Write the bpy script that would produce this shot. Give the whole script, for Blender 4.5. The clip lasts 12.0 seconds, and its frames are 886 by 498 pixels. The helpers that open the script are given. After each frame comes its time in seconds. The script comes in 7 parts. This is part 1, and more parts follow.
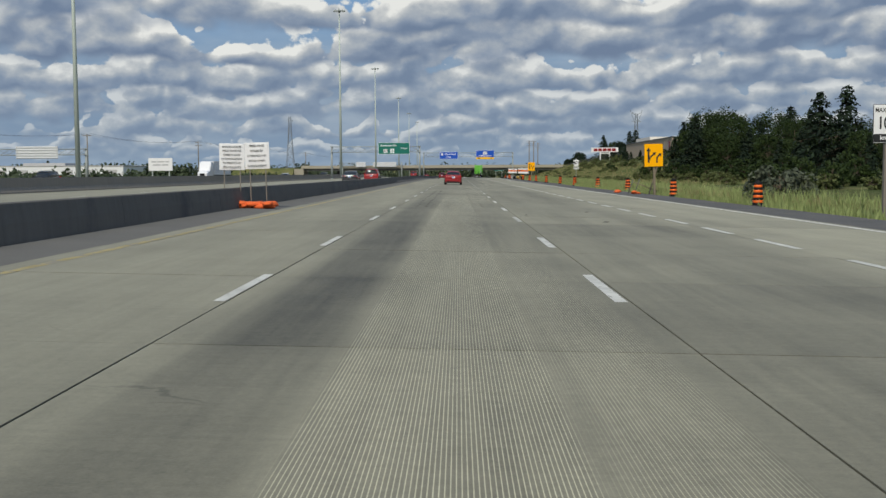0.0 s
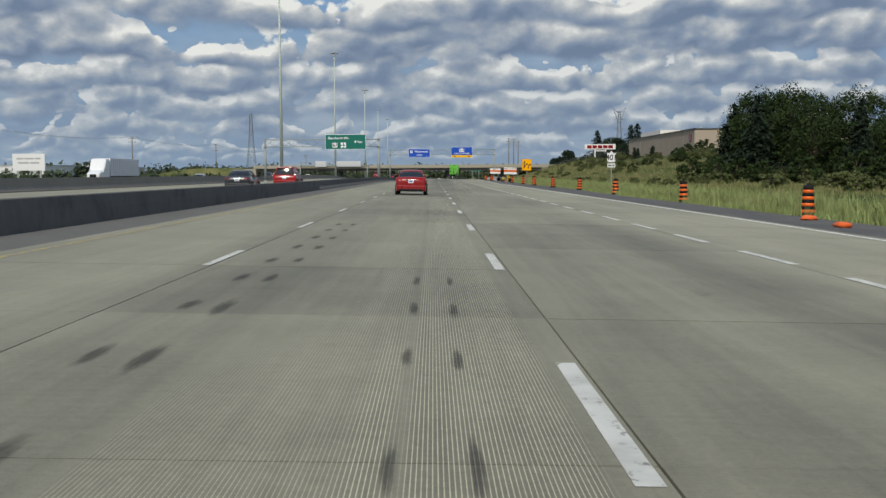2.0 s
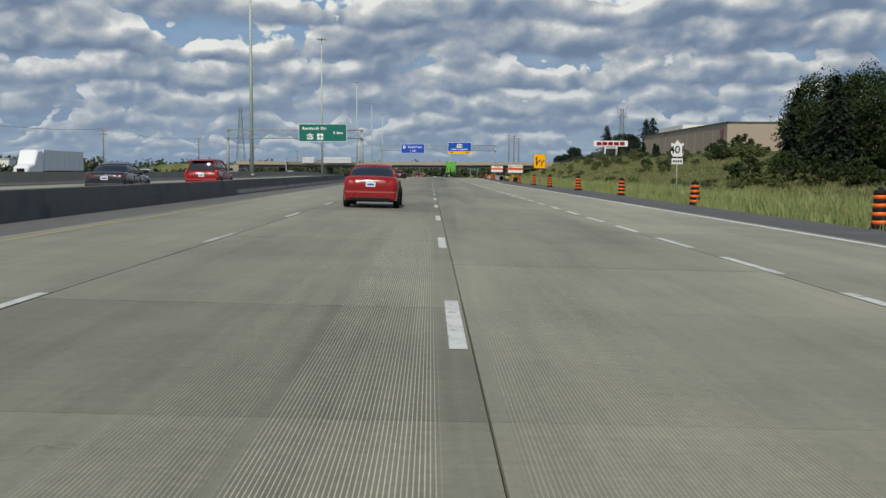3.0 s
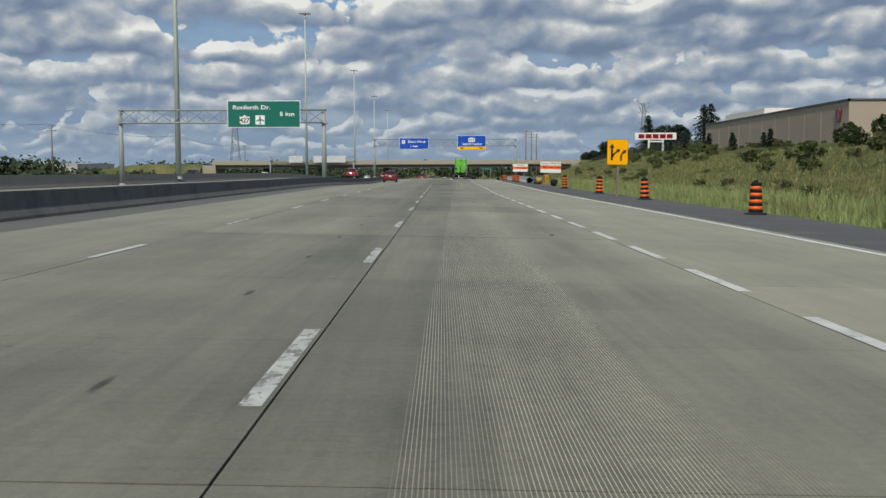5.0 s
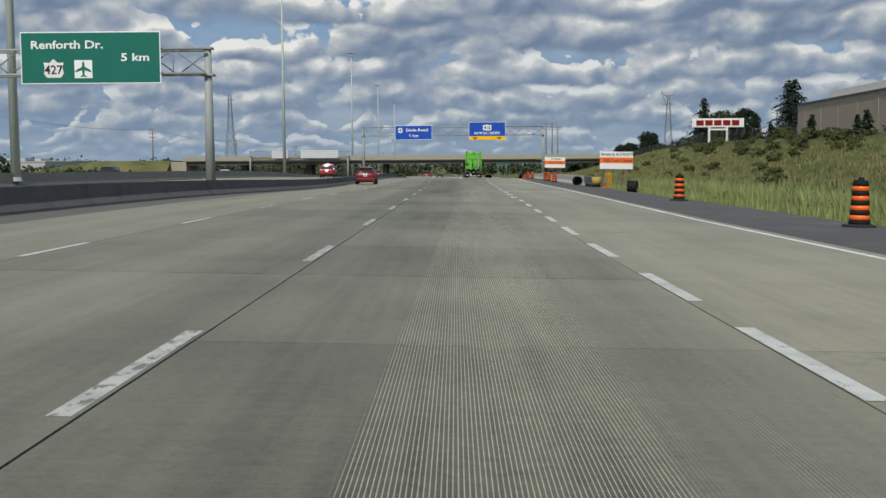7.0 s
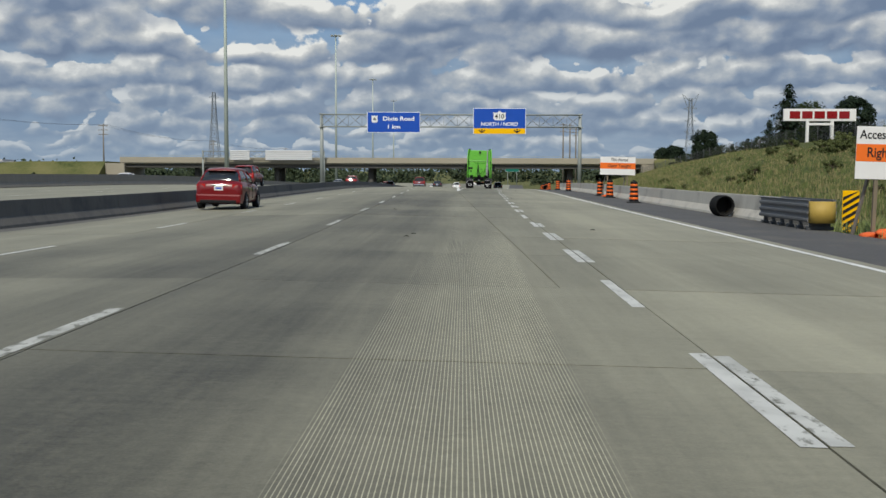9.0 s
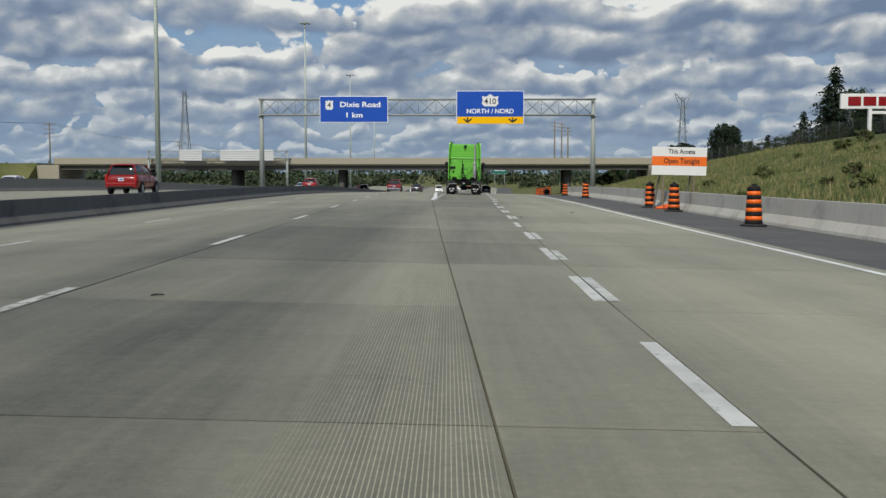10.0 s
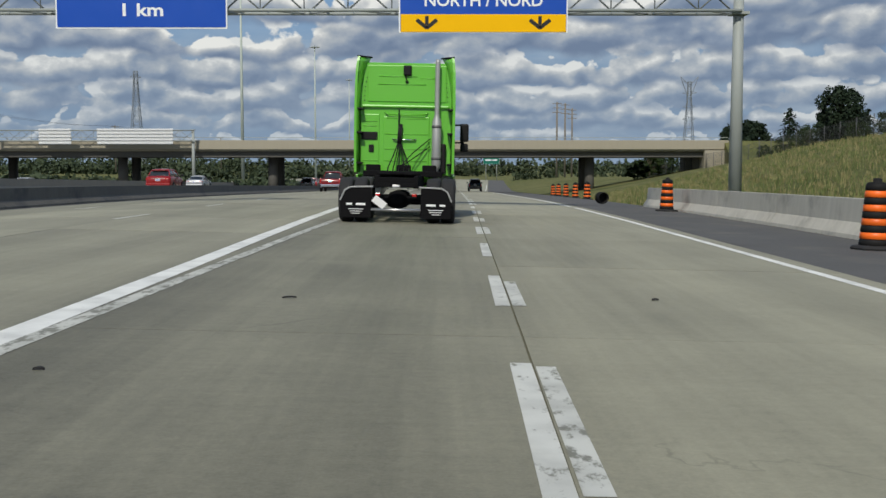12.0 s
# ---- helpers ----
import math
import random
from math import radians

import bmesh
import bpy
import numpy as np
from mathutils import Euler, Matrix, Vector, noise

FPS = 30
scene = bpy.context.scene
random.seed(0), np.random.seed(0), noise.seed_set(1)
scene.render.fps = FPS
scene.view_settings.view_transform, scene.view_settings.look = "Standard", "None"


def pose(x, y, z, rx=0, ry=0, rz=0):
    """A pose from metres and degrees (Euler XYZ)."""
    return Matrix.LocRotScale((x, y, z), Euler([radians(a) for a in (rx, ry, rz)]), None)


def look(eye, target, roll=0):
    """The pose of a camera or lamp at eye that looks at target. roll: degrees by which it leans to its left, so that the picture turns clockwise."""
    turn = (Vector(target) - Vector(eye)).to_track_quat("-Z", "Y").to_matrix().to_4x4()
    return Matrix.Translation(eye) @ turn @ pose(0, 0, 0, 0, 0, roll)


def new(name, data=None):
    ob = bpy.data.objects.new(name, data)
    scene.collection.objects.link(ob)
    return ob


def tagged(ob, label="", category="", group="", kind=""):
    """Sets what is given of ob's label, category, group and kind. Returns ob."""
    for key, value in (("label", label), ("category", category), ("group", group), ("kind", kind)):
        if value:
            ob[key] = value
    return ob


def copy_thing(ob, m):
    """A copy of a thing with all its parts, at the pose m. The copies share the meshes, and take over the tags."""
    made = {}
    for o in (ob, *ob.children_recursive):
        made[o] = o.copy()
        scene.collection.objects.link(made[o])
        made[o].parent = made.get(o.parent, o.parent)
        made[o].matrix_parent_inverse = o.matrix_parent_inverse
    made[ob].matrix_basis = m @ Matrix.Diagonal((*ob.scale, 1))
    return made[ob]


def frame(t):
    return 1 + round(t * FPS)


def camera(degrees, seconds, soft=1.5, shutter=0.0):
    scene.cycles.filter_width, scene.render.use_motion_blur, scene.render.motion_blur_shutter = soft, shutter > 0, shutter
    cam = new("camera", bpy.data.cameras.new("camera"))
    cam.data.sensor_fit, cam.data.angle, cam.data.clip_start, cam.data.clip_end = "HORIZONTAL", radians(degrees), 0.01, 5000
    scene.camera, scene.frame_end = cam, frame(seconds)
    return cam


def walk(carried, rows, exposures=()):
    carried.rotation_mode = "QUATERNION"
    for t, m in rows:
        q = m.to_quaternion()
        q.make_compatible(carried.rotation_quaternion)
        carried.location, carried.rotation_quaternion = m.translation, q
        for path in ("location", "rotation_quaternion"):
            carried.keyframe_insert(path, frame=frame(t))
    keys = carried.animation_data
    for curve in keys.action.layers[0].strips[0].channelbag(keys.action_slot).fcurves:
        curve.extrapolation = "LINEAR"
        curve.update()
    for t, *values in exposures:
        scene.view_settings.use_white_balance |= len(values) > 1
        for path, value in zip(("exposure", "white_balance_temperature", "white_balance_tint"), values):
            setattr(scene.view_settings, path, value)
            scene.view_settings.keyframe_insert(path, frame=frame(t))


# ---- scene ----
cam = camera(46.0, 12.0)
PATH = [
    (0, (-1.692, 1.025, 1.274), (-1.722, 3.019, 1.129), -0.3),
    (0.5, (-1.671, 13.15, 1.262), (-1.681, 15.144, 1.112), 0.1),
    (1, (-1.552, 25.312, 1.264), (-1.544, 27.306, 1.117), 0.2),
    (1.5, (-1.249, 37.86, 1.281), (-1.233, 39.855, 1.133), -0.1),
    (2, (-0.968, 50.406, 1.261), (-0.95, 52.401, 1.117), -0.3),
    (2.5, (-0.622, 63.211, 1.254), (-0.597, 65.205, 1.102), -0.2),
    (3, (-0.298, 76.297, 1.24), (-0.274, 78.291, 1.092), 0.2),
    (5, (0.943, 125.965, 1.26), (0.944, 127.96, 1.112), -0.2),
    (5.5, (1.214, 137.506, 1.246), (1.212, 139.501, 1.095), -0.0),
    (6, (1.444, 149.063, 1.272), (1.434, 151.058, 1.122), -0.2),
    (6.5, (1.665, 160.647, 1.234), (1.647, 162.641, 1.081), -0.3),
    (7, (1.882, 171.923, 1.219), (1.857, 173.917, 1.065), -0.4),
    (9, (2.903, 223.155, 1.173), (2.866, 225.149, 1.031), 0.2),
    (9.5, (3.083, 236.103, 1.13), (3.06, 238.098, 0.986), 0.1),
    (10, (3.351, 249.093, 1.105), (3.341, 251.088, 0.968), 0.0),
    (10.5, (3.686, 262.283, 1.115), (3.689, 264.278, 0.973), 0.5),
    (11, (4.107, 275.768, 1.146), (4.125, 277.763, 1.004), 0.4),
    (11.5, (4.615, 289.315, 1.093), (4.639, 291.31, 0.946), 0.1),
    (12, (5.409, 303.293, 1.038), (5.418, 305.287, 0.884), 0.0),
]
walk(cam, [(t, look(eye, target, roll)) for t, eye, target, roll in PATH])

# ---- world, sun, exposure ----
SUN_EL, SUN_AZ = radians(45), radians(190)      # azimuth clockwise from +y: the sun stands behind and slightly to the left
sun_dir = Vector((math.sin(SUN_AZ) * math.cos(SUN_EL), math.cos(SUN_AZ) * math.cos(SUN_EL), math.sin(SUN_EL)))
sun = new("sun", bpy.data.lights.new("sun", "SUN"))
sun.data.energy, sun.data.angle, sun.data.color = 2.9, radians(0.6), (1.0, 0.94, 0.82)
sun.matrix_world = look(sun_dir * 100, (0, 0, 0))


def node_kit(tree):
    """Short helpers to add nodes and links in one node tree."""
    def add(kind):
        return tree.nodes.new(kind)

    def put(socket, value):
        if isinstance(value, bpy.types.NodeSocket):
            tree.links.new(value, socket)
        else:
            socket.default_value = value

    def calc(op, a, b=0.0, clamp=False):
        n = add("ShaderNodeMath")
        n.operation, n.use_clamp = op, clamp
        put(n.inputs[0], a), put(n.inputs[1], b)
        return n.outputs[0]

    def vec(op, a, b=(0, 0, 0)):
        n = add("ShaderNodeVectorMath")
        n.operation = op
        put(n.inputs[0], a), put(n.inputs[1], b)
        return n.outputs[0]

    def noise_tex(where, scale, detail=4.0, rough=0.55, warp=0.0, flat=False):
        n = add("ShaderNodeTexNoise")
        put(n.inputs["Vector"], where), put(n.inputs["Scale"], scale)
        n.inputs["Detail"].default_value, n.inputs["Roughness"].default_value = detail, rough
        n.inputs["Distortion"].default_value = warp
        n.noise_dimensions = "2D" if flat else "3D"
        return n.outputs["Fac"]

    def ramp(fac, *stops):
        n = add("ShaderNodeValToRGB")
        while len(n.color_ramp.elements) < len(stops):
            n.color_ramp.elements.new(0.5)
        for e, (p, c) in zip(n.color_ramp.elements, stops):
            e.position, e.color = p, (*c, 1) if len(c) == 3 else c
        put(n.inputs[0], fac)
        return n.outputs[0]

    def mix(fac, a, b, how="MIX"):
        n = add("ShaderNodeMix")
        n.data_type, n.blend_type = "RGBA", how
        put(n.inputs[0], fac)
        for sock, v in ((n.inputs[6], a), (n.inputs[7], b)):
            put(sock, (*v, 1) if isinstance(v, tuple) and len(v) == 3 else v)
        return n.outputs[2]

    def step(x, lo, hi):
        n = add("ShaderNodeMapRange")
        n.interpolation_type = "SMOOTHSTEP"
        put(n.inputs[0], x)
        n.inputs[1].default_value, n.inputs[2].default_value = lo, hi
        return n.outputs[0]
    return add, put, calc, vec, noise_tex, ramp, mix, step


def build_sky():
    world = bpy.data.worlds.new("sky")
    scene.world = world
    world.use_nodes = True
    tree = world.node_tree
    tree.nodes.clear()
    add, put, calc, vec, noise_tex, ramp, mix, step = node_kit(tree)
    sky = add("ShaderNodeTexSky")
    sky.sky_type, sky.sun_disc, sky.sun_elevation, sky.sun_rotation = "NISHITA", False, SUN_EL, SUN_AZ
    way = add("ShaderNodeTexCoord").outputs["Generated"]
    parts = add("ShaderNodeSeparateXYZ")
    put(parts.inputs[0], way)
    high = parts.outputs[2]
    turn = calc("ARCTAN2", parts.outputs[0], parts.outputs[1])

    def place(u, v, seed):
        n = add("ShaderNodeCombineXYZ")
        put(n.inputs[0], u), put(n.inputs[1], v)
        n.inputs[2].default_value = seed
        return n.outputs[0]
    # clear sky behind the clouds
    blue = mix(1.0, sky.outputs[0], (0.10, 0.10, 0.10), "MULTIPLY")
    clear = mix(0.65, blue, (0.115, 0.245, 0.46))
    veil = noise_tex(place(calc("MULTIPLY", turn, 9.0), calc("MULTIPLY", high, 30.0), 5.0), 1.0, 5.0, 0.55)
    soft = mix(step(veil, 0.35, 0.65), (0.185, 0.265, 0.385), (0.31, 0.385, 0.475))
    whole = mix(calc("MULTIPLY", step(high, 0.175, 0.07), calc("ADD", 0.35, veil), clamp=True), clear, soft)
    # rows of cumulus from the horizon up: flat blue-grey bases, sunlit heaped tops; a nearer row covers the tops of the one behind
    across = calc("ADD", calc("DIVIDE", turn, 0.9), 0.5, clamp=True)
    for k, (foot, rise, width, heaps) in enumerate(CLOUD_ROWS):
        u, v = calc("DIVIDE", turn, width * 1.22), calc("DIVIDE", high, width * 0.84)
        here = place(calc("ADD", u, 13.7 * k + SKY_SEED), v, 0.0)
        swell = noise_tex(place(calc("MULTIPLY", u, 0.55), 5.3 * k + 1.0, 0.0), 1.0, 2.0, 0.5, flat=True)
        tall = step(swell, 0.30, 0.66)
        if heaps:
            n = len(heaps) - 1
            tall = calc("ADD", calc("MULTIPLY", tall, 0.25), calc("MULTIPLY", ramp(across, *((i / n, (c / 9, c / 9, c / 9)) for i, c in enumerate(heaps))), 0.85))
        base = calc("ADD", foot, calc("MULTIPLY", calc("SUBTRACT", swell, 0.5), rise * 0.45))
        h = calc("DIVIDE", calc("SUBTRACT", high, base), calc("MULTIPLY", calc("ADD", calc("MULTIPLY", tall, 1.3), 0.25), rise))
        bent = noise_tex(here, 1.3, 2.0, 0.5, flat=True)
        drift = vec("ADD", here, place(calc("MULTIPLY", bent, 0.55), calc("MULTIPLY", bent, -0.4), 0.0))

        def heap(shift):
            cells = add("ShaderNodeTexVoronoi")
            cells.feature, cells.voronoi_dimensions = "SMOOTH_F1", "2D"
            put(cells.inputs["Vector"], vec("ADD", drift, shift))
            cells.inputs["Scale"].default_value, cells.inputs["Detail"].default_value = 2.2, 1.0
            cells.inputs["Roughness"].default_value, cells.inputs["Smoothness"].default_value = 0.45, 0.35
            fine = noise_tex(vec("ADD", here, shift), 1.5, 7.0, 0.57, flat=True)
            return calc("ADD", calc("MULTIPLY", fine, 0.75), calc("MULTIPLY", calc("SUBTRACT", 0.75, cells.outputs["Distance"]), 0.42))
        body = heap((0.0, 0.0, 0.0))
        above = heap((-0.07, 0.12, 0.0))
        deep = calc("SUBTRACT", calc("SUBTRACT", body, calc("MULTIPLY", h, 0.31)), 0.085)
        ragged = calc("ADD", h, calc("MULTIPLY", calc("SUBTRACT", body, 0.5), 0.7))
        cover = calc("MULTIPLY", calc("MULTIPLY", step(deep, 0.0, 0.05), step(ragged, -0.16, 0.16)), step(tall, 0.0, 0.12))
        lit = calc("ADD", calc("MULTIPLY", calc("SUBTRACT", body, above), 2.3), calc("SUBTRACT", 0.74, calc("MULTIPLY", deep, 0.9)))
        lit = calc("ADD", lit, calc("MULTIPLY", calc("SUBTRACT", h, 0.50), 0.80), clamp=True)
        cloud = ramp(lit, (0.0, (0.160, 0.218, 0.320)), (0.34, (0.235, 0.295, 0.390)), (0.66, (0.40, 0.44, 0.48)), (0.86, (0.58, 0.60, 0.60)), (1.0, (0.78, 0.79, 0.76)))
        far = 0.60 * max(0.0, 1 - foot / 0.10)
        whole = mix(cover, whole, mix(far, cloud, (0.25, 0.335, 0.44)))
    # overhead and behind: an open deck of the same clouds
    lift = calc("DIVIDE", 1.0, calc("ADD", calc("MAXIMUM", high, 0.0), 0.15))
    deck = place(calc("MULTIPLY", parts.outputs[0], lift), calc("MULTIPLY", parts.outputs[1], lift), 1.0)
    over = step(noise_tex(deck, 1.4, 6.0, 0.55), 0.44, 0.54)
    dome = mix(over, clear, (0.42, 0.46, 0.50))
    whole = mix(step(high, 0.24, 0.34), whole, dome)
    hazy = mix(calc("MULTIPLY", step(high, 0.045, -0.01), 0.8), whole, (0.255, 0.345, 0.455))
    back = add("ShaderNodeBackground")
    put(back.inputs[0], hazy)
    back.inputs[1].default_value = 1.0
    put(add("ShaderNodeOutputWorld").inputs[0], back.outputs[0])


# height of the base, thickness, breadth of the heaps, and how high the heaps stand from left to right (empty: by chance)
CLOUD_ROWS = [(0.012, 0.012, 0.040, ()), (0.021, 0.016, 0.048, ()), (0.034, 0.022, 0.058, ()), (0.052, 0.027, 0.070, (5, 9, 7, 6, 3, 7, 6, 5, 5, 4, 8, 8, 5, 3, 6)),
              (0.074, 0.032, 0.082, (4, 5, 6, 9, 6, 8, 8, 7, 4, 3, 7, 7, 6, 8, 8)), (0.103, 0.038, 0.095, (5, 7, 9, 2, 1, 3, 9, 9, 9, 4, 8, 8, 8, 9, 7)),
              (0.135, 0.044, 0.110, (9, 9, 9, 3, 6, 2, 3, 6, 9, 5, 0, 6, 8, 6, 2)), (0.176, 0.052, 0.13, ()), (0.215, 0.07, 0.17, ())]
SKY_SEED = 0.0
build_sky()
scene.view_settings.exposure = 0.0

# ---- materials ----
MATS = {}


def material(name, colour, rough=0.6, metal=0.0, vary=0.12, scale=3.0, grain=40.0, bump=0.0, coat=0.0, streak=0.0, dirt=None, spread=0.0, spec=0.5):
    """A surface with broad blotches and fine grain; streak: rain streaks down; spread: tone shift from object to object."""
    if name in MATS:
        return MATS[name]
    m = bpy.data.materials.new(name)
    MATS[name] = m
    m.use_nodes = True
    tree = m.node_tree
    add, put, calc, vec, noise_tex, ramp, mix, step = node_kit(tree)
    bsdf = tree.nodes["Principled BSDF"]
    where = add("ShaderNodeNewGeometry").outputs["Position"]
    big = noise_tex(where, scale, 3.0)
    small = noise_tex(where, grain, 3.0, 0.6)
    level = calc("ADD", calc("MULTIPLY", calc("SUBTRACT", big, 0.5), vary * 2), calc("MULTIPLY", calc("SUBTRACT", small, 0.5), vary))
    if streak:
        sq = vec("MULTIPLY", where, (6.0, 6.0, 0.35))
        level = calc("ADD", level, calc("MULTIPLY", calc("SUBTRACT", noise_tex(sq, 1.0, 4.0), 0.5), streak * 2))
    if spread:
        rnd = add("ShaderNodeObjectInfo").outputs["Random"]
        level = calc("ADD", level, calc("MULTIPLY", calc("SUBTRACT", rnd, 0.5), spread * 2))
    gain = calc("ADD", level, 1.0)
    rgb = add("ShaderNodeCombineColor")
    for sock, c in zip(rgb.inputs, colour):
        put(sock, calc("MULTIPLY", gain, c))
    out = rgb.outputs[0]
    if dirt:
        out = mix(step(noise_tex(where, scale * 0.7, 5.0, 0.65), 0.50, 0.72), out, dirt)
    put(bsdf.inputs["Base Color"], out)
    put(bsdf.inputs["Roughness"], calc("ADD", rough, calc("MULTIPLY", calc("SUBTRACT", big, 0.5), 0.2), clamp=True))
    bsdf.inputs["Metallic"].default_value = metal
    bsdf.inputs["Coat Weight"].default_value = coat
    bsdf.inputs["Coat Roughness"].default_value = 0.05
    bsdf.inputs["Specular IOR Level"].default_value = spec
    if bump:
        b = add("ShaderNodeBump")
        b.inputs["Strength"].default_value, b.inputs["Distance"].default_value = 0.6, bump
        put(b.inputs["Height"], small)
        put(bsdf.inputs["Normal"], b.outputs[0])
    return m


def road_concrete():
    """Worn concrete pavement: tyre tracks, oil band, stains, and bands of fine ground grooves along the lanes."""
    m = bpy.data.materials.new("pavement_concrete")
    m.use_nodes = True
    tree = m.node_tree
    add, put, calc, vec, noise_tex, ramp, mix, step = node_kit(tree)
    bsdf = tree.nodes["Principled BSDF"]
    where = add("ShaderNodeNewGeometry").outputs["Position"]
    xyz = add("ShaderNodeSeparateXYZ")
    put(xyz.inputs[0], where)
    x = xyz.outputs[0]
    slab = calc("SUBTRACT", add("ShaderNodeObjectInfo").outputs["Random"], 0.5)
    along = noise_tex(vec("MULTIPLY", where, (1.0, 0.06, 1.0)), 0.9, 4.0, 0.6)
    blot = noise_tex(where, 0.55, 5.0, 0.62)
    grit = noise_tex(where, 55.0, 3.0, 0.7)
    fleck = noise_tex(where, 14.0, 4.0, 0.7)
    # lane-wide tone: wheel paths slightly polished and lighter, lane middle with an oil-dark band
    lane = calc("FRACT", calc("ADD", calc("DIVIDE", x, 3.95), 10.0))
    paths = calc("MULTIPLY", calc("SUBTRACT", 0.5, calc("ABSOLUTE", calc("SUBTRACT", calc("FRACT", calc("MULTIPLY", lane, 2.0)), 0.5))), 0.10)
    tone = calc("ADD", calc("MULTIPLY", calc("SUBTRACT", along, 0.5), 0.85), calc("MULTIPLY", calc("SUBTRACT", blot, 0.5), 0.55))
    wide = noise_tex(vec("MULTIPLY", where, (0.25, 0.05, 1.0)), 1.0, 3.0, 0.6)
    tone = calc("ADD", tone, calc("MULTIPLY", calc("SUBTRACT", wide, 0.5), 0.45))
    # fine rubbing along the lanes and the faint cross texture of the brushed finish
    rub = noise_tex(vec("MULTIPLY", where, (9.0, 0.22, 1.0)), 1.0, 5.0, 0.65)
    brush = noise_tex(vec("MULTIPLY", where, (0.8, 14.0, 1.0)), 1.0, 3.0, 0.6)
    tone = calc("ADD", tone, calc("MULTIPLY", calc("SUBTRACT", rub, 0.5), 0.42))
    tone = calc("ADD", tone, calc("MULTIPLY", calc("SUBTRACT", brush, 0.5), 0.22))
    tone = calc("ADD", tone, calc("MULTIPLY", calc("SUBTRACT", grit, 0.5), 0.50))
    tone = calc("ADD", tone, calc("MULTIPLY", calc("SUBTRACT", fleck, 0.5), 0.44))
    tone = calc("ADD", tone, calc("MULTIPLY", slab, 0.26))
    tone = calc("ADD", calc("SUBTRACT", tone, paths), 0.03)
    # outer lanes paler; windscreen dimming put into the middle lanes as darker colour
    pale = step(calc("SUBTRACT", x, calc("MULTIPLY", calc("MAXIMUM", calc("SUBTRACT", xyz.outputs[1], 190.0), 0.0), 0.016)), 3.2, 4.9)
    tone = calc("ADD", tone, calc("SUBTRACT", calc("MULTIPLY", calc("MAXIMUM", pale, step(x, -3.4, -4.6)), 0.32), 0.14))
    # ground grooves: bright ridges 23 mm apart inside uneven bands
    ridge = calc("ABSOLUTE", calc("SUBTRACT", calc("FRACT", calc("MULTIPLY", x, 44.0)), 0.5))
    ridge = step(ridge, 0.32, 0.45)
    along_y = xyz.outputs[1]
    xs = calc("SUBTRACT", x, calc("MULTIPLY", along_y, 0.0145))
    slow = noise_tex(vec("MULTIPLY", where, (1.3, 0.05, 0.0)), 1.0, 3.0)
    slow2 = noise_tex(vec("MULTIPLY", where, (0.7, 0.03, 0.0)), 1.0, 2.0)

    def band(u, lo, hi, strength):
        return calc("MULTIPLY", calc("MULTIPLY", step(u, lo - 0.03, lo + 0.03), step(u, hi + 0.06, hi - 0.03)), strength)
    thin = step(slow, 0.40, 0.60)
    lane_two = calc("MULTIPLY", band(x, -3.6, -0.24, 1.0), step(along_y, 112.0, 96.0))
    lane_three = calc("MULTIPLY", band(x, 0.10, 4.3, 1.0), step(along_y, 62.0, 80.0))
    early = step(along_y, 64.0, 46.0)
    late = step(along_y, 44.0, 60.0)
    first = calc("MULTIPLY", band(x, -2.46, -1.15, 1.0), early)
    first = calc("ADD", first, band(x, -1.10, -0.28, calc("ADD", calc("MULTIPLY", thin, calc("MULTIPLY", early, 0.65)), late, clamp=True)))
    first = calc("ADD", first, band(x, -1.85, -1.20, calc("MULTIPLY", thin, calc("MULTIPLY", late, 0.7))))
    second = calc("ADD", band(xs, -1.15, 0.25, step(slow2, 0.30, 0.46)), band(xs, 0.25, 0.95, calc("MULTIPLY", thin, 0.55)))
    second = calc("MULTIPLY", second, calc("ADD", 0.45, calc("MULTIPLY", step(along_y, 85.0, 130.0), 0.55)))
    ends = calc("ADD", calc("MULTIPLY", first, lane_two), calc("MULTIPLY", second, lane_three))
    ends = calc("MULTIPLY", step(along_y, 276.0, 240.0), ends)
    split = calc("ADD", x, calc("MULTIPLY", calc("SUBTRACT", along_y, 232.0), 0.0225))
    ends = calc("MULTIPLY", ends, step(split, 4.06, 3.98))
    ridge = calc("MULTIPLY", calc("MULTIPLY", ridge, ends), calc("ADD", 0.45, fleck))
    tone = calc("ADD", tone, calc("MULTIPLY", ridge, 1.45))
    tone = calc("SUBTRACT", tone, calc("MULTIPLY", ends, 0.14))
    # dark pits and specks all over
    pits = step(noise_tex(where, 7.0, 7.0, 0.82), 0.66, 0.74)
    tone = calc("SUBTRACT", tone, calc("MULTIPLY", pits, 0.30))
    # rubbed dark wheel track beside the grooves of the middle lane
    track = calc("MULTIPLY", calc("MULTIPLY", step(x, -3.65, -3.35), step(x, -2.40, -2.75)), step(along_y, 70.0, 30.0))
    tone = calc("SUBTRACT", tone, calc("MULTIPLY", track, 0.34))
    # left half of the third lane darker: windscreen dimming put into the colour
    left_dim = calc("MULTIPLY", calc("MULTIPLY", step(x, -1.5, -0.2), step(calc("SUBTRACT", x, calc("MULTIPLY", along_y, 0.006)), 1.4, 0.2)), calc("MULTIPLY", step(along_y, 95.0, 130.0), step(along_y, 312.0, 288.0)))
    tone = calc("SUBTRACT", tone, calc("MULTIPLY", left_dim, calc("ADD", 0.18, calc("MULTIPLY", step(along_y, 195.0, 228.0), 0.12))))
    # exit lane past the split darkened: the same windscreen dimming, in the colour
    exit_dim = calc("MULTIPLY", calc("MULTIPLY", step(along_y, 286.0, 305.0), step(x, 2.2, 2.8)), step(x, 5.7, 4.7))
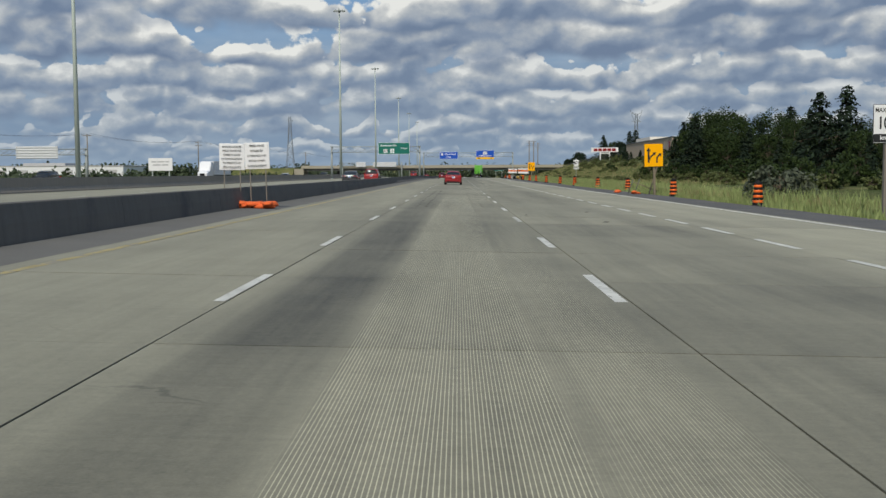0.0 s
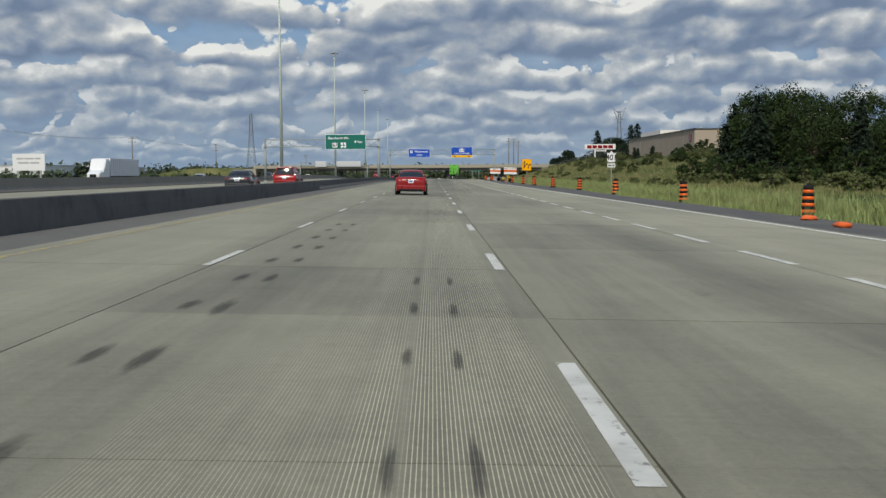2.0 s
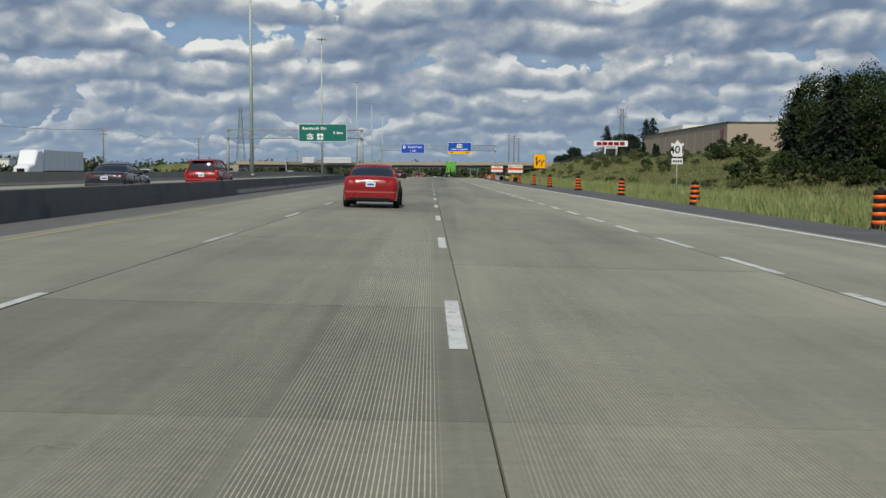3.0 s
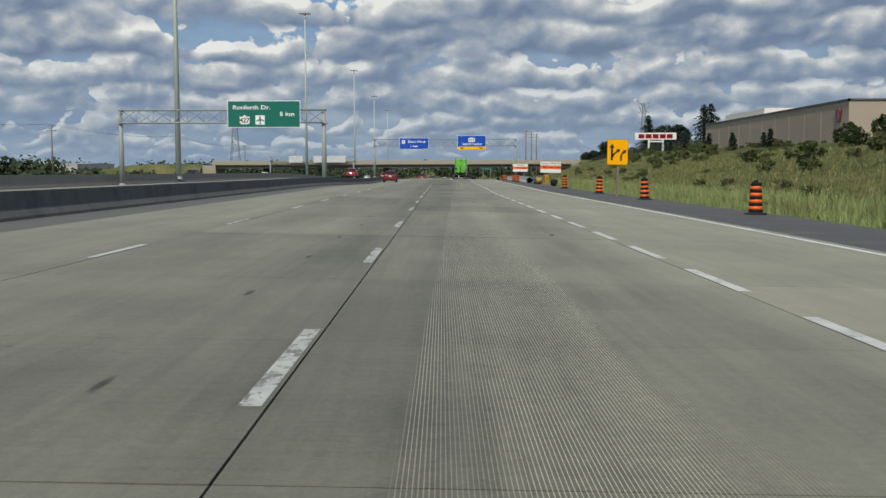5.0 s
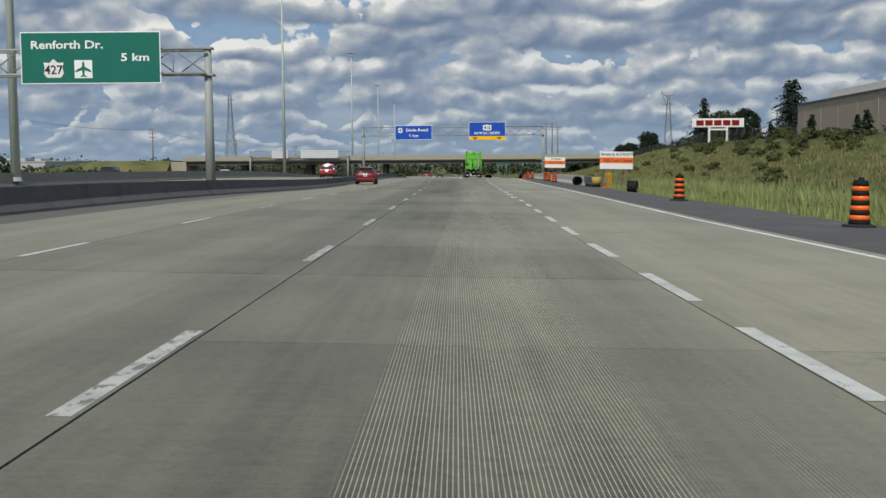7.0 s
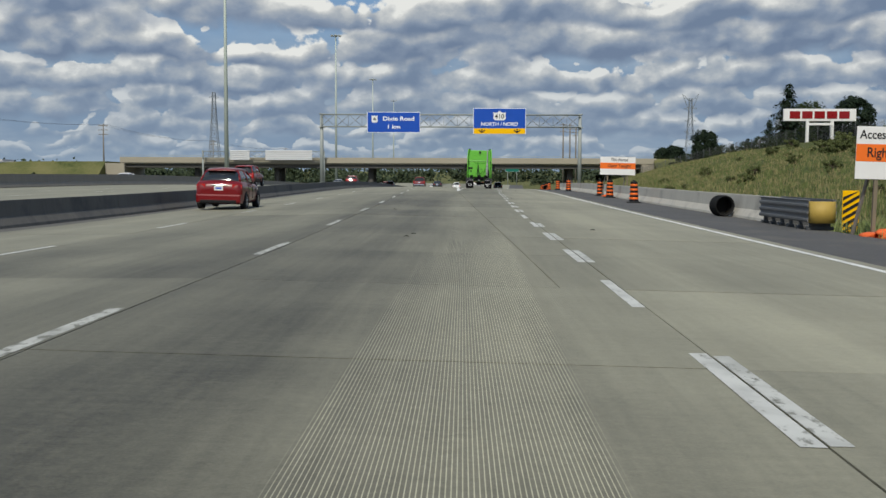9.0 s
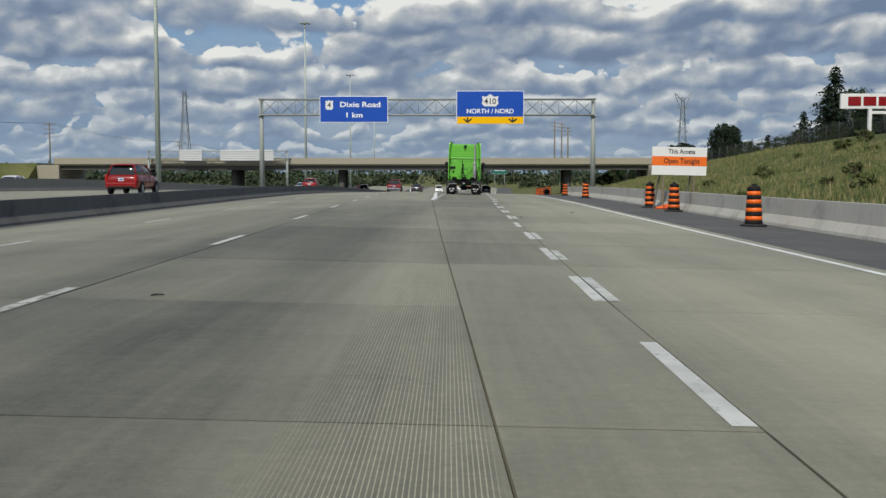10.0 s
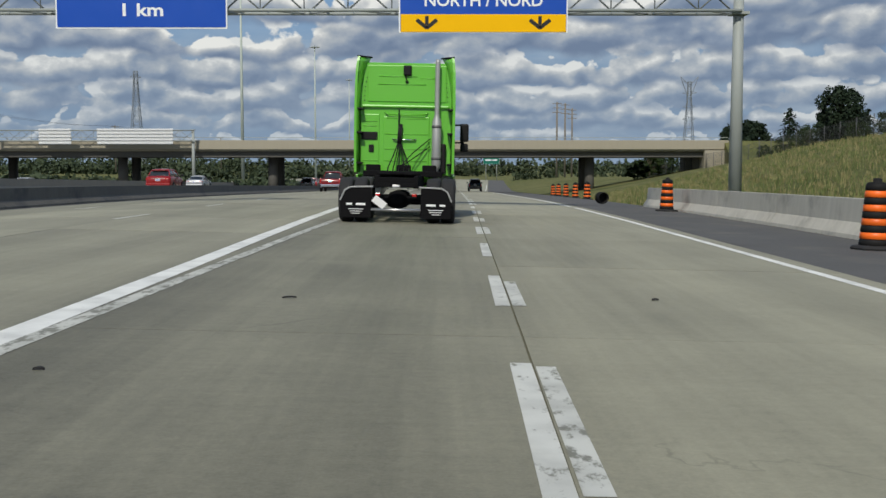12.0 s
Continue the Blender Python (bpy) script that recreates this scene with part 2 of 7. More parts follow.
    tone = calc("SUBTRACT", tone, calc("MULTIPLY", exit_dim, 0.16))
    # the through lanes past the split are paler
    through_pale = calc("MULTIPLY", step(along_y, 275.0, 310.0), step(x, 2.6, 1.9))
    tone = calc("ADD", tone, calc("MULTIPLY", calc("MULTIPLY", through_pale, step(x, -4.6, -3.4)), 0.26))
    # hair cracks that wander across the slabs
    crack = add("ShaderNodeTexVoronoi")
    crack.feature = "DISTANCE_TO_EDGE"
    put(crack.inputs["Vector"], vec("ADD", vec("MULTIPLY", where, (0.16, 0.22, 0.0)), vec("MULTIPLY", noise_tex(where, 1.1, 4.0, 0.6), (0.25, 0.25, 0.0))))
    crack.inputs["Scale"].default_value = 1.0
    thin_crack = calc("MULTIPLY", step(crack.outputs["Distance"], 0.0022, 0.0006), step(noise_tex(where, 0.35, 2.0), 0.58, 0.64))
    tone = calc("SUBTRACT", tone, calc("MULTIPLY", thin_crack, 0.26))
    gain = calc("ADD", tone, 1.0)
    rgb = add("ShaderNodeCombineColor")
    for sock, c in zip(rgb.inputs, (0.178, 0.174, 0.130)):
        put(sock, calc("MULTIPLY", gain, c))
    put(bsdf.inputs["Base Color"], rgb.outputs[0])
    bsdf.inputs["Roughness"].default_value = 0.66
    bsdf.inputs["Diffuse Roughness"].default_value = 1.0
    bsdf.inputs["Specular IOR Level"].default_value = 0.55
    bump = add("ShaderNodeBump")
    bump.inputs["Strength"].default_value, bump.inputs["Distance"].default_value = 0.5, 0.004
    put(bump.inputs["Height"], calc("ADD", grit, calc("MULTIPLY", ridge, 1.5)))
    put(bsdf.inputs["Normal"], bump.outputs[0])
    return m


def worn_paint(name, colour, base, wear=0.5):
    """Road paint rubbed through to the concrete in flakes."""
    m = bpy.data.materials.new(name)
    m.use_nodes = True
    tree = m.node_tree
    add, put, calc, vec, noise_tex, ramp, mix, step = node_kit(tree)
    bsdf = tree.nodes["Principled BSDF"]
    where = add("ShaderNodeNewGeometry").outputs["Position"]
    flake = noise_tex(vec("MULTIPLY", where, (1.0, 0.5, 1.0)), 9.0, 6.0, 0.72)
    gone = step(flake, 0.66 - 0.16 * wear, 0.78 - 0.16 * wear)
    dull = noise_tex(where, 2.0, 4.0)
    paint = mix(step(dull, 0.35, 0.75), colour, tuple(0.72 * c for c in colour))
    put(bsdf.inputs["Base Color"], mix(gone, paint, base))
    bsdf.inputs["Roughness"].default_value = 0.75
    return m


def grass_ground():
    m = bpy.data.materials.new("grass_ground")
    m.use_nodes = True
    tree = m.node_tree
    add, put, calc, vec, noise_tex, ramp, mix, step = node_kit(tree)
    bsdf = tree.nodes["Principled BSDF"]
    where = add("ShaderNodeNewGeometry").outputs["Position"]
    big = noise_tex(where, 0.13, 5.0, 0.65)
    mid = noise_tex(where, 0.8, 5.0, 0.65)
    fine = noise_tex(where, 9.0, 5.0, 0.7)
    base = ramp(mid, (0.28, (0.035, 0.058, 0.018)), (0.5, (0.095, 0.118, 0.040)), (0.72, (0.19, 0.18, 0.078)))
    dry = mix(step(big, 0.48, 0.72), base, (0.27, 0.235, 0.11))
    place = add("ShaderNodeSeparateXYZ")
    put(place.inputs[0], where)
    cut = calc("MULTIPLY", step(place.outputs[1], 325.0, 375.0), step(big, 0.30, 0.55))
    dry = mix(calc("MULTIPLY", cut, 0.7), dry, (0.225, 0.215, 0.090))
    put(bsdf.inputs["Base Color"], mix(step(fine, 0.3, 0.75), mix(0.45, dry, (0.03, 0.045, 0.014)), dry))
    bsdf.inputs["Roughness"].default_value = 0.95
    bsdf.inputs["Specular IOR Level"].default_value = 0.1
    b = add("ShaderNodeBump")
    b.inputs["Strength"].default_value, b.inputs["Distance"].default_value = 0.9, 0.12
    put(b.inputs["Height"], calc("ADD", fine, mid))
    put(bsdf.inputs["Normal"], b.outputs[0])
    return m


def foliage(name, dark, light, translucent=0.12):
    m = bpy.data.materials.new(name)
    m.use_nodes = True
    tree = m.node_tree
    add, put, calc, vec, noise_tex, ramp, mix, step = node_kit(tree)
    bsdf = tree.nodes["Principled BSDF"]
    geo = add("ShaderNodeNewGeometry")
    where = geo.outputs["Position"]
    f = calc("ADD", calc("MULTIPLY", geo.outputs["Random Per Island"], 0.6), calc("MULTIPLY", noise_tex(where, 0.6, 3.0), 0.5))
    put(bsdf.inputs["Base Color"], mix(f, dark, light))
    bsdf.inputs["Roughness"].default_value = 0.7
    bsdf.inputs["Specular IOR Level"].default_value = 0.2
    return m


def glass(name, colour=(0.02, 0.025, 0.03)):
    """Dark vehicle glazing seen from outside."""
    m = bpy.data.materials.new(name)
    m.use_nodes = True
    b = m.node_tree.nodes["Principled BSDF"]
    b.inputs["Base Color"].default_value = (*colour, 1)
    b.inputs["Roughness"].default_value = 0.04
    b.inputs["Specular IOR Level"].default_value = 0.7
    return m


def stain(name, colour, amount):
    """Thin dark film on the pavement, broken up by noise."""
    m = bpy.data.materials.new(name)
    m.use_nodes = True
    tree = m.node_tree
    add, put, calc, vec, noise_tex, ramp, mix, step = node_kit(tree)
    bsdf = tree.nodes["Principled BSDF"]
    where = add("ShaderNodeNewGeometry").outputs["Position"]
    bsdf.inputs["Base Color"].default_value = (*colour, 1)
    bsdf.inputs["Roughness"].default_value = 0.9
    streaks = noise_tex(vec("MULTIPLY", where, (26.0, 2.6, 1.0)), 1.0, 4.0, 0.6)
    span = add("ShaderNodeSeparateXYZ")
    put(span.inputs[0], add("ShaderNodeTexCoord").outputs["Generated"])
    u = calc("MULTIPLY", calc("SUBTRACT", span.outputs[0], 0.5), 2.0)
    v = calc("MULTIPLY", calc("SUBTRACT", span.outputs[1], 0.5), 2.0)
    reach = calc("SQRT", calc("ADD", calc("MULTIPLY", u, u), calc("MULTIPLY", v, v)))
    body = step(calc("ADD", reach, calc("MULTIPLY", calc("SUBTRACT", streaks, 0.5), 1.1)), 1.0, 0.25)
    put(bsdf.inputs["Alpha"], calc("MULTIPLY", body, amount))
    return m


TYRE_MARK = stain("tyre_mark", (0.050, 0.049, 0.046), 0.46)
CONCRETE_ROAD = road_concrete()
PAINT_WHITE = worn_paint("road_paint_white", (0.62, 0.62, 0.57), (0.186, 0.185, 0.153), 0.62)
PAINT_FRESH = worn_paint("road_paint_fresh", (0.80, 0.80, 0.76), (0.186, 0.185, 0.153), 0.15)
PAINT_WORN = worn_paint("road_paint_worn", (0.55, 0.55, 0.50), (0.186, 0.185, 0.153), 1.15)
PAINT_HALF = worn_paint("road_paint_half_worn", (0.58, 0.58, 0.53), (0.186, 0.185, 0.153), 0.90)
PAINT_YELLOW = worn_paint("road_paint_yellow", (0.42, 0.34, 0.14), (0.24, 0.23, 0.19), 1.2)
SEALANT = material("joint_sealant", (0.018, 0.018, 0.018), 0.6, vary=0.3, scale=5)
ASPHALT = material("asphalt", (0.090, 0.088, 0.085), 0.9, vary=0.34, scale=0.6, grain=45, bump=0.008, dirt=(0.135, 0.125, 0.105))
ASPHALT_LIGHT = material("asphalt_grey", (0.130, 0.126, 0.114), 0.9, vary=0.25, scale=0.8, grain=60, bump=0.006)
GRAVEL = material("gravel_edge", (0.17, 0.155, 0.125), 0.95, vary=0.5, scale=3, grain=25, bump=0.02)
BARRIER_DARK = material("barrier_concrete_grimy", (0.125, 0.118, 0.106), 0.9, vary=0.22, scale=0.8, grain=25, bump=0.004, streak=0.2, dirt=(0.07, 0.07, 0.07))
BARRIER = material("barrier_concrete", (0.54, 0.515, 0.45), 0.9, vary=0.10, scale=0.8, grain=25, bump=0.004, streak=0.16, dirt=(0.31, 0.295, 0.26))
BARRIER_BROWN = material("median_wall_concrete", (0.27, 0.24, 0.20), 0.9, vary=0.16, scale=0.5, grain=25, streak=0.16)
BRIDGE = material("bridge_concrete", (0.35, 0.32, 0.25), 0.85, vary=0.06, scale=0.4, grain=10, streak=0.06)
BRIDGE_DARK = material("bridge_dark", (0.10, 0.098, 0.09), 0.8, vary=0.1, scale=0.5)
GALV = material("galvanised_steel", (0.33, 0.36, 0.345), 0.6, 0.0, vary=0.08, scale=2, grain=20, streak=0.06)
GALV_DULL = material("dull_zinc_steel", (0.23, 0.25, 0.245), 0.65, 0.0, vary=0.12, scale=2, grain=20)
MAST = material("mast_steel", (0.46, 0.52, 0.46), 0.6, 0.0, vary=0.06, scale=1, streak=0.05)
# steel lightened to grey-blue: distance haze mixed into the colour
PYLON_HAZED = material("pylon_steel_hazed", (0.20, 0.225, 0.25), 0.7, vary=0.05)
DARKSTEEL = material("dark_steel", (0.10, 0.105, 0.11), 0.6, 0.3, vary=0.1)
GREEN_SIGN = material("sign_green", (0.006, 0.15, 0.11), 0.35, vary=0.06, scale=1.5)
BLUE_SIGN = material("sign_blue", (0.006, 0.075, 0.46), 0.35, vary=0.06, scale=1.5)
YELLOW_SIGN = material("sign_yellow", (0.95, 0.52, 0.0), 0.5, vary=0.04, spec=0.15)
NOSE_YELLOW = material("cushion_nose", (0.42, 0.29, 0.06), 0.6, vary=0.25, scale=4)
ORANGE_SIGN = material("sign_orange", (1.0, 0.45, 0.0), 0.5, vary=0.04, spec=0.12)
DEEP_ORANGE = material("sign_deep_orange", (0.88, 0.17, 0.015), 0.45, vary=0.05)
SIGN_WHITE = material("sign_white", (0.80, 0.80, 0.79), 0.4, vary=0.04)
LETTER_WHITE = material("sign_letter_white", (0.88, 0.90, 0.90), 0.35, vary=0.02)
BLACK = material("black_paint", (0.012, 0.012, 0.012), 0.5, vary=0.1)
SIGN_BACK = material("sign_back_aluminium", (0.60, 0.62, 0.62), 0.45, 0.2, vary=0.06)
WOOD = material("weathered_timber", (0.20, 0.165, 0.115), 0.85, vary=0.18, scale=2, grain=30, streak=0.25)
WOOD_GREY = material("grey_pole_timber", (0.20, 0.18, 0.15), 0.9, vary=0.15, streak=0.2)
BRICK_WALL = material("beige_wall", (0.40, 0.33, 0.26), 0.9, vary=0.07, scale=0.3, grain=8, streak=0.05)
ROOF_WHITE = material("roof_white", (0.72, 0.70, 0.64), 0.7, vary=0.04)
WHITE_CLAD = material("white_cladding", (0.72, 0.73, 0.74), 0.6, vary=0.05, scale=0.1)
GREY_CLAD = material("grey_cladding", (0.42, 0.42, 0.42), 0.6, vary=0.06, scale=0.1)
GRASS = grass_ground()
SPRUCE = foliage("spruce_needles", (0.003, 0.008, 0.005), (0.026, 0.045, 0.022))
LEAF = foliage("broad_leaves", (0.003, 0.009, 0.002), (0.040, 0.066, 0.014))
LEAF_GREY = foliage("grey_green_leaves", (0.030, 0.042, 0.026), (0.115, 0.13, 0.085))
BLADE_GREEN = foliage("grass_blade_green", (0.06, 0.085, 0.028), (0.20, 0.235, 0.085))
WEED = foliage("weed_leaves", (0.035, 0.048, 0.015), (0.12, 0.14, 0.048))
BLADE_VERGE = foliage("verge_blade", (0.10, 0.145, 0.042), (0.36, 0.42, 0.17))
BLADE_DRY = foliage("grass_blade_dry", (0.12, 0.112, 0.048), (0.37, 0.33, 0.16))
# narrow olive range with lifted darks: haze put into the leaf colour
FAR_LEAF_HAZED = foliage("far_leaves_hazed", (0.030, 0.046, 0.026), (0.062, 0.082, 0.042))
BARK = material("bark", (0.085, 0.065, 0.045), 0.95, vary=0.3, scale=6)
CHASSIS_BLACK = material("chassis_black", (0.007, 0.007, 0.008), 0.85, vary=0.2, spec=0.12)
RUBBER = material("rubber", (0.018, 0.018, 0.019), 0.85, vary=0.25, scale=4)
BARREL_ORANGE = material("barrel_orange", (0.90, 0.15, 0.010), 0.45, vary=0.10, scale=4, spread=0.1)
BARREL_BLACK = material("barrel_black", (0.013, 0.013, 0.013), 0.7, vary=0.2, spec=0.2)
SANDBAG = material("sandbag_orange", (0.80, 0.14, 0.03), 0.8, vary=0.2, scale=6)
CHROME = material("chrome", (0.72, 0.72, 0.72), 0.16, 1.0, vary=0.05)
ALU = material("dull_aluminium", (0.55, 0.55, 0.55), 0.38, 0.8, vary=0.08)
STACK = material("stack_metal", (0.36, 0.37, 0.37), 0.5, 0.35, vary=0.12, scale=3)
DARK_PLASTIC = material("dark_plastic", (0.012, 0.012, 0.013), 0.6, vary=0.12, spec=0.2)
GREY_PLASTIC = material("grey_plastic", (0.11, 0.11, 0.115), 0.5, vary=0.12)
TRUCK_GREEN = material("truck_green_paint", (0.14, 0.50, 0.045), 0.32, vary=0.03, scale=0.7, coat=0.5)
RED_PAINT = material("red_car_paint", (0.25, 0.008, 0.009), 0.3, vary=0.03, coat=0.45, spec=0.3)
DARK_RED = material("dark_red_car_paint", (0.17, 0.006, 0.008), 0.32, vary=0.03, coat=0.5, spec=0.3)
BLACK_PAINT = material("black_car_paint", (0.016, 0.017, 0.02), 0.25, vary=0.03, coat=0.8)
WHITE_PAINT = material("white_vehicle_paint", (0.78, 0.79, 0.80), 0.35, vary=0.03, coat=0.4)
SILVER_PAINT = material("silver_car_paint", (0.45, 0.46, 0.48), 0.3, 0.4, vary=0.03, coat=0.6)
TAIL_RED = material("tail_lamp_red", (0.45, 0.012, 0.012), 0.15, vary=0.05, coat=0.6)
LAMP_CLEAR = material("lamp_clear", (0.65, 0.66, 0.68), 0.12, vary=0.03, coat=0.6)
CAR_GLASS = glass("car_glass")


# ---- mesh helpers ----
def add_box(bm, centre, size, bevel=0.0, turn=None):
    got = bmesh.ops.create_cube(bm, size=1.0)
    verts = got["verts"]
    m = Matrix.Translation(centre) @ (turn.to_4x4() if turn else Matrix()) @ Matrix.Diagonal((*size, 1))
    bmesh.ops.transform(bm, matrix=m, verts=verts)
    if bevel:
        edges = list({e for v in verts for e in v.link_edges})
        bmesh.ops.bevel(bm, geom=edges, offset=bevel, segments=2, affect="EDGES", profile=0.5)
    return bm


def add_rod(bm, a, b, r0, r1=None, n=10, caps=True):
    a, b = Vector(a), Vector(b)
    r1 = r0 if r1 is None else r1
    way = (b - a).normalized()
    side = way.orthogonal().normalized()
    other = way.cross(side)
    rings = []
    for p, r in ((a, r0), (b, r1)):
        rings.append([bm.verts.new(p + (side * math.cos(2 * math.pi * k / n) + other * math.sin(2 * math.pi * k / n)) * r) for k in range(n)])
    for k in range(n):
        f = bm.faces.new((rings[0][k], rings[0][(k + 1) % n], rings[1][(k + 1) % n], rings[1][k]))
        f.smooth = n > 5
    if caps:
        bm.faces.new(rings[0][::-1]), bm.faces.new(rings[1])
    return bm


def add_loft(bm, rings, smooth=True, caps=True, closed=True):
    """Skin over rings of equally many points."""
    vs = [[bm.verts.new(p) for p in ring] for ring in rings]
    n = len(vs[0])
    for a, b in zip(vs, vs[1:]):
        for k in range(n if closed else n - 1):
            f = bm.faces.new((a[k], a[(k + 1) % n], b[(k + 1) % n], b[k]))
            f.smooth = smooth
    if caps and closed:
        bm.faces.new(vs[0][::-1]), bm.faces.new(vs[-1])
    return bm


def add_sweep(bm, section, line, caps=True, smooth=False):
    """Carry a section of (side, up) along a line of (x, y, z, ...) that runs mainly towards +y; side points to +x."""
    rings = []
    for k, p in enumerate(line):
        q0, q1 = Vector(line[max(k - 1, 0)][:2]), Vector(line[min(k + 1, len(line) - 1)][:2])
        d = (q1 - q0).normalized()
        right = Vector((d.y, -d.x))
        rings.append([(p[0] + right.x * s, p[1] + right.y * s, p[2] + u) for s, u in section])
    return add_loft(bm, rings, smooth, caps)


def add_lathe(bm, profile, centre, n=20, smooth=True):
    """Turn (radius, height) pairs round a vertical axis."""
    rings = [[(centre[0] + r * math.cos(2 * math.pi * k / n), centre[1] + r * math.sin(2 * math.pi * k / n), centre[2] + z) for k in range(n)] for r, z in profile]
    return add_loft(bm, rings, smooth)


def mesh_of(name, bm, mat):
    bmesh.ops.recalc_face_normals(bm, faces=bm.faces)
    me = bpy.data.meshes.new(name)
    bm.to_mesh(me)
    bm.free()
    me.materials.append(mat)
    return me


def part(name, bm, mat, parent, label=""):
    ob = new(name, mesh_of(name, bm, mat))
    ob.parent = parent
    return tagged(ob, label)


def base_of(name, label, category, group="", kind="", at=None):
    ob = new(name)
    ob.empty_display_size = 0.2
    if at is not None:
        ob.matrix_world = at
    return tagged(ob, label, category, group, kind)


def solid(name, bm, mat, label="", category="", group="", kind=""):
    return tagged(new(name, mesh_of(name, bm, mat)), label, category, group, kind)


def from_arrays(name, verts, faces, mat):
    me = bpy.data.meshes.new(name)
    me.from_pydata([tuple(v) for v in verts], [], [tuple(f) for f in faces])
    me.materials.append(mat)
    me.update()
    return me


def plain_text(name, words, size, mat, parent, where, label="", squeeze=1.0, weight=0.0):
    """Lettering as a thin mesh, upright in the x-z plane and facing -y."""
    cu = bpy.data.curves.new(name, "FONT")
    cu.body, cu.size, cu.align_x, cu.align_y = words, size, "CENTER", "CENTER"
    cu.extrude, cu.offset, cu.resolution_u = 0.003, weight, 3
    tmp = new(name + "_curve", cu)
    bpy.context.view_layer.update()
    me = bpy.data.meshes.new_from_object(tmp.evaluated_get(bpy.context.evaluated_depsgraph_get()))
    bpy.data.objects.remove(tmp)
    me.materials.clear()
    me.materials.append(mat)
    ob = new(name, me)
    ob.parent = parent
    ob.matrix_local = pose(*where, 90, 0, 0) @ Matrix.Diagonal((squeeze, 1, 1, 1))
    return tagged(ob, label)


def lerp_line(table, y):
    """Piecewise straight value at y from rows of (y, value)."""
    return float(np.interp(y, [r[0] for r in table], [r[1] for r in table]))


# ---- lie of the land ----
FALL = 0.022                                    # crossfall of the pavement, down to the right
LINE_B = [(-60, 4.22), (150, 4.25), (190, 4.1), (230, 4.66), (260, 4.92), (285, 5.38), (294, 5.53), (301, 5.70), (307, 5.92), (315, 6.10), (326, 6.34), (340, 6.7), (460, 8.6), (700, 20)]
LINE_E = [(-60, 8.4), (100, 8.5), (160, 8.45), (200, 8.25), (240, 9.0), (263, 9.2), (286, 9.55), (300, 9.86), (320, 10.08), (335, 10.4), (460, 12.4), (700, 24)]
LINE_A = [(-60, 0.0), (242, 0.0), (258, -0.28), (268, -0.42), (290, -0.83), (300, -0.98), (345, -1.6), (460, -2.6), (700, 0.0)]
LINE_C = [(232, 4.06), (253, 3.6), (268, 3.25), (282, 2.95), (300, 2.57), (305, 2.52), (312, 2.58), (324, 2.42), (335, 2.30), (460, 1.8)]
LINE_Y = [(-60, -6.95), (200, -6.85), (258, -6.7), (345, -7.2), (460, -8.0), (700, -3)]
EDGE_R = [(-60, 11.6), (120, 11.6), (160, 12.7), (200, 12.4), (250, 12.75), (272, 12.9), (300, 13.4), (347, 14.4), (460, 17.5), (700, 30)]
SEPARATOR = [(-60, -8.75), (150, -8.75), (200, -8.75), (258, -7.75), (345, -8.3), (460, -9.2), (700, -6)]
MEDIAN_X = -29.0


def dip(y):
    """The road runs level, then goes down gently past the sign gantry."""
    if y < 305:
        return 0.0
    if y < 365:
        return -(y - 305) ** 2 / 60 * 0.5 * 0.017
    return -0.51 - 0.017 * (min(y, 520) - 365) + 0.004 * max(0.0, y - 620)


def smooth01(x, a, b):
    t = min(1.0, max(0.0, (x - a) / (b - a)))
    return t * t * (3 - 2 * t)


def road_z(x, y):
    """One cross-fall at first; further on the left lanes fall away from the crown."""
    away = min(8.0, max(0.0, lerp_line(LINE_A, y) - x))
    return -FALL * max(x, -9.0) + dip(y) - 0.042 * away * smooth01(y, 205, 255)


def land_z(x, y):
    """Ground beside and below the pavements."""
    er = lerp_line(EDGE_R, y)
    if x <= er:
        z = road_z(x, y) - 0.30
        if x < -62:
            z += 2.2 * smooth01(-x, 66, 110) * smooth01(y, 250, 430)
        return z
    top = lerp_line([(-60, 0.3), (60, 0.4), (115, 0.5), (150, 0.9), (178, 1.6), (205, 4.4), (300, 5.4), (360, 6.3), (395, 5.5), (428, 4.0), (520, 2.5), (800, 1.0)], y)
    wide = lerp_line([(0, 30), (150, 34), (300, 38), (420, 30)], y)
    z = road_z(er, y) - 0.05 - 0.25 * smooth01(x, er, er + 2.0) * (1 - smooth01(x, er + 3, er + 8))
    z += top * smooth01(x, er + 1.0, er + wide)
    z += 0.16 * noise.noise(Vector((x * 0.22, y * 0.22, 3.0))) * smooth01(x, er + 0.5, er + 4)
    return z


# ---- ground and pavements ----
def build_ground():
    xs = [-3000, -1500, -700, -350, -200, -140, -100, -80, -66, -50, -30, -15, -5, 5, 8] + [9 + 0.9 * k for k in range(46)] + [54, 60, 68, 80, 100, 140, 200, 350, 700, 1500, 3000]
    ys = [-800, -300, -120, -60, -30, -12] + [0 + 3.0 * k for k in range(160)] + [490, 510, 540, 580, 640, 720, 850, 1100, 1600, 2500, 4300]
    verts = [(x, y, land_z(x, y)) for y in ys for x in xs]
    n = len(xs)
    faces = [(j * n + i, j * n + i + 1, (j + 1) * n + i + 1, (j + 1) * n + i) for j in range(len(ys) - 1) for i in range(n - 1)]
    me = from_arrays("ground", verts, faces, GRASS)
    for p in me.polygons:
        p.use_smooth = True
    tagged(new("ground", me), "rough mown and wild grass beside the highway", "ground", kind="structure")


YS = [-60, -20, 0] + [10.0 * k for k in range(1, 47)] + [480, 500, 520, 560, 600, 650, 700]


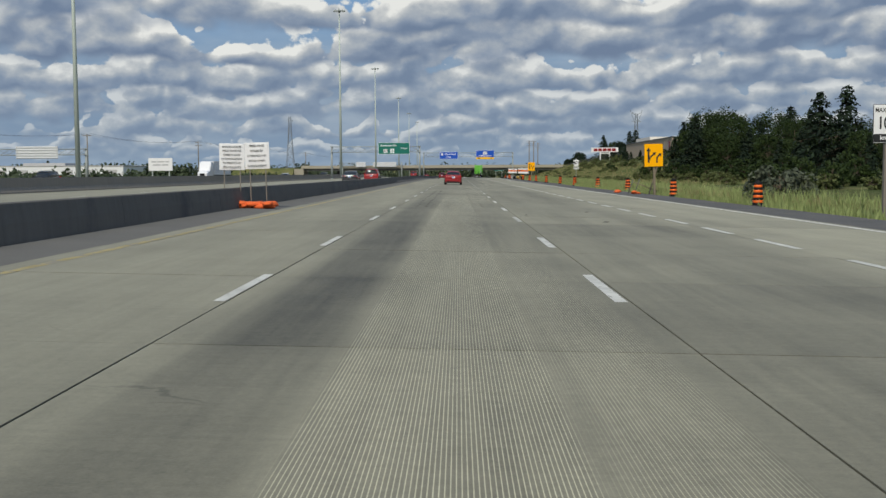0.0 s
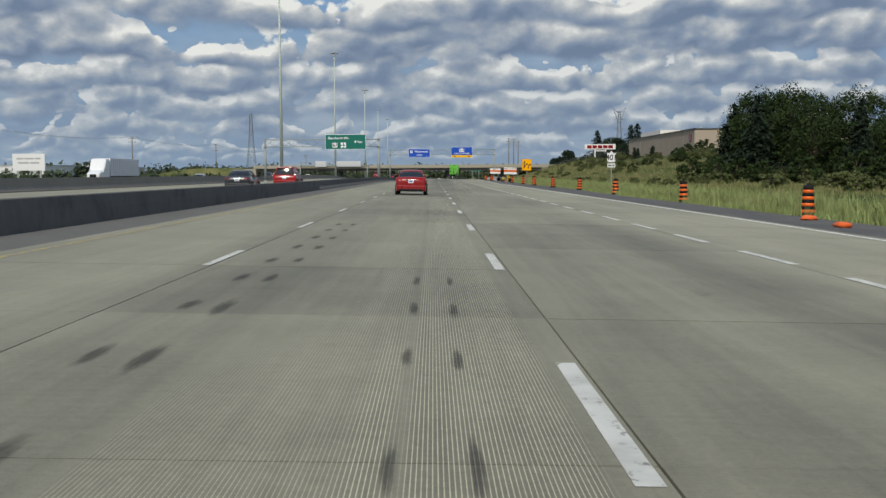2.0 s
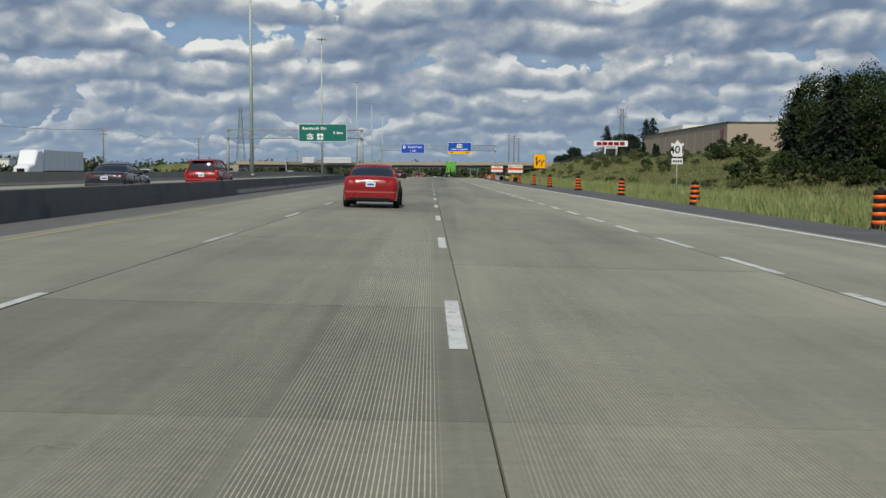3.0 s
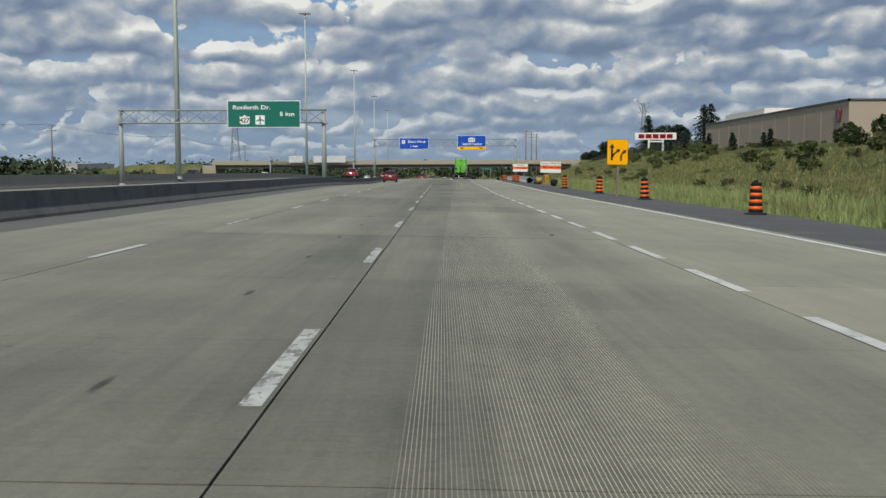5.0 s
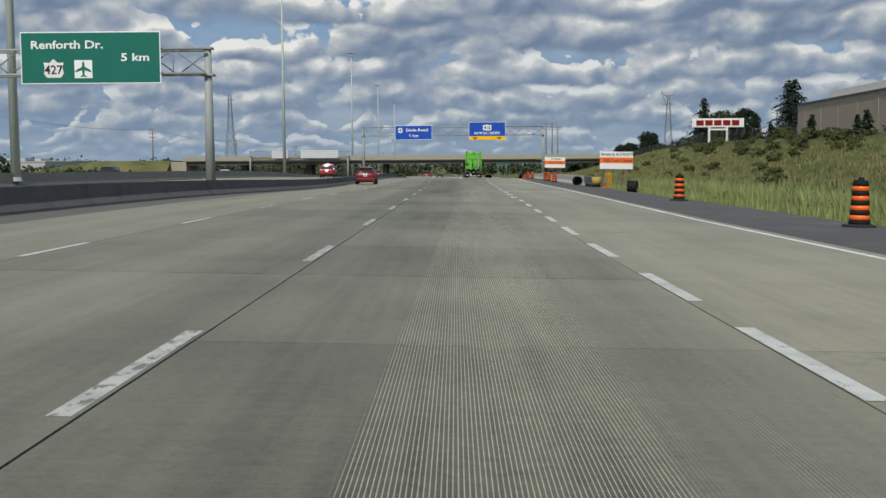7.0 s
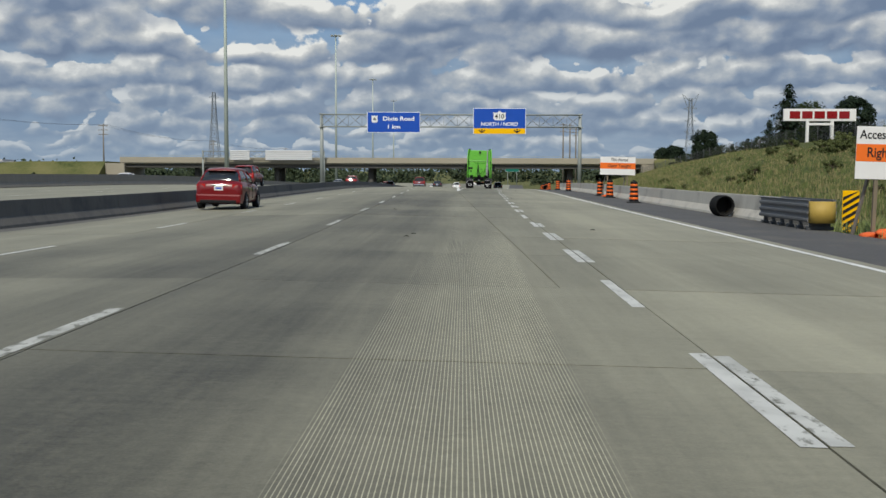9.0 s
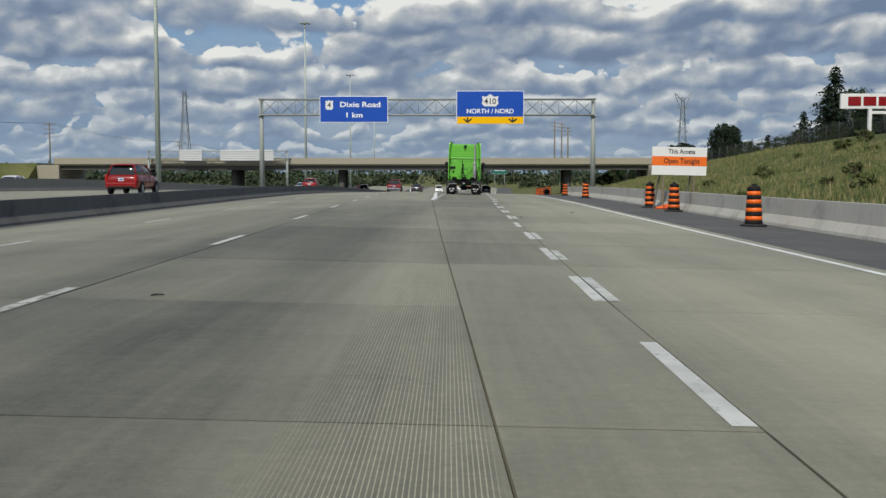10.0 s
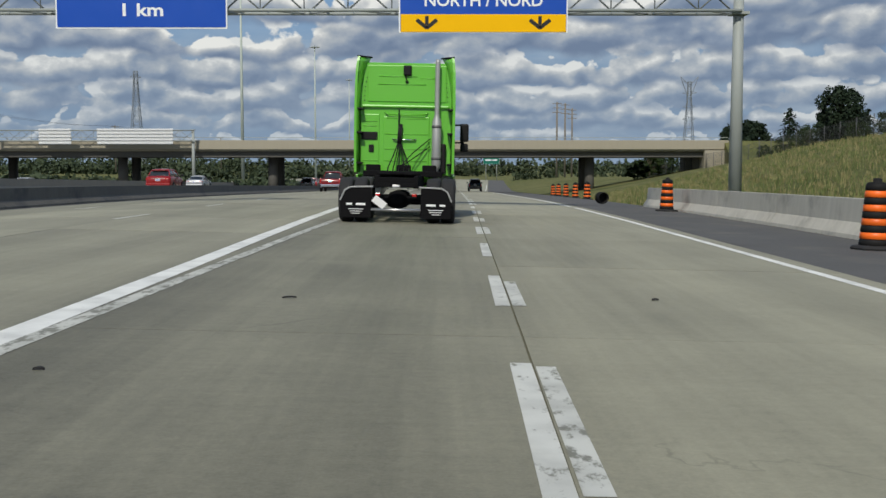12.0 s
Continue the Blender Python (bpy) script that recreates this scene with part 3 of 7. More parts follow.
def strip(name, left, right, lift, mat, label, category="pavement", y0=-60, y1=700, thick=0.12, flat=None, step_y=None):
    """A pavement strip between two lines of x over y, a few centimetres thick."""
    bm = bmesh.new()
    rows = [y for y in YS if y0 < y < y1]
    rows = [y0] + rows + [y1]
    rings = []
    for y in rows:
        a = left(y) if callable(left) else left
        b = right(y) if callable(right) else right
        za, zb = (flat, flat) if flat is not None else (road_z(a, y), road_z(b, y))
        d = dip(y) if flat is not None else 0.0
        rings.append([(a, y, za + d + lift), (a, y, za + d + lift - thick), (b, y, zb + d + lift - thick), (b, y, zb + d + lift)])
    add_loft(bm, rings, smooth=False)
    return solid(name, bm, mat, label, category, kind="structure")


build_ground()
line_e = lambda y: lerp_line(LINE_E, y)
line_b = lambda y: lerp_line(LINE_B, y)
line_y = lambda y: lerp_line(LINE_Y, y)
edge_r = lambda y: lerp_line(EDGE_R, y)
separ = lambda y: lerp_line(SEPARATOR, y)
strip("road_base", lambda y: line_y(y) - 0.4, lambda y: line_e(y) + 0.35, -0.05, SEALANT, "dark bedding below the concrete slabs", "road base", y1=348)
strip("road_far", lambda y: line_y(y) - 0.4, lambda y: lerp_line(LINE_A, y), 0.0, CONCRETE_ROAD, "grey concrete left lanes running on under the overpass", "road", y0=348)
strip("road_far", lambda y: lerp_line(LINE_A, y), lambda y: line_e(y) + 0.35, 0.0, CONCRETE_ROAD, "grey concrete carriageway running on under the overpass", "road", y0=348)
strip("shoulder_right", lambda y: line_e(y) + 0.352, edge_r, -0.012, ASPHALT, "dark asphalt shoulder with gravel at its edge", "shoulder")
strip("shoulder_left", separ, lambda y: line_y(y) - 0.402, -0.012, ASPHALT_LIGHT, "grey asphalt shoulder along the separator barrier", "shoulder")
strip("express_road", MEDIAN_X, lambda y: separ(y) - 0.62, 0.0, CONCRETE_ROAD, "concrete express carriageway behind the barrier", "road", flat=0.14)
strip("opposite_road", -62.0, MEDIAN_X - 0.6, 0.0, CONCRETE_ROAD, "opposite carriageways beyond the median wall", "road", flat=0.0)

# painted lines lie on the slabs
def line_at(name, xs, y0, y1, width, mat, label, group="", lift=0.004, step_len=10.0):
    bm = bmesh.new()
    n = max(1, int((y1 - y0) / step_len))
    rings = []
    for k in range(n + 1):
        y = y0 + (y1 - y0) * k / n
        x = xs(y) if callable(xs) else xs
        rings.append([(x - width / 2, y, road_z(x - width / 2, y) + lift), (x + width / 2, y, road_z(x + width / 2, y) + lift)])
    add_loft(bm, rings, smooth=False, closed=False)
    return solid(name, bm, mat, label, "road line", group, kind="structure")


line_at("edge_line_right", line_e, -40, 640, 0.145, PAINT_FRESH, "solid white edge line beside the shoulder")
line_at("edge_line_left", line_y, -40, 128, 0.13, PAINT_YELLOW, "faded yellow edge line beside the left shoulder")
line_a = lambda y: lerp_line(LINE_A, y)
DASH_A = [(-2, -7.0), (0, 11.2), (1, 18.7), (2, 28.2), (3, 36.1), (4, 45.3), (5, 54.5), (7, 73.5), (8, 83.5), (13, 131.5), (14, 140.4), (15, 149.7), (16, 159.9), (17, 168.3), (18, 177.0), (24, 229.4), (26, 247.2), (27, 256.7), (28, 266.1), (31, 297.3), (50, 475)]
DASH_B = [(-5, -6.0), (0, 19.5), (5, 42.2), (10, 65.6), (15, 90.0), (25, 137.6), (30, 160.0), (35, 182.1), (44, 228.0), (49, 254.1), (54, 279.9), (59, 306.9), (90, 470)]
for k in range(-2, 50):
    y = lerp_line(DASH_A, k)
    line_at("lane_dash", lambda q: line_a(q) - 0.10, y, y + 2.75, 0.13, PAINT_WORN if k == 2 or 12 < k < 28 else PAINT_WHITE, "white lane dash beside the joint", "lane dashes")
    y += (0.1 if k < 4 else 0.6) if k < 20 else 0.2
    line_at("lane_dash", lambda q: line_a(q) - 3.94, y - 0.6, y + 2.0, 0.11, PAINT_WORN if k % 3 == 0 and k > 6 else PAINT_WHITE, "thin worn white lane dash", "lane dashes")
for k in range(-5, 90):
    y = lerp_line(DASH_B, k)
    if y < 215:
        line_at("exit_dash", lambda q: line_b(q) + 0.09, y, y + 2.7, 0.16, PAINT_WHITE, "short white exit lane dash", "exit lane dashes")
        continue
    line_at("exit_dash", lambda q: line_b(q) - 0.074, y, y + 2.6, 0.13, PAINT_WHITE, "worn white exit dash left of the joint", "exit lane dashes")
    if k % 4 != 1:
        line_at("exit_dash", lambda q: line_b(q) + 0.070, y + 0.03, y + 2.5 - 0.5 * (k % 3 == 0), 0.12, PAINT_HALF, "worn white exit dash right of the joint", "exit lane dashes")
# gore line that opens from the joint into two
line_at("gore_line", lambda y: lerp_line(LINE_C, y) + 0.02, 303, 460, 0.24, PAINT_FRESH, "solid white gore line", step_len=6)
line_at("gore_line", lambda y: lerp_line(LINE_C, y) + lerp_line([(303, 0.10), (310, 0.20), (317, 0.36), (328, 0.70), (345, 1.15), (460, 3.2)], y), 303.5, 460, 0.15, PAINT_WORN, "worn second gore line spreading to the right", step_len=6)
for k in range(40):
    y = 6 + 12.0 * k
    for x in (-14.0, -17.8, -21.6):
        bm = bmesh.new()
        add_loft(bm, [[(x - .06, y, 0.144 + dip(y)), (x + .06, y, 0.144 + dip(y))], [(x - .06, y + 3, 0.144 + dip(y + 3)), (x + .06, y + 3, 0.144 + dip(y + 3))]], smooth=False, closed=False)
        solid("express_dash", bm, PAINT_WHITE, "white lane dash on the express carriageway", "road line", "express lane dashes", "structure")


# ---- barriers ----
JERSEY = [(-0.30, 0.0), (-0.28, 0.09), (-0.13, 0.30), (-0.09, 0.72), (0.09, 0.72), (0.13, 0.30), (0.28, 0.09), (0.30, 0.0)]


PLAIN_WALL = [(-0.17, 0.0), (-0.15, 0.36), (-0.10, 0.70), (-0.08, 0.72), (0.08, 0.72), (0.10, 0.70), (0.15, 0.36), (0.17, 0.0)]


def barrier(name, xs, y0, y1, height, base, mat, label, seg=6.0, half=1.0, section=JERSEY):
    """A run of concrete barrier: one thing, cast lengths as its parts with narrow gaps."""
    top = base_of(name, label, "concrete barrier", kind="structure")
    n = max(1, round((y1 - y0) / seg))
    for k in range(n):
        a = y0 + (y1 - y0) * k / n + 0.008
        b = y0 + (y1 - y0) * (k + 1) / n - 0.008
        bm = bmesh.new()
        line = [(xs(y), y, base(y)) for y in (a, b)]
        add_sweep(bm, [(s * half, u * height / 0.72) for s, u in section], line)
        part("barrier_length", bm, mat, top)
    return top


barrier("separator_barrier", lambda y: separ(y) - 0.17, -40, 122, 0.67, lambda y: road_z(separ(y), y) - 0.02, BARRIER_DARK, "low grimy upright concrete wall between the carriageways", 9.0, section=PLAIN_WALL)
barrier("separator_barrier", lambda y: separ(y) - 0.30, 122, 640, 0.67, lambda y: road_z(separ(y), y) - 0.02, BARRIER_DARK, "low grimy concrete separator barrier between the carriageways", 9.0)
barrier("median_barrier", lambda y: MEDIAN_X - 0.3, -40, 640, 1.02, lambda y: 0.10 + dip(y), BARRIER_BROWN, "brownish concrete median wall of the express lanes", 18.0)
barrier("shoulder_barrier", lambda y: lerp_line(EDGE_R, y) + 0.05, 256.2, 348, 0.82, lambda y: road_z(edge_r(y), y) - 0.03, BARRIER, "weathered concrete shoulder barrier below the grass bank", 6.3)


# ---- overpass ----
def overpass():
    y0, y1, top, low = 436.0, 448.0, 4.55, 2.45
    ob = base_of("overpass", "long beige concrete road overpass with dark girders", "overpass", kind="structure")
    bm = bmesh.new()
    for y in (y0 - 0.5, y1 + 0.5):
        add_box(bm, (-12.5, y, top - 0.55), (109, 0.35, 1.15), 0.03)
    part("parapet", bm, BRIDGE, ob)
    bm = bmesh.new()
    add_box(bm, (-12.5, (y0 + y1) / 2, low + 0.90), (109, y1 - y0 + 0.8, 0.32), 0.02)
    part("deck", bm, BRIDGE, ob)
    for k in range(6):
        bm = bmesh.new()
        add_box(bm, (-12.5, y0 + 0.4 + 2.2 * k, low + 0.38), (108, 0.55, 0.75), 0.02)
        part("girder", bm, BRIDGE_DARK, ob)
    # piers take the dark girder colour: shade below the deck is painted in
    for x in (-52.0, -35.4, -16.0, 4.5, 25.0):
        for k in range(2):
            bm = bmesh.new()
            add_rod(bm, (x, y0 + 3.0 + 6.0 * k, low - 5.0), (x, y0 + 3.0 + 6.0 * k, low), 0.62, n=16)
            part("pier", bm, BRIDGE_DARK, ob)
    for x in (-68.0, 41.0):
        bm = bmesh.new()
        add_box(bm, (x, (y0 + y1) / 2, 0.3), (4.0, 13.6, 6.0), 0.05)
        part("abutment", bm, BRIDGE, ob)
    bm = bmesh.new()
    for k in range(44):
        add_rod(bm, (-66 + 2.46 * k, y0 - 0.5, top), (-66 + 2.46 * k, y0 - 0.5, top + 0.35), 0.025, n=5)
    add_box(bm, (-12.5, y0 - 0.5, top + 0.36), (109, 0.06, 0.06))
    part("railing", bm, GALV, ob)
    # earth ramps carrying the road up to both ends
    for s, x0, x1 in ((-1, -70.0, -116.0), (1, 41.5, 190.0)):
        bm = bmesh.new()
        rings = []
        for k in range(12):
            x = x0 + (x1 - x0) * k / 11
            h = (top - 0.05) * (1 - 0.75 * smooth01(k / 11, 0.1, 1)) if s > 0 else (top - 0.9) * (1 - smooth01(k / 11, 0.35, 1)) - 2.0 * (k == 11)
            rings.append([(x, y0 - 7 - h * 1.2, -3.2), (x, y0 - 0.3, h), (x, y1 + 0.3, h), (x, y1 + 9 + h, -3.2)])
        add_loft(bm, rings, smooth=False)
        solid("embankment", bm, GRASS, "grassy earth ramp leading up to the overpass", "embankment", kind="structure")


overpass()


# ---- gantries, masts, building ----
def gantry(x0, x1, y, z_top, drop, base0, base1, label):
    """Two tubular posts that carry a square lattice truss."""
    ob = base_of("sign_gantry", label, "sign gantry", "sign gantries", at=pose(x0, y, base0))
    span, zt, zb = x1 - x0, z_top - base0, z_top - base0 - drop
    for x, low in ((0.0, 0.0), (span, base1 - base0)):
        bm = bmesh.new()
        add_rod(bm, (x, 0, low), (x, 0, zt + 0.12), 0.24, 0.17, n=16)
        add_lathe(bm, [(0.42, 0.0), (0.42, 0.05), (0.26, 0.07), (0.26, 0.2)], (x, 0, low), 16)
        post = part("post", bm, GALV, ob)
        for z, wd in ((zb - 0.05, 0.62), (zt + 0.05, 0.50)):
            bm = bmesh.new()
            add_box(bm, (x, 0, z), (wd, wd, 0.10), 0.01)
            part("bracket", bm, GALV, post)
    half = 0.42
    for dy in (-half, half):
        for z in (zt, zb):
            bm = bmesh.new()
            add_rod(bm, (0, dy, z), (span, dy, z), 0.06, n=8)
            part("chord", bm, GALV, ob)
    n = round(span / 1.55)
    bm = bmesh.new()
    for k in range(n):
        a, b = span * k / n, span * (k + 1) / n
        up = k % 2 == 0
        for dy, rise in ((-half, up), (half, not up)):
            add_rod(bm, (a, dy, zb if rise else zt), (b, dy, zt if rise else zb), 0.032, n=6)
        add_rod(bm, (a, -half, zb), (a, -half, zt), 0.022, n=6)
        for z in (zt, zb):
            add_rod(bm, (a, -half if up else half, z), (b, half if up else -half, z), 0.022, n=6)
        add_rod(bm, (a, -half, zt), (a, half, zt), 0.022, n=6)
    part("lattice", bm, GALV_DULL, ob)
    return ob


def board(name, x0, x1, z0, z1, y, mat, label, category="road sign", border=LETTER_WHITE, group=""):
    """A flat sign with rounded corners, pale border and stiffened back. Origin at its lower middle."""
    ob = base_of(name, label, category, group, at=pose((x0 + x1) / 2, y, z0))
    w, h = x1 - x0, z1 - z0
    bm = bmesh.new()
    add_box(bm, (0, 0.02, h / 2), (w, 0.03, h), 0.008)
    part("panel_edge", bm, border or mat, ob)
    bm = bmesh.new()
    add_box(bm, (0, 0.0015, h / 2), (w - 0.10, 0.012, h - 0.10), 0.004)
    part("panel", bm, mat, ob)
    bm = bmesh.new()
    for k in range(3):
        add_box(bm, (0, 0.06, h * (0.2 + 0.3 * k)), (w * 0.96, 0.05, 0.07))
    part("stiffener", bm, SIGN_BACK, ob)
    return ob, w, h


def shield(ob, x, z, w, h, words, colour=SIGN_WHITE, crown=True):
    """King's-highway style plate: a plain shield with a number."""
    bm = bmesh.new()
    pts = [(-0.5, 0.42), (-0.22, 0.38), (0, 0.44), (0.22, 0.38), (0.5, 0.42), (0.44, 0.1), (0.5, -0.25), (0.34, -0.5), (-0.34, -0.5), (-0.5, -0.25), (-0.44, 0.1)]
    if crown:
        pts[2] = (0, 0.62)
    rings = [[(x + a * w, d, z + b * h) for a, b in pts] for d in (-0.004, -0.016)]
    add_loft(bm, rings, smooth=False)
    plate = part("route_plate", bm, colour, ob, "white route shield")
    if words:
        plain_text("route_number", words, h * 0.74, BLACK, plate, (x, -0.022, z - 0.06 * h), weight=0.008)


def arrow(bm, x, z, h, w, d=-0.012, flip=-1):
    """A bold arrow; flip -1 points down."""
    pts = [(-0.16, -0.5), (0.16, -0.5), (0.16, 0.0), (0.5, 0.0), (0.0, 0.5), (-0.5, 0.0), (-0.16, 0.0)]
    pts = [(x + a * w, z + b * h * flip) for a, b in pts]
    add_loft(bm, [[(p[0], dd, p[1]) for p in pts] for dd in (-0.004, d)], smooth=False)


g1 = gantry(-28.4, -9.85, 221.9, 6.92, 1.15, 0.10, 0.10, "galvanised lattice gantry over the express lanes")
green, w, h = board("guide_sign", -18.5, -11.9, 5.30, 7.72, 221.2, GREEN_SIGN, "large green guide sign hung on a gantry")
plain_text("lettering", "Renforth Dr.", 0.52, LETTER_WHITE, green, (-1.10, -0.012, 1.80), weight=0.010, squeeze=1.26)
plain_text("lettering", "5 km", 0.50, LETTER_WHITE, green, (2.10, -0.012, 1.20), weight=0.010, squeeze=1.35)
shield(green, -1.75, 0.68, 0.95, 0.78, "427")
bm = bmesh.new()
add_box(bm, (-0.35, -0.006, 0.68), (0.84, 0.012, 0.84), 0.01)
plate = part("airport_plate", bm, LETTER_WHITE, green, "white plate with a green aeroplane symbol")
bm = bmesh.new()
plane_pts = [(0, .45), (.07, .33), (.07, .14), (.42, -.08), (.42, -.17), (.07, -.06), (.05, -.30), (.16, -.38), (.16, -.44), (0, -.39), (-.16, -.44), (-.16, -.38), (-.05, -.30), (-.07, -.06), (-.42, -.17), (-.42, -.08), (-.07, .14), (-.07, .33)]
add_loft(bm, [[(-0.35 + a * 0.86, d, 0.68 + b * 0.86) for a, b in plane_pts] for d in (-0.013, -0.018)], smooth=False)
part("aeroplane_symbol", bm, GREEN_SIGN, plate)

g2 = gantry(-12.9, 15.95, 340.4, 7.85, 1.35, 0.10, -0.40, "galvanised lattice gantry across the carriageway")
dixie, w, h = board("guide_sign", -7.75, -1.85, 5.83, 8.10, 339.75, BLUE_SIGN, "blue guide sign with white lettering on a gantry")
plain_text("lettering", "Dixie Road", 0.64, LETTER_WHITE, dixie, (0.55, -0.012, 1.52), weight=0.014, squeeze=1.22)
plain_text("lettering", "1 km", 0.60, LETTER_WHITE, dixie, (0.0, -0.012, 0.62), weight=0.014, squeeze=1.28)
shield(dixie, -2.12, 1.52, 0.70, 0.86, "4", crown=False)
north, w, h = board("guide_sign", 4.05, 9.88, 5.70, 8.55, 339.75, BLUE_SIGN, "tall blue guide sign with a yellow lane strip")
plain_text("lettering", "NORTH / NORD", 0.56, LETTER_WHITE, north, (0.0, -0.012, 1.08), weight=0.010)
shield(north, 0.0, 1.98, 1.45, 0.95, "410")
bm = bmesh.new()
add_box(bm, (0, -0.003, 0.33), (5.70, 0.02, 0.60), 0.004)
strip_y = part("lane_strip", bm, YELLOW_SIGN, north, "yellow strip with black arrows")
for x in (-1.95, 1.95):
    bm = bmesh.new()
    add_box(bm, (x, -0.016, 0.42), (0.12, 0.008, 0.30))
    for s in (-1, 1):
        add_box(bm, (x + 0.17 * s, -0.016, 0.30), (0.46, 0.008, 0.13), turn=Matrix.Rotation(radians(-38 * s), 3, "Y"))
    part("down_arrow", bm, BLACK, strip_y)

# far gantry over the opposite lanes, seen from behind
g4 = gantry(-94.0, -60.2, 165.0, 5.35, 0.9, 0.0, 0.0, "gantry over the opposite lanes that carries sign backs")
g3 = gantry(-49.6, -25.1, 434.0, 5.75, 1.3, -1.6, -1.5, "far gantry that carries sign backs")
for a, b, sy, sz in ((-44.0, -40.0, 432.9, 4.0), (-36.8, -27.4, 432.9, 4.0), (-71.0, -64.4, 163.9, 3.85)):
    ob = base_of("overhead_sign", "pale ribbed back of a large sign", "road sign", "overhead sign backs", at=pose((a + b) / 2, sy, sz))
    bm = bmesh.new()
    add_box(bm, (0, 0.4, 0.97), (b - a, 0.05, 1.95), 0.01)
    part("panel", bm, SIGN_BACK, ob)
    for k in range(5):
        bm = bmesh.new()
        add_box(bm, (0, 0.33, 0.15 + 0.41 * k), (b - a, 0.10, 0.16), 0.02)
        part("rib", bm, WHITE_CLAD, ob)


def mast(x, y, base, height):
    """Tall tapered lighting mast with a ring of floodlights at its head."""
    ob = base_of("light_mast", "tall pale tapered lighting mast in the median", "light mast", "high light masts", at=pose(x, y, base))
    bm = bmesh.new()
    add_rod(bm, (0, 0, 0), (0, 0, height), 0.33, 0.13, n=14)
    part("pole", bm, MAST, ob)
    bm = bmesh.new()
    add_lathe(bm, [(0.52, 0.0), (0.52, 0.06), (0.38, 0.09), (0.37, 0.30)], (0, 0, 0), 14)
    part("base_flange", bm, GALV, ob)
    bm = bmesh.new()
    add_lathe(bm, [(0.30, height - 0.5), (0.34, height - 0.1), (0.16, height + 0.15), (0.02, height + 0.4)], (0, 0, 0), 12)
    part("head", bm, GALV, ob)
    for k in range(8):
        a = 2 * math.pi * k / 8
        bm = bmesh.new()
        add_rod(bm, (0.2 * math.cos(a), 0.2 * math.sin(a), height - 0.25), (1.05 * math.cos(a), 1.05 * math.sin(a), height - 0.15), 0.04, n=6)
        add_lathe(bm, [(0.10, 0.12), (0.22, 0.02), (0.27, -0.16), (0.20, -0.22)], (1.15 * math.cos(a), 1.15 * math.sin(a), height - 0.15), 10)
        part("floodlight", bm, GALV, ob)
    return ob


m0 = mast(-49.5, 132.0, 0.1, 38.5)
for x, y in ((-29.1, 245.3), (-31.0, 373), (-29.4, 490), (-30, 606), (-30, 722)):
    copy_thing(m0, pose(x, y, 0.5 + dip(y)))


def factory():
    """Long low beige building on the bank: two blocks, coping, pale roof box and a small sign."""
    ob = base_of("factory_building", "long windowless beige building on the grass bank", "building", at=pose(48.8, 249.5, 2.6))
    bm = bmesh.new()
    add_box(bm, (35, 33.5, 3.2), (70, 67, 7.4), 0.03)
    part("wall", bm, BRICK_WALL, ob)
    bm = bmesh.new()
    for x0, x1, y0, y1 in ((0, 70, 0, 0), (0, 0, 0, 67), (70, 70, 0, 67), (0, 70, 67, 67)):
        add_box(bm, ((x0 + x1) / 2, (y0 + y1) / 2, 6.95), (x1 - x0 + 0.3, y1 - y0 + 0.3, 0.22))
    part("coping", bm, DARKSTEEL, ob)
    bm = bmesh.new()
    add_box(bm, (9.2, 49, 7.4), (15, 22, 1.7), 0.02)
    part("roof_box", bm, ROOF_WHITE, ob, "pale raised roof section")
    for y in (15, 42, 58):
        bm = bmesh.new()
        add_rod(bm, (12, y, 6.9), (12, y, 8.8), 0.12, n=8)
        add_lathe(bm, [(0.2, 0), (0.35, 0.2), (0.05, 0.5)], (12, y, 8.7), 8)
        part("roof_vent", bm, GALV, ob)
    for k in range(11):
        bm = bmesh.new()
        add_box(bm, (-0.02, 3 + 6.1 * k, 3.2), (0.05, 0.10, 7.3))
        part("wall_joint", bm, BRICK_WALL, ob)
    bm = bmesh.new()
    for a, b in ((-0.7, -0.25), (-0.25, 0.0), (0.0, 0.25), (0.25, 0.7)):
        add_box(bm, (-0.12, 3.0 + (a + b) / 2 * 1.4, 5.2), (0.12, 0.34, 1.5), turn=Matrix.Rotation(radians(14 if int(a * 8) % 2 else -14), 3, "X"))
    part("wall_emblem", bm, DARK_RED, ob, "red emblem shapes")
    return ob


factory()


# ---- roadside signs and work-zone things ----
def ground_at(x, y):
    return road_z(x, y) - 0.012 if x < edge_r(y) else land_z(x, y)


def work_barrel():
    """Orange and black banded traffic barrel on a rubber ring."""
    ob = base_of("traffic_barrel", "orange and black banded traffic barrel on a rubber base", "traffic barrel", "work zone barrels")
    bm = bmesh.new()
    add_lathe(bm, [(0.39, 0.0), (0.40, 0.03), (0.37, 0.06), (0.26, 0.075)], (0, 0, 0), 8, smooth=False)
    part("rubber_base", bm, RUBBER, ob)
    z = 0.06
    for k in range(9):
        hgt = 0.115 if k % 2 else 0.118
        r0, r1 = 0.245 - 0.0078 * k, 0.245 - 0.0078 * (k + 1)
        bm = bmesh.new()
        add_lathe(bm, [(r0 - 0.012, z), (r0 + 0.004, z + 0.008), (r1 + 0.004, z + hgt - 0.008), (r1 - 0.012, z + hgt)], (0, 0, 0), 20)
        part("band", bm, BARREL_BLACK if k % 2 == 0 else BARREL_ORANGE, ob)
        z += hgt
    bm = bmesh.new()
    add_lathe(bm, [(0.165, z - 0.01), (0.16, z + 0.015), (0.075, z + 0.03), (0.07, z + 0.085), (0.03, z + 0.095)], (0, 0, 0), 16)
    part("handle_cap", bm, BARREL_BLACK, ob)
    return ob


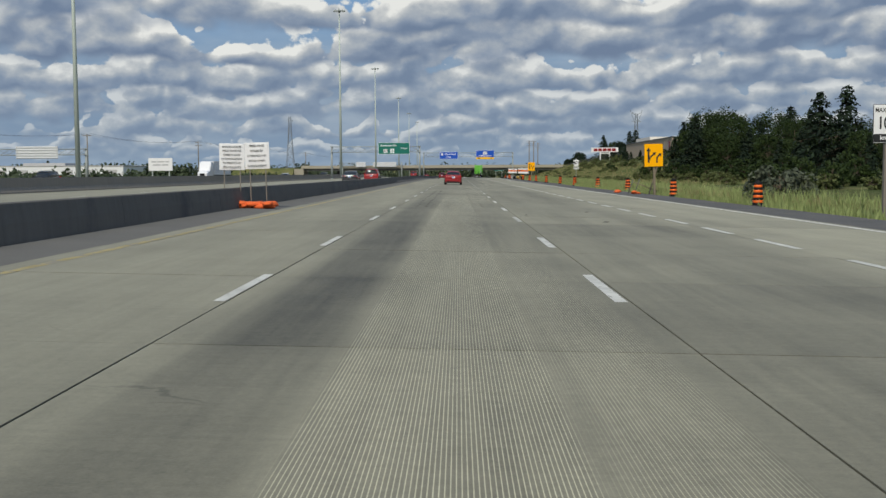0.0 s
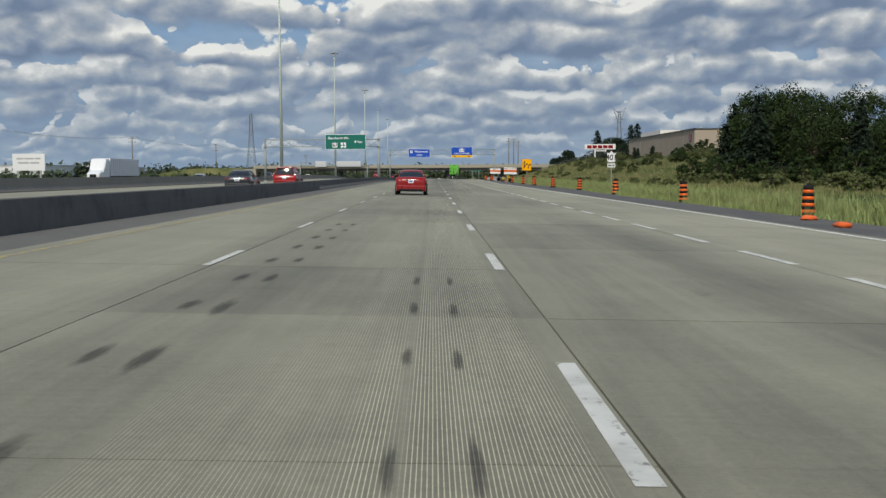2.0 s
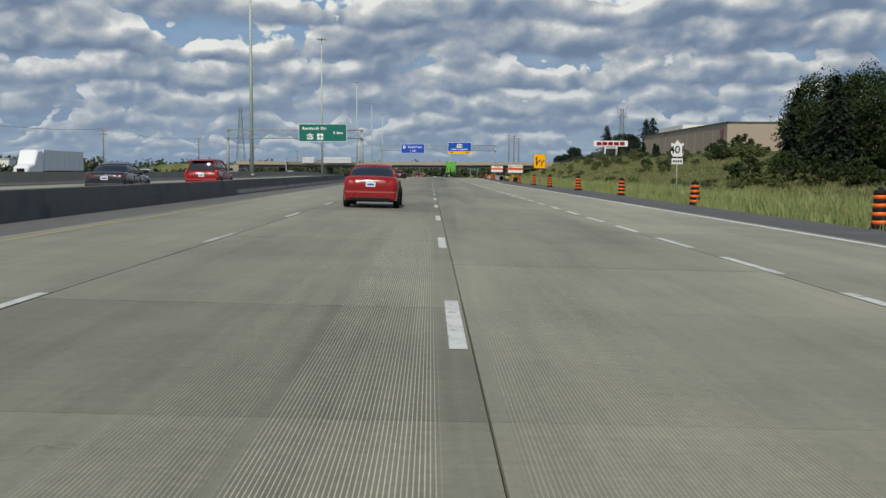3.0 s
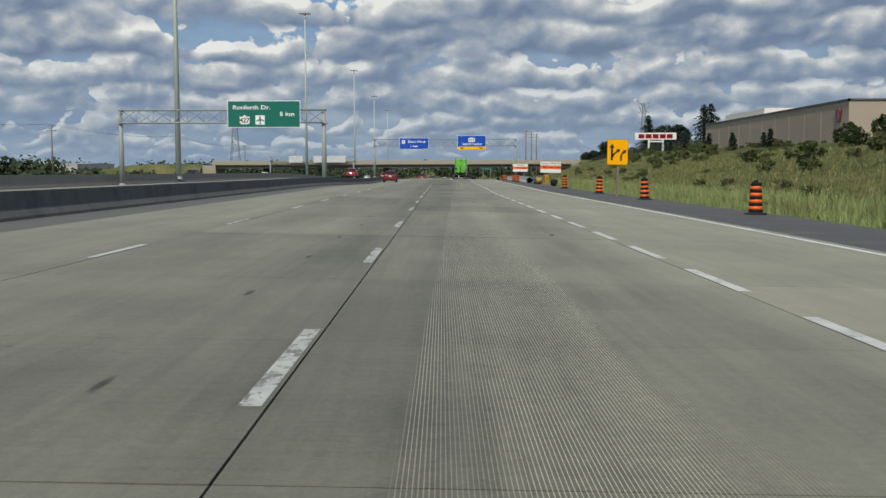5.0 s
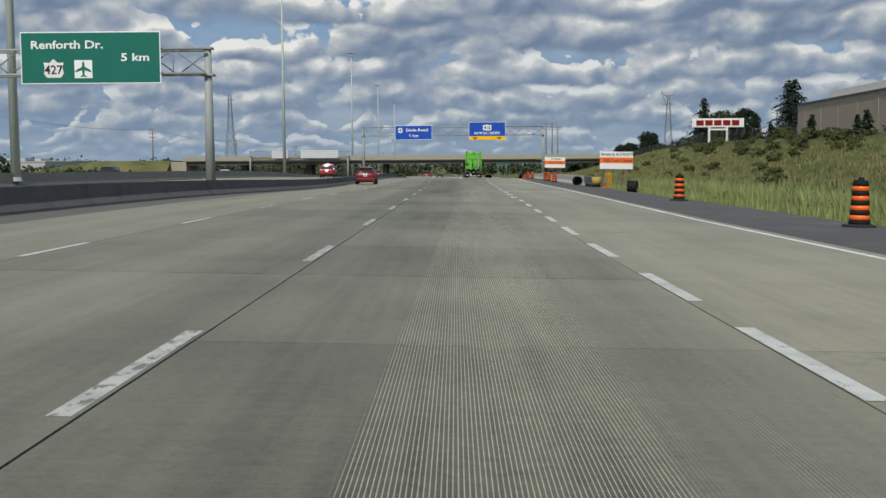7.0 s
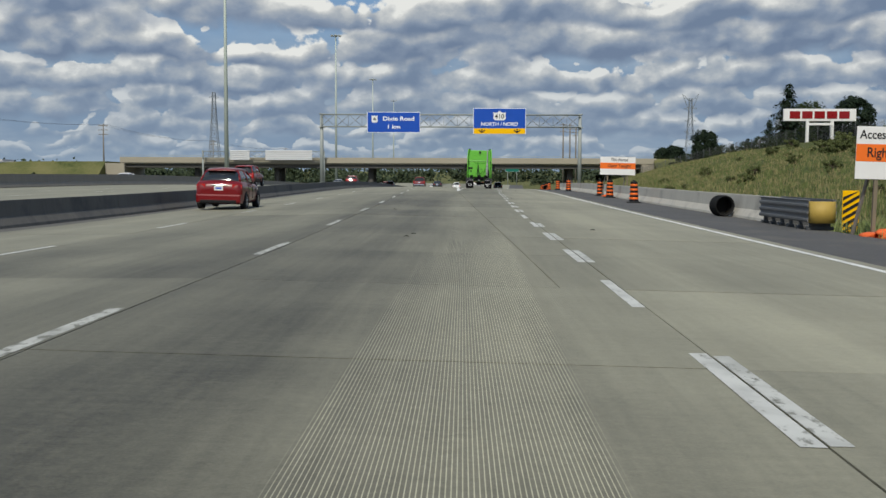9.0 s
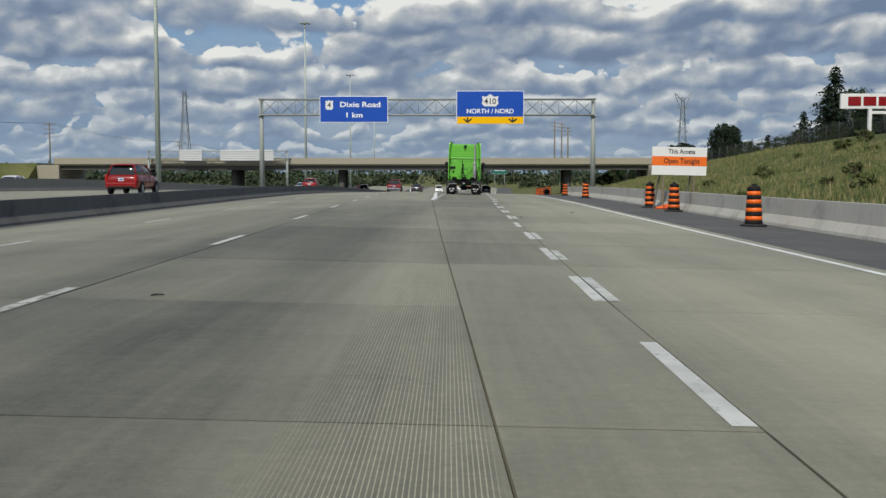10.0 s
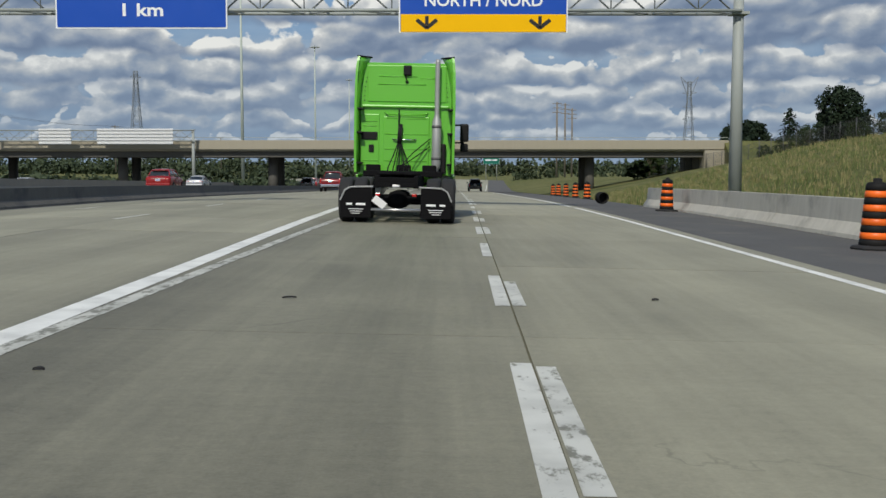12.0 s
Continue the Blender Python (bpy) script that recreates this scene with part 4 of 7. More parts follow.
BARRELS = [(11.95, 48.8), (11.9, 67.3), (12.2, 87.0), (12.15, 105.0), (12.1, 125.2), (12.35, 145.5), (11.85, 162.3), (11.7, 181.5), (11.65, 197.3), (11.7, 218.0),
           (11.95, 278.5), (12.5, 291.5), (12.6, 297.0), (12.75, 320.8), (13.55, 340.5), (15.2, 372), (15.6, 381), (16.0, 390), (16.3, 398), (16.7, 406)]
first = work_barrel()
for k, (x, y) in enumerate(BARRELS):
    m = pose(x, y, ground_at(x, y), random.uniform(-1.5, 1.5), random.uniform(-1.5, 1.5), random.uniform(0, 360))
    if k == 0:
        first.matrix_world = m
    else:
        copy_thing(first, m)


def split_arrows(ob, w, h):
    """Lane-split symbol: a straight arrow with a branch, and a second bent arrow."""
    def bent(pts, width):
        bm = bmesh.new()
        for a, b in zip(pts, pts[1:]):
            d = (Vector(b) - Vector(a))
            side = Vector((-d.y, d.x)).normalized() * width / 2
            q = [Vector(a) - side, Vector(b) - side, Vector(b) + side, Vector(a) + side]
            add_loft(bm, [[(p.x, yy, p.y) for p in q] for yy in (-0.006, -0.012)], smooth=False)
        d = (Vector(pts[-1]) - Vector(pts[-2])).normalized()
        side = Vector((-d.y, d.x)) * width * 1.25
        tip = Vector(pts[-1])
        q = [tip - side, tip + d * width * 1.9, tip + side]
        add_loft(bm, [[(p.x, yy, p.y) for p in q] for yy in (-0.006, -0.012)], smooth=False)
        return bm
    part("arrow", bent([(-0.27 * w, 0.18 * h), (-0.27 * w, 0.68 * h)], 0.10 * w), BLACK, ob)
    part("arrow", bent([(-0.24 * w, 0.30 * h), (-0.17 * w, 0.42 * h), (0.0, 0.545 * h)], 0.085 * w), BLACK, ob)
    part("arrow", bent([(0.17 * w, 0.17 * h), (0.17 * w, 0.36 * h), (0.20 * w, 0.43 * h), (0.30 * w, 0.50 * h)], 0.085 * w), BLACK, ob)


def lane_split_sign(x, y, z0, w, h, lean):
    ob, w, h = board("lane_split_sign", x - w / 2, x + w / 2, z0, z0 + h, y, ORANGE_SIGN, "orange lane-split warning sign on a timber post", border=BLACK, group="lane split signs")
    bm = bmesh.new()
    add_box(bm, (0, -0.001, h / 2), (w - 0.03, 0.016, h - 0.03), 0.01)
    part("rim", bm, ORANGE_SIGN, ob)
    split_arrows(ob, w, h)
    low = ground_at(x, y) - 0.3 - z0
    bm = bmesh.new()
    add_box(bm, (0.06, 0.14, (low + h * 0.9) / 2), (0.14, 0.14, h * 0.9 - low), 0.012)
    part("post", bm, WOOD, ob)
    ob.matrix_world = pose(x, y, z0, 0, lean, 0)
    return ob


lane_split_sign(11.5, 71.9, 1.63, 1.27, 1.55, -1.0)
lane_split_sign(11.35, 188.2, 1.62, 1.24, 1.50, 1.0)

# collapsed stand beside the first sign
ob = base_of("fallen_sign_stand", "collapsed timber sign stand with orange sandbags", "sign stand", at=pose(11.35, 74.6, ground_at(11.35, 74.6)))
for a, b, s in (((0.35, 0.0, 0.0), (0.95, 0.1, 2.05), (0.16, 0.05)), ((-0.75, 0.1, 0.85), (1.25, -0.1, 0.05), (0.12, 0.06))):
    bm = bmesh.new()
    d = Vector(b) - Vector(a)
    add_box(bm, (Vector(a) + Vector(b)) / 2, (s[0], s[1], d.length), 0.008, turn=d.to_track_quat("Z", "Y").to_matrix())
    part("board", bm, WOOD, ob)
for x in (-0.95, -0.5):
    bm = bmesh.new()
    add_rod(bm, (x - 0.2, 0, 0), (x + 0.2, 0.1, 1.05), 0.03, n=6)
    part("leg", bm, DARKSTEEL, ob)


def sandbags(x, y, n, spread=0.5):
    """A slumped heap of orange sandbags."""
    ob = base_of("sandbag_heap", "slumped orange sandbags weighing down a sign stand", "sandbags", "sandbag heaps", at=pose(x, y, ground_at(x, y)))
    for k in range(n):
        bm = bmesh.new()
        cx, cy, cz = random.uniform(-spread, spread), random.uniform(-0.15, 0.15), 0.06 + 0.08 * (k % 2)
        got = bmesh.ops.create_icosphere(bm, subdivisions=2, radius=1.0)
        turn = Matrix.Rotation(random.uniform(0, 3), 3, "Z")
        for v in got["verts"]:
            q = v.co.copy()
            q *= 1 + 0.5 * noise.noise(q * 1.9 + Vector((k * 3.1, x, y)))
            q = turn @ Vector((q.x * 0.34, q.y * 0.20, max(q.z, -0.75) * 0.10))
            v.co = q + Vector((cx, cy, cz))
        for f in bm.faces:
            f.smooth = True
        part("sandbag", bm, SANDBAG, ob)
    return ob


sandbags(10.55, 74.4, 2, 0.3)
sandbags(9.95, 78.2, 1, 0.1)
sandbags(10.8, 83.0, 1, 0.1)

# speed sign
ob, w, h = board("speed_sign", 12.25, 13.15, 2.2, 3.5, 36.5, SIGN_WHITE, "white maximum speed sign on a timber post", border=BLACK)
bm = bmesh.new()
add_box(bm, (0, -0.002, 0.65), (0.87, 0.014, 1.27), 0.01)
part("face", bm, SIGN_WHITE, ob)
plain_text("lettering", "MAXIMUM", 0.20, BLACK, ob, (0, -0.014, 1.10), squeeze=0.85, weight=0.004)
plain_text("lettering", "100", 0.58, BLACK, ob, (0, -0.014, 0.66), squeeze=0.72, weight=0.012)
bm = bmesh.new()
add_box(bm, (0, -0.006, 0.17), (0.87, 0.014, 0.28), 0.005)
part("unit_plate", bm, BLACK, ob)
plain_text("lettering", "km/h", 0.22, SIGN_WHITE, ob, (0, -0.018, 0.18), weight=0.004)
bm = bmesh.new()
add_box(bm, (0.05, 0.13, -0.7), (0.15, 0.15, 4.0), 0.012)
part("post", bm, WOOD_GREY, ob)

# route marker
ob = base_of("route_marker", "small white route shield with a direction tab on a steel post", "road sign", at=pose(13.2, 133.5, ground_at(13.2, 133.5)))
bm = bmesh.new()
add_rod(bm, (0, 0.06, -0.2), (0, 0.06, 3.5), 0.035, n=8)
part("post", bm, GALV, ob)
shield(ob, 0, 2.98, 0.72, 0.80, "401")
bm = bmesh.new()
add_box(bm, (0, 0, 2.32), (0.62, 0.02, 0.32), 0.01)
tab = part("direction_tab", bm, SIGN_WHITE, ob)
bm = bmesh.new()
for k in range(4):
    add_box(bm, (-0.19 + 0.13 * k, -0.014, 2.32), (0.09, 0.006, 0.13))
part("bar", bm, BLACK, tab, "dark bars in place of small writing")


def word_bars(ob, x0, x1, z, hgt, words, mat=BLACK, y=-0.016):
    """Bars as long as the words of a line that cannot be read."""
    gap = hgt * 0.8
    total = sum(words)
    unit = (x1 - x0 - gap * (len(words) - 1)) / total
    x = x0
    for wd in words:
        bm = bmesh.new()
        add_box(bm, (x + wd * unit / 2, y, z), (wd * unit, 0.006, hgt), 0.002)
        part("word_bar", bm, mat, ob)
        x += wd * unit + gap


# twin notice boards on the left shoulder
for cx, lines, tilt in ((-9.06, ("AMENDES DOUBLÉES", "POUR EXCÈS DE", "VITESSE EN ZONES", "DE CONSTRUCTION", "EN PRÉSENCE DE", "TRAVAILLEURS"), 1.0), (-8.23, ("SPEED FINES", "DOUBLED", "IN CONSTRUCTION", "ZONE WHEN", "WORKERS PRESENT"), -2.5)):
    y, z0 = 35.0, 1.41 if tilt > 0 else 1.44
    ob, w, h = board("notice_board", cx - 0.41, cx + 0.41, z0, z0 + 0.86, y, SIGN_WHITE, "white notice board with dark writing on two thin legs", border=SIGN_WHITE, group="notice boards")
    for k, wd in enumerate(lines):
        z = h - 0.11 - (h - 0.18) * k / (len(lines) - 0.8)
        plain_text("lettering", wd, 0.092, DARKSTEEL, ob, (0, -0.018, z), squeeze=min(1.0, 11.5 / len(wd)))
    low = ground_at(cx, y) - z0
    for s in (-0.26, 0.26):
        bm = bmesh.new()
        add_box(bm, (s, 0.05, (low + h) / 2), (0.032, 0.03, h - low), 0.004)
        part("leg", bm, WOOD_GREY, ob)
    bm = bmesh.new()
    add_box(bm, (0, 0.06, low + 0.04), (0.75, 0.5, 0.05), 0.01)
    part("foot", bm, DARKSTEEL, ob)
    ob.matrix_world = pose(cx, y, z0, 0, tilt * 0.5, tilt * 2)
sandbags(-8.95, 34.8, 5, 0.4)
sandbags(-8.1, 34.7, 6, 0.4)


def access_sign(x0, y, z0, w, h, line1, line2, yaw, roll, label):
    """White board with an orange band on two timber legs with braces."""
    ob = base_of("work_zone_sign", label, "road sign", "work zone signs", at=pose(x0 + w / 2, y, z0, 0, roll, yaw))
    bm = bmesh.new()
    add_box(bm, (0, 0.01, h / 2), (w, 0.025, h), 0.006)
    part("panel", bm, SIGN_WHITE, ob)
    bm = bmesh.new()
    add_box(bm, (0, -0.001, h * 0.50), (w - 0.004, 0.012, h * 0.33), 0.002)
    part("orange_band", bm, DEEP_ORANGE, ob)
    plain_text("lettering", line1, h * 0.235, BLACK, ob, (0.1, -0.008, h * 0.84), squeeze=0.86, weight=0.004)
    plain_text("lettering", line2, h * 0.26, BLACK, ob, (0.1, -0.012, h * 0.50), squeeze=0.86, weight=0.004)
    for s in (-0.28, 0.28):
        x = s * w
        low = ground_at(x0 + w / 2 + x, y) - z0
        bm = bmesh.new()
        add_box(bm, (x, 0.07, (low + h * 0.95) / 2), (0.09, 0.09, h * 0.95 - low), 0.006)
        leg = part("leg", bm, WOOD, ob)
        bm = bmesh.new()
        a, b = Vector((x - 0.06, 0.15, h * 0.4)), Vector((x - 0.26, 0.75, low + 0.02))
        add_box(bm, (a + b) / 2, (0.05, 0.09, (b - a).length), 0.005, turn=(b - a).to_track_quat("Z", "Y").to_matrix())
        part("brace", bm, WOOD_GREY, leg)
    return ob


access_sign(12.45, 248.8, 1.08, 2.42, 1.28, "Access to 410 NORTH", "Right Lane Closed", -1, 1.3, "white and orange lane closure sign on timber legs")
access_sign(12.38, 295.6, 1.20, 2.42, 1.24, "This Access", "Open Tonight", -1, 1.2, "white and orange night works sign on timber legs")
sandbags(13.0, 248.7, 3, 0.3)
sandbags(14.3, 248.9, 3, 0.35)
sandbags(12.95, 295.2, 3, 0.22)

# object marker with slanting stripes
ob = base_of("hazard_marker", "yellow and black striped hazard marker board", "hazard marker", at=pose(13.55, 252.0, ground_at(13.55, 252.0)))
bm = bmesh.new()
add_box(bm, (0, 0, 0.62), (0.46, 0.03, 1.15), 0.01)
panel = part("panel", bm, YELLOW_SIGN, ob)
for k in range(6):
    bm = bmesh.new()
    zc = 0.13 + 0.19 * k
    lo, hi = max(0.05, zc - 0.16), min(1.19, zc + 0.16)
    q = [(-0.22, max(0.05, zc - 0.16)), (0.22, min(1.19, zc + 0.10)), (0.22, min(1.19, zc + 0.20)), (-0.22, max(0.05, zc - 0.06))]
    add_loft(bm, [[(a, yy, b) for a, b in q] for yy in (-0.017, -0.022)], smooth=False)
    part("stripe", bm, BLACK, panel)
bm = bmesh.new()
add_box(bm, (0, 0.05, 0.2), (0.08, 0.05, 1.4), 0.005)
part("post", bm, GALV, ob)

RAIL = material("grimy_rail_steel", (0.17, 0.175, 0.18), 0.55, 0.4, vary=0.2, scale=2)
# crash cushion ahead of the shoulder barrier
ob = base_of("crash_cushion", "crash cushion of stacked grey rails with a yellow nose", "crash cushion", at=pose(12.55, 251.0, ground_at(12.55, 252)))
for k in range(3):
    for s in (-1, 1):
        for j in range(3):
            bm = bmesh.new()
            y0 = 0.35 + 1.5 * j
            prof = [(0.0, -0.11), (0.035, -0.07), (0.035, -0.02), (-0.02, 0.02), (-0.02, 0.06), (0.02, 0.10), (0.0, 0.12)]
            rings = [[(s * (0.34 + 0.012 * (2 - j) + d), y, 0.33 + 0.19 * k + u) for d, u in prof] + [(s * (0.30 + 0.012 * (2 - j)), y, 0.33 + 0.19 * k + u) for d, u in reversed(prof)] for y in (y0, y0 + 1.62)]
            add_loft(bm, rings, smooth=False)
            part("side_rail", bm, RAIL, ob)
for j in range(6):
    bm = bmesh.new()
    add_box(bm, (0, 0.5 + 0.85 * j, 0.40), (0.56, 0.12, 0.66), 0.02)
    add_box(bm, (0, 0.5 + 0.85 * j, 0.05), (0.70, 0.20, 0.10), 0.02)
    part("diaphragm", bm, DARKSTEEL, ob)
bm = bmesh.new()
add_loft(bm, [[(0.36 * math.cos(a), 0.36 - 0.34 * math.sin(a) * 0.8, z) for a in [math.pi * k / 10 for k in range(11)]] for z in (0.20, 0.78)], smooth=True)
part("nose", bm, NOSE_YELLOW, ob, "yellow curved nose")

# corrugated pipe ends left on the shoulder
for x, y, turn in ((12.25, 260.5, 8), (13.0, 236.0, 70), (13.1, 351.8, 15)):
    ob = base_of("drain_pipe", "short black corrugated drain pipe lying on the shoulder", "pipe", "drain pipes", at=pose(x, y, ground_at(x, y) + 0.38, 0, 0, turn))
    bm = bmesh.new()
    outer = [(0.38 if k % 2 else 0.35, 0.05 * k) for k in range(13)]
    prof = outer + [(0.325, 0.60), (0.325, 0.0)]
    rings = [[(r * math.cos(2 * math.pi * j / 22), yy, r * math.sin(2 * math.pi * j / 22)) for j in range(22)] for r, yy in prof]
    add_loft(bm, rings + [rings[0]], caps=False)
    part("pipe_wall", bm, BARREL_BLACK, ob)
    bm = bmesh.new()
    add_loft(bm, [[(0.322 * math.cos(2 * math.pi * j / 22), yy, 0.322 * math.sin(2 * math.pi * j / 22)) for j in range(22)] for yy in (0.52, 0.56)])
    part("end_cap", bm, BARREL_BLACK, ob)
    if y > 300:
        ob.scale = (0.72, 0.72, 0.72)
        ob.location.z -= 0.10

# company board on the bank: white panel with red bars
ob = base_of("company_board", "white roadside company board with red lettering shapes", "sign board", at=pose(47.9, 356.6, land_z(47.9, 356.6)))
low = land_z(47.9, 356.6)
bm = bmesh.new()
add_box(bm, (0, 0, 8.85 - low), (9.1, 0.35, 1.55), 0.05)
panel = part("panel", bm, SIGN_WHITE, ob)
for k in range(5):
    bm = bmesh.new()
    x = -3.15 + 1.55 * k
    add_box(bm, (x, -0.2, 8.85 - low), (1.30, 0.05, 0.92), 0.05)
    part("red_shape", bm, RED_PAINT, panel, "plain red block in place of a letter")
for x in (-1.5, 1.6):
    bm = bmesh.new()
    add_box(bm, (x, 0, (8.1 - low) / 2 - 0.2), (0.36, 0.36, 8.1 - low + 0.4), 0.03)
    part("post", bm, SIGN_WHITE, ob)
bm = bmesh.new()
add_box(bm, (0.05, 0, 7.7 - low), (3.4, 0.3, 0.3), 0.03)
part("crossbeam", bm, SIGN_WHITE, ob)

# billboard across the carriageways
ob = base_of("billboard", "pale roadside billboard on short legs", "billboard", at=pose(-58.5, 200, 0))
bm = bmesh.new()
add_box(bm, (0, 0, 3.2), (4.6, 0.2, 2.4), 0.03)
panel = part("panel", bm, SIGN_WHITE, ob)
word_bars(panel, -1.7, 1.7, 3.7, 0.22, (5, 7, 4), GREY_CLAD, -0.11)
word_bars(panel, -1.5, 1.5, 3.1, 0.22, (6, 5), GREY_CLAD, -0.11)
for x in (-1.6, 1.6):
    bm = bmesh.new()
    add_box(bm, (x, 0.1, 1.0), (0.2, 0.2, 2.2), 0.01)
    part("leg", bm, GALV, ob)


# ---- power lines and pylons ----
def pylon(x, y, z, height, arms, label, horns=False):
    """Steel lattice tower: four tapering legs, bracing, cross arms."""
    ob = base_of("power_pylon", label, "power pylon", "power pylons", at=pose(x, y, z))
    half = lambda t: 0.062 * height * (1 - t) ** 1.4 + 0.017 * height
    levels = [0, 0.13, 0.25, 0.36, 0.46, 0.55, 0.63, 0.70, 0.77, 0.84, 0.91, 1.0]
    r = height * 0.0032
    legs = bmesh.new()
    brace = bmesh.new()
    for a, b in zip(levels, levels[1:]):
        for sx, sy in ((1, 1), (1, -1), (-1, -1), (-1, 1)):
            p = Vector((sx * half(a), sy * half(a), a * height))
            q = Vector((sx * half(b), sy * half(b), b * height))
            add_rod(legs, p, q, r, n=5, caps=False)
            nx, ny = (sx, -sy) if sx * sy > 0 else (-sx, sy)
            p2 = Vector((nx * half(a), ny * half(a), a * height))
            q2 = Vector((nx * half(b), ny * half(b), b * height))
            add_rod(brace, p, q2, r * 0.6, n=4, caps=False)
            add_rod(brace, p2, q, r * 0.6, n=4, caps=False)
            add_rod(brace, q, q2, r * 0.6, n=4, caps=False)
    part("leg_frame", legs, PYLON_HAZED, ob)
    part("bracing", brace, PYLON_HAZED, ob)
    for t, length in arms:
        bm = bmesh.new()
        for s in (-1, 1):
            tip = Vector((s * length * height, 0, t * height + 0.012 * height))
            for sy in (-1, 1):
                add_rod(bm, (s * half(t), sy * half(t), t * height), tip, r * 0.8, n=4)
                add_rod(bm, (s * half(t), sy * half(t), (t + 0.03) * height), tip, r * 0.6, n=4)
        part("cross_arm", bm, PYLON_HAZED, ob)
    if horns:
        bm = bmesh.new()
        for s in (-1, 1):
            tip = Vector((s * 0.105 * height, 0, 1.06 * height))
            for sy in (-1, 1):
                for a in (0.84, 0.97):
                    add_rod(bm, (s * half(a), sy * half(a), a * height), tip, r * 0.9, n=4)
            add_rod(bm, (0, 0, 0.99 * height), (s * 0.075 * height, 0, 1.0 * height), r * 0.8, n=4)
        part("horn_frame", bm, PYLON_HAZED, ob)
    return ob


pylon(-121, 744, 0, 41.5, [(0.93, 0.055)], "slim dark steel lattice tower far beyond the road")
pylon(156.5, 936, 1, 52, [(0.86, 0.085), (0.70, 0.075), (0.56, 0.075)], "tall steel power pylon with a horned head behind the bank", horns=True)


def utility_pole(x, y, z, height, arms=2):
    ob = base_of("utility_pole", "weathered timber utility pole with crossarms", "utility pole", "utility poles", at=pose(x, y, z))
    bm = bmesh.new()
    add_rod(bm, (0, 0, 0), (0, 0, height), 0.26 if x < 0 else 0.30, 0.15 if x < 0 else 0.22, n=8)
    part("pole", bm, WOOD_GREY, ob)
    for k in range(arms):
        bm = bmesh.new()
        add_box(bm, (0, -0.15, height - 0.5 - 1.2 * k), (2.6, 0.14, 0.16))
        arm = part("crossarm", bm, WOOD_GREY, ob)
        for s in (-1.1, -0.4, 0.4, 1.1):
            bm = bmesh.new()
            add_lathe(bm, [(0.03, 0), (0.07, 0.08), (0.05, 0.16), (0.02, 0.24)], (s, -0.15, height - 0.42 - 1.2 * k), 8)
            part("insulator", bm, GREY_CLAD, arm)
    return ob


for x, y, hgt, arms in ((-96, 510, 14.8, 3), (-92, 620, 14, 2), (-101, 400, 14, 2), (-108, 300, 13, 1), (-118, 215, 12, 1), (38.5, 596, 21, 3), (41.5, 602, 21, 3), (44.5, 610, 20, 3), (-84, 735, 14, 2)):
    utility_pole(x, y, 0.0 if x < 0 else -1.5, hgt, arms)
wires = bmesh.new()
pts = [(-118, 215, 12), (-108, 300, 13), (-101, 400, 14), (-96, 510, 14.6), (-92, 620, 13.8), (-84, 735, 13.8)]
for (x0, y0, z0), (x1, y1, z1) in zip(pts, pts[1:]):
    for s in (-1.0, 1.0):
        prev = None
        for k in range(9):
            t = k / 8
            p = (x0 + (x1 - x0) * t + s, y0 + (y1 - y0) * t, z0 + (z1 - z0) * t - 1.4 * 4 * t * (1 - t))
            if prev:
                add_rod(wires, prev, p, 0.03, n=4, caps=False)
            prev = p
tagged(solid("power_wires", wires, DARKSTEEL, "thin dark overhead power wires", "wires"), kind="stuff")

# chain-link fence along the top of the bank
fence = base_of("bank_fence", "dark wire fence along the top of the grass bank", "fence")
fx = lambda y: lerp_line([(318, 52), (360, 46), (420, 40), (470, 37)], y)
for k in range(50):
    y = 318 + 3.0 * k
    bm = bmesh.new()
    z = land_z(fx(y), y)
    add_rod(bm, (fx(y), y, z - 0.2), (fx(y), y, z + 1.9), 0.035, n=6)
    part("fence_post", bm, DARKSTEEL, fence)
bm = bmesh.new()
for k in range(49):
    y0, y1 = 318 + 3.0 * k, 321 + 3.0 * k
    za, zb = land_z(fx(y0), y0), land_z(fx(y1), y1)
    for j in range(12):
        u = 0.1 + 0.15 * j
        add_rod(bm, (fx(y0), y0, za + u), (fx(y1), y1, zb + u), 0.010, n=3, caps=False)
    for j in range(12):
        t = j / 12
        x, y, z = fx(y0) + (fx(y1) - fx(y0)) * t, y0 + 3 * t, za + (zb - za) * t
        add_rod(bm, (x, y, z + 0.1), (x, y, z + 1.8), 0.010, n=3, caps=False)
tagged(part("wire_mesh", bm, DARKSTEEL, fence), kind="stuff")

# far guide sign past the overpass
far_sign, w, h = board("far_guide_sign", 22.0, 28.0, 2.6, 5.0, 690, GREEN_SIGN, "small green guide sign far past the overpass")
for x in (-2, 2):
    bm = bmesh.new()
    add_rod(bm, (x, 0.2, -6.0), (x, 0.2, 2.2), 0.12, n=8)
    part("post", bm, GALV, far_sign)
word_bars(far_sign, -2.2, 2.2, 1.5, 0.5, (5, 4), LETTER_WHITE)


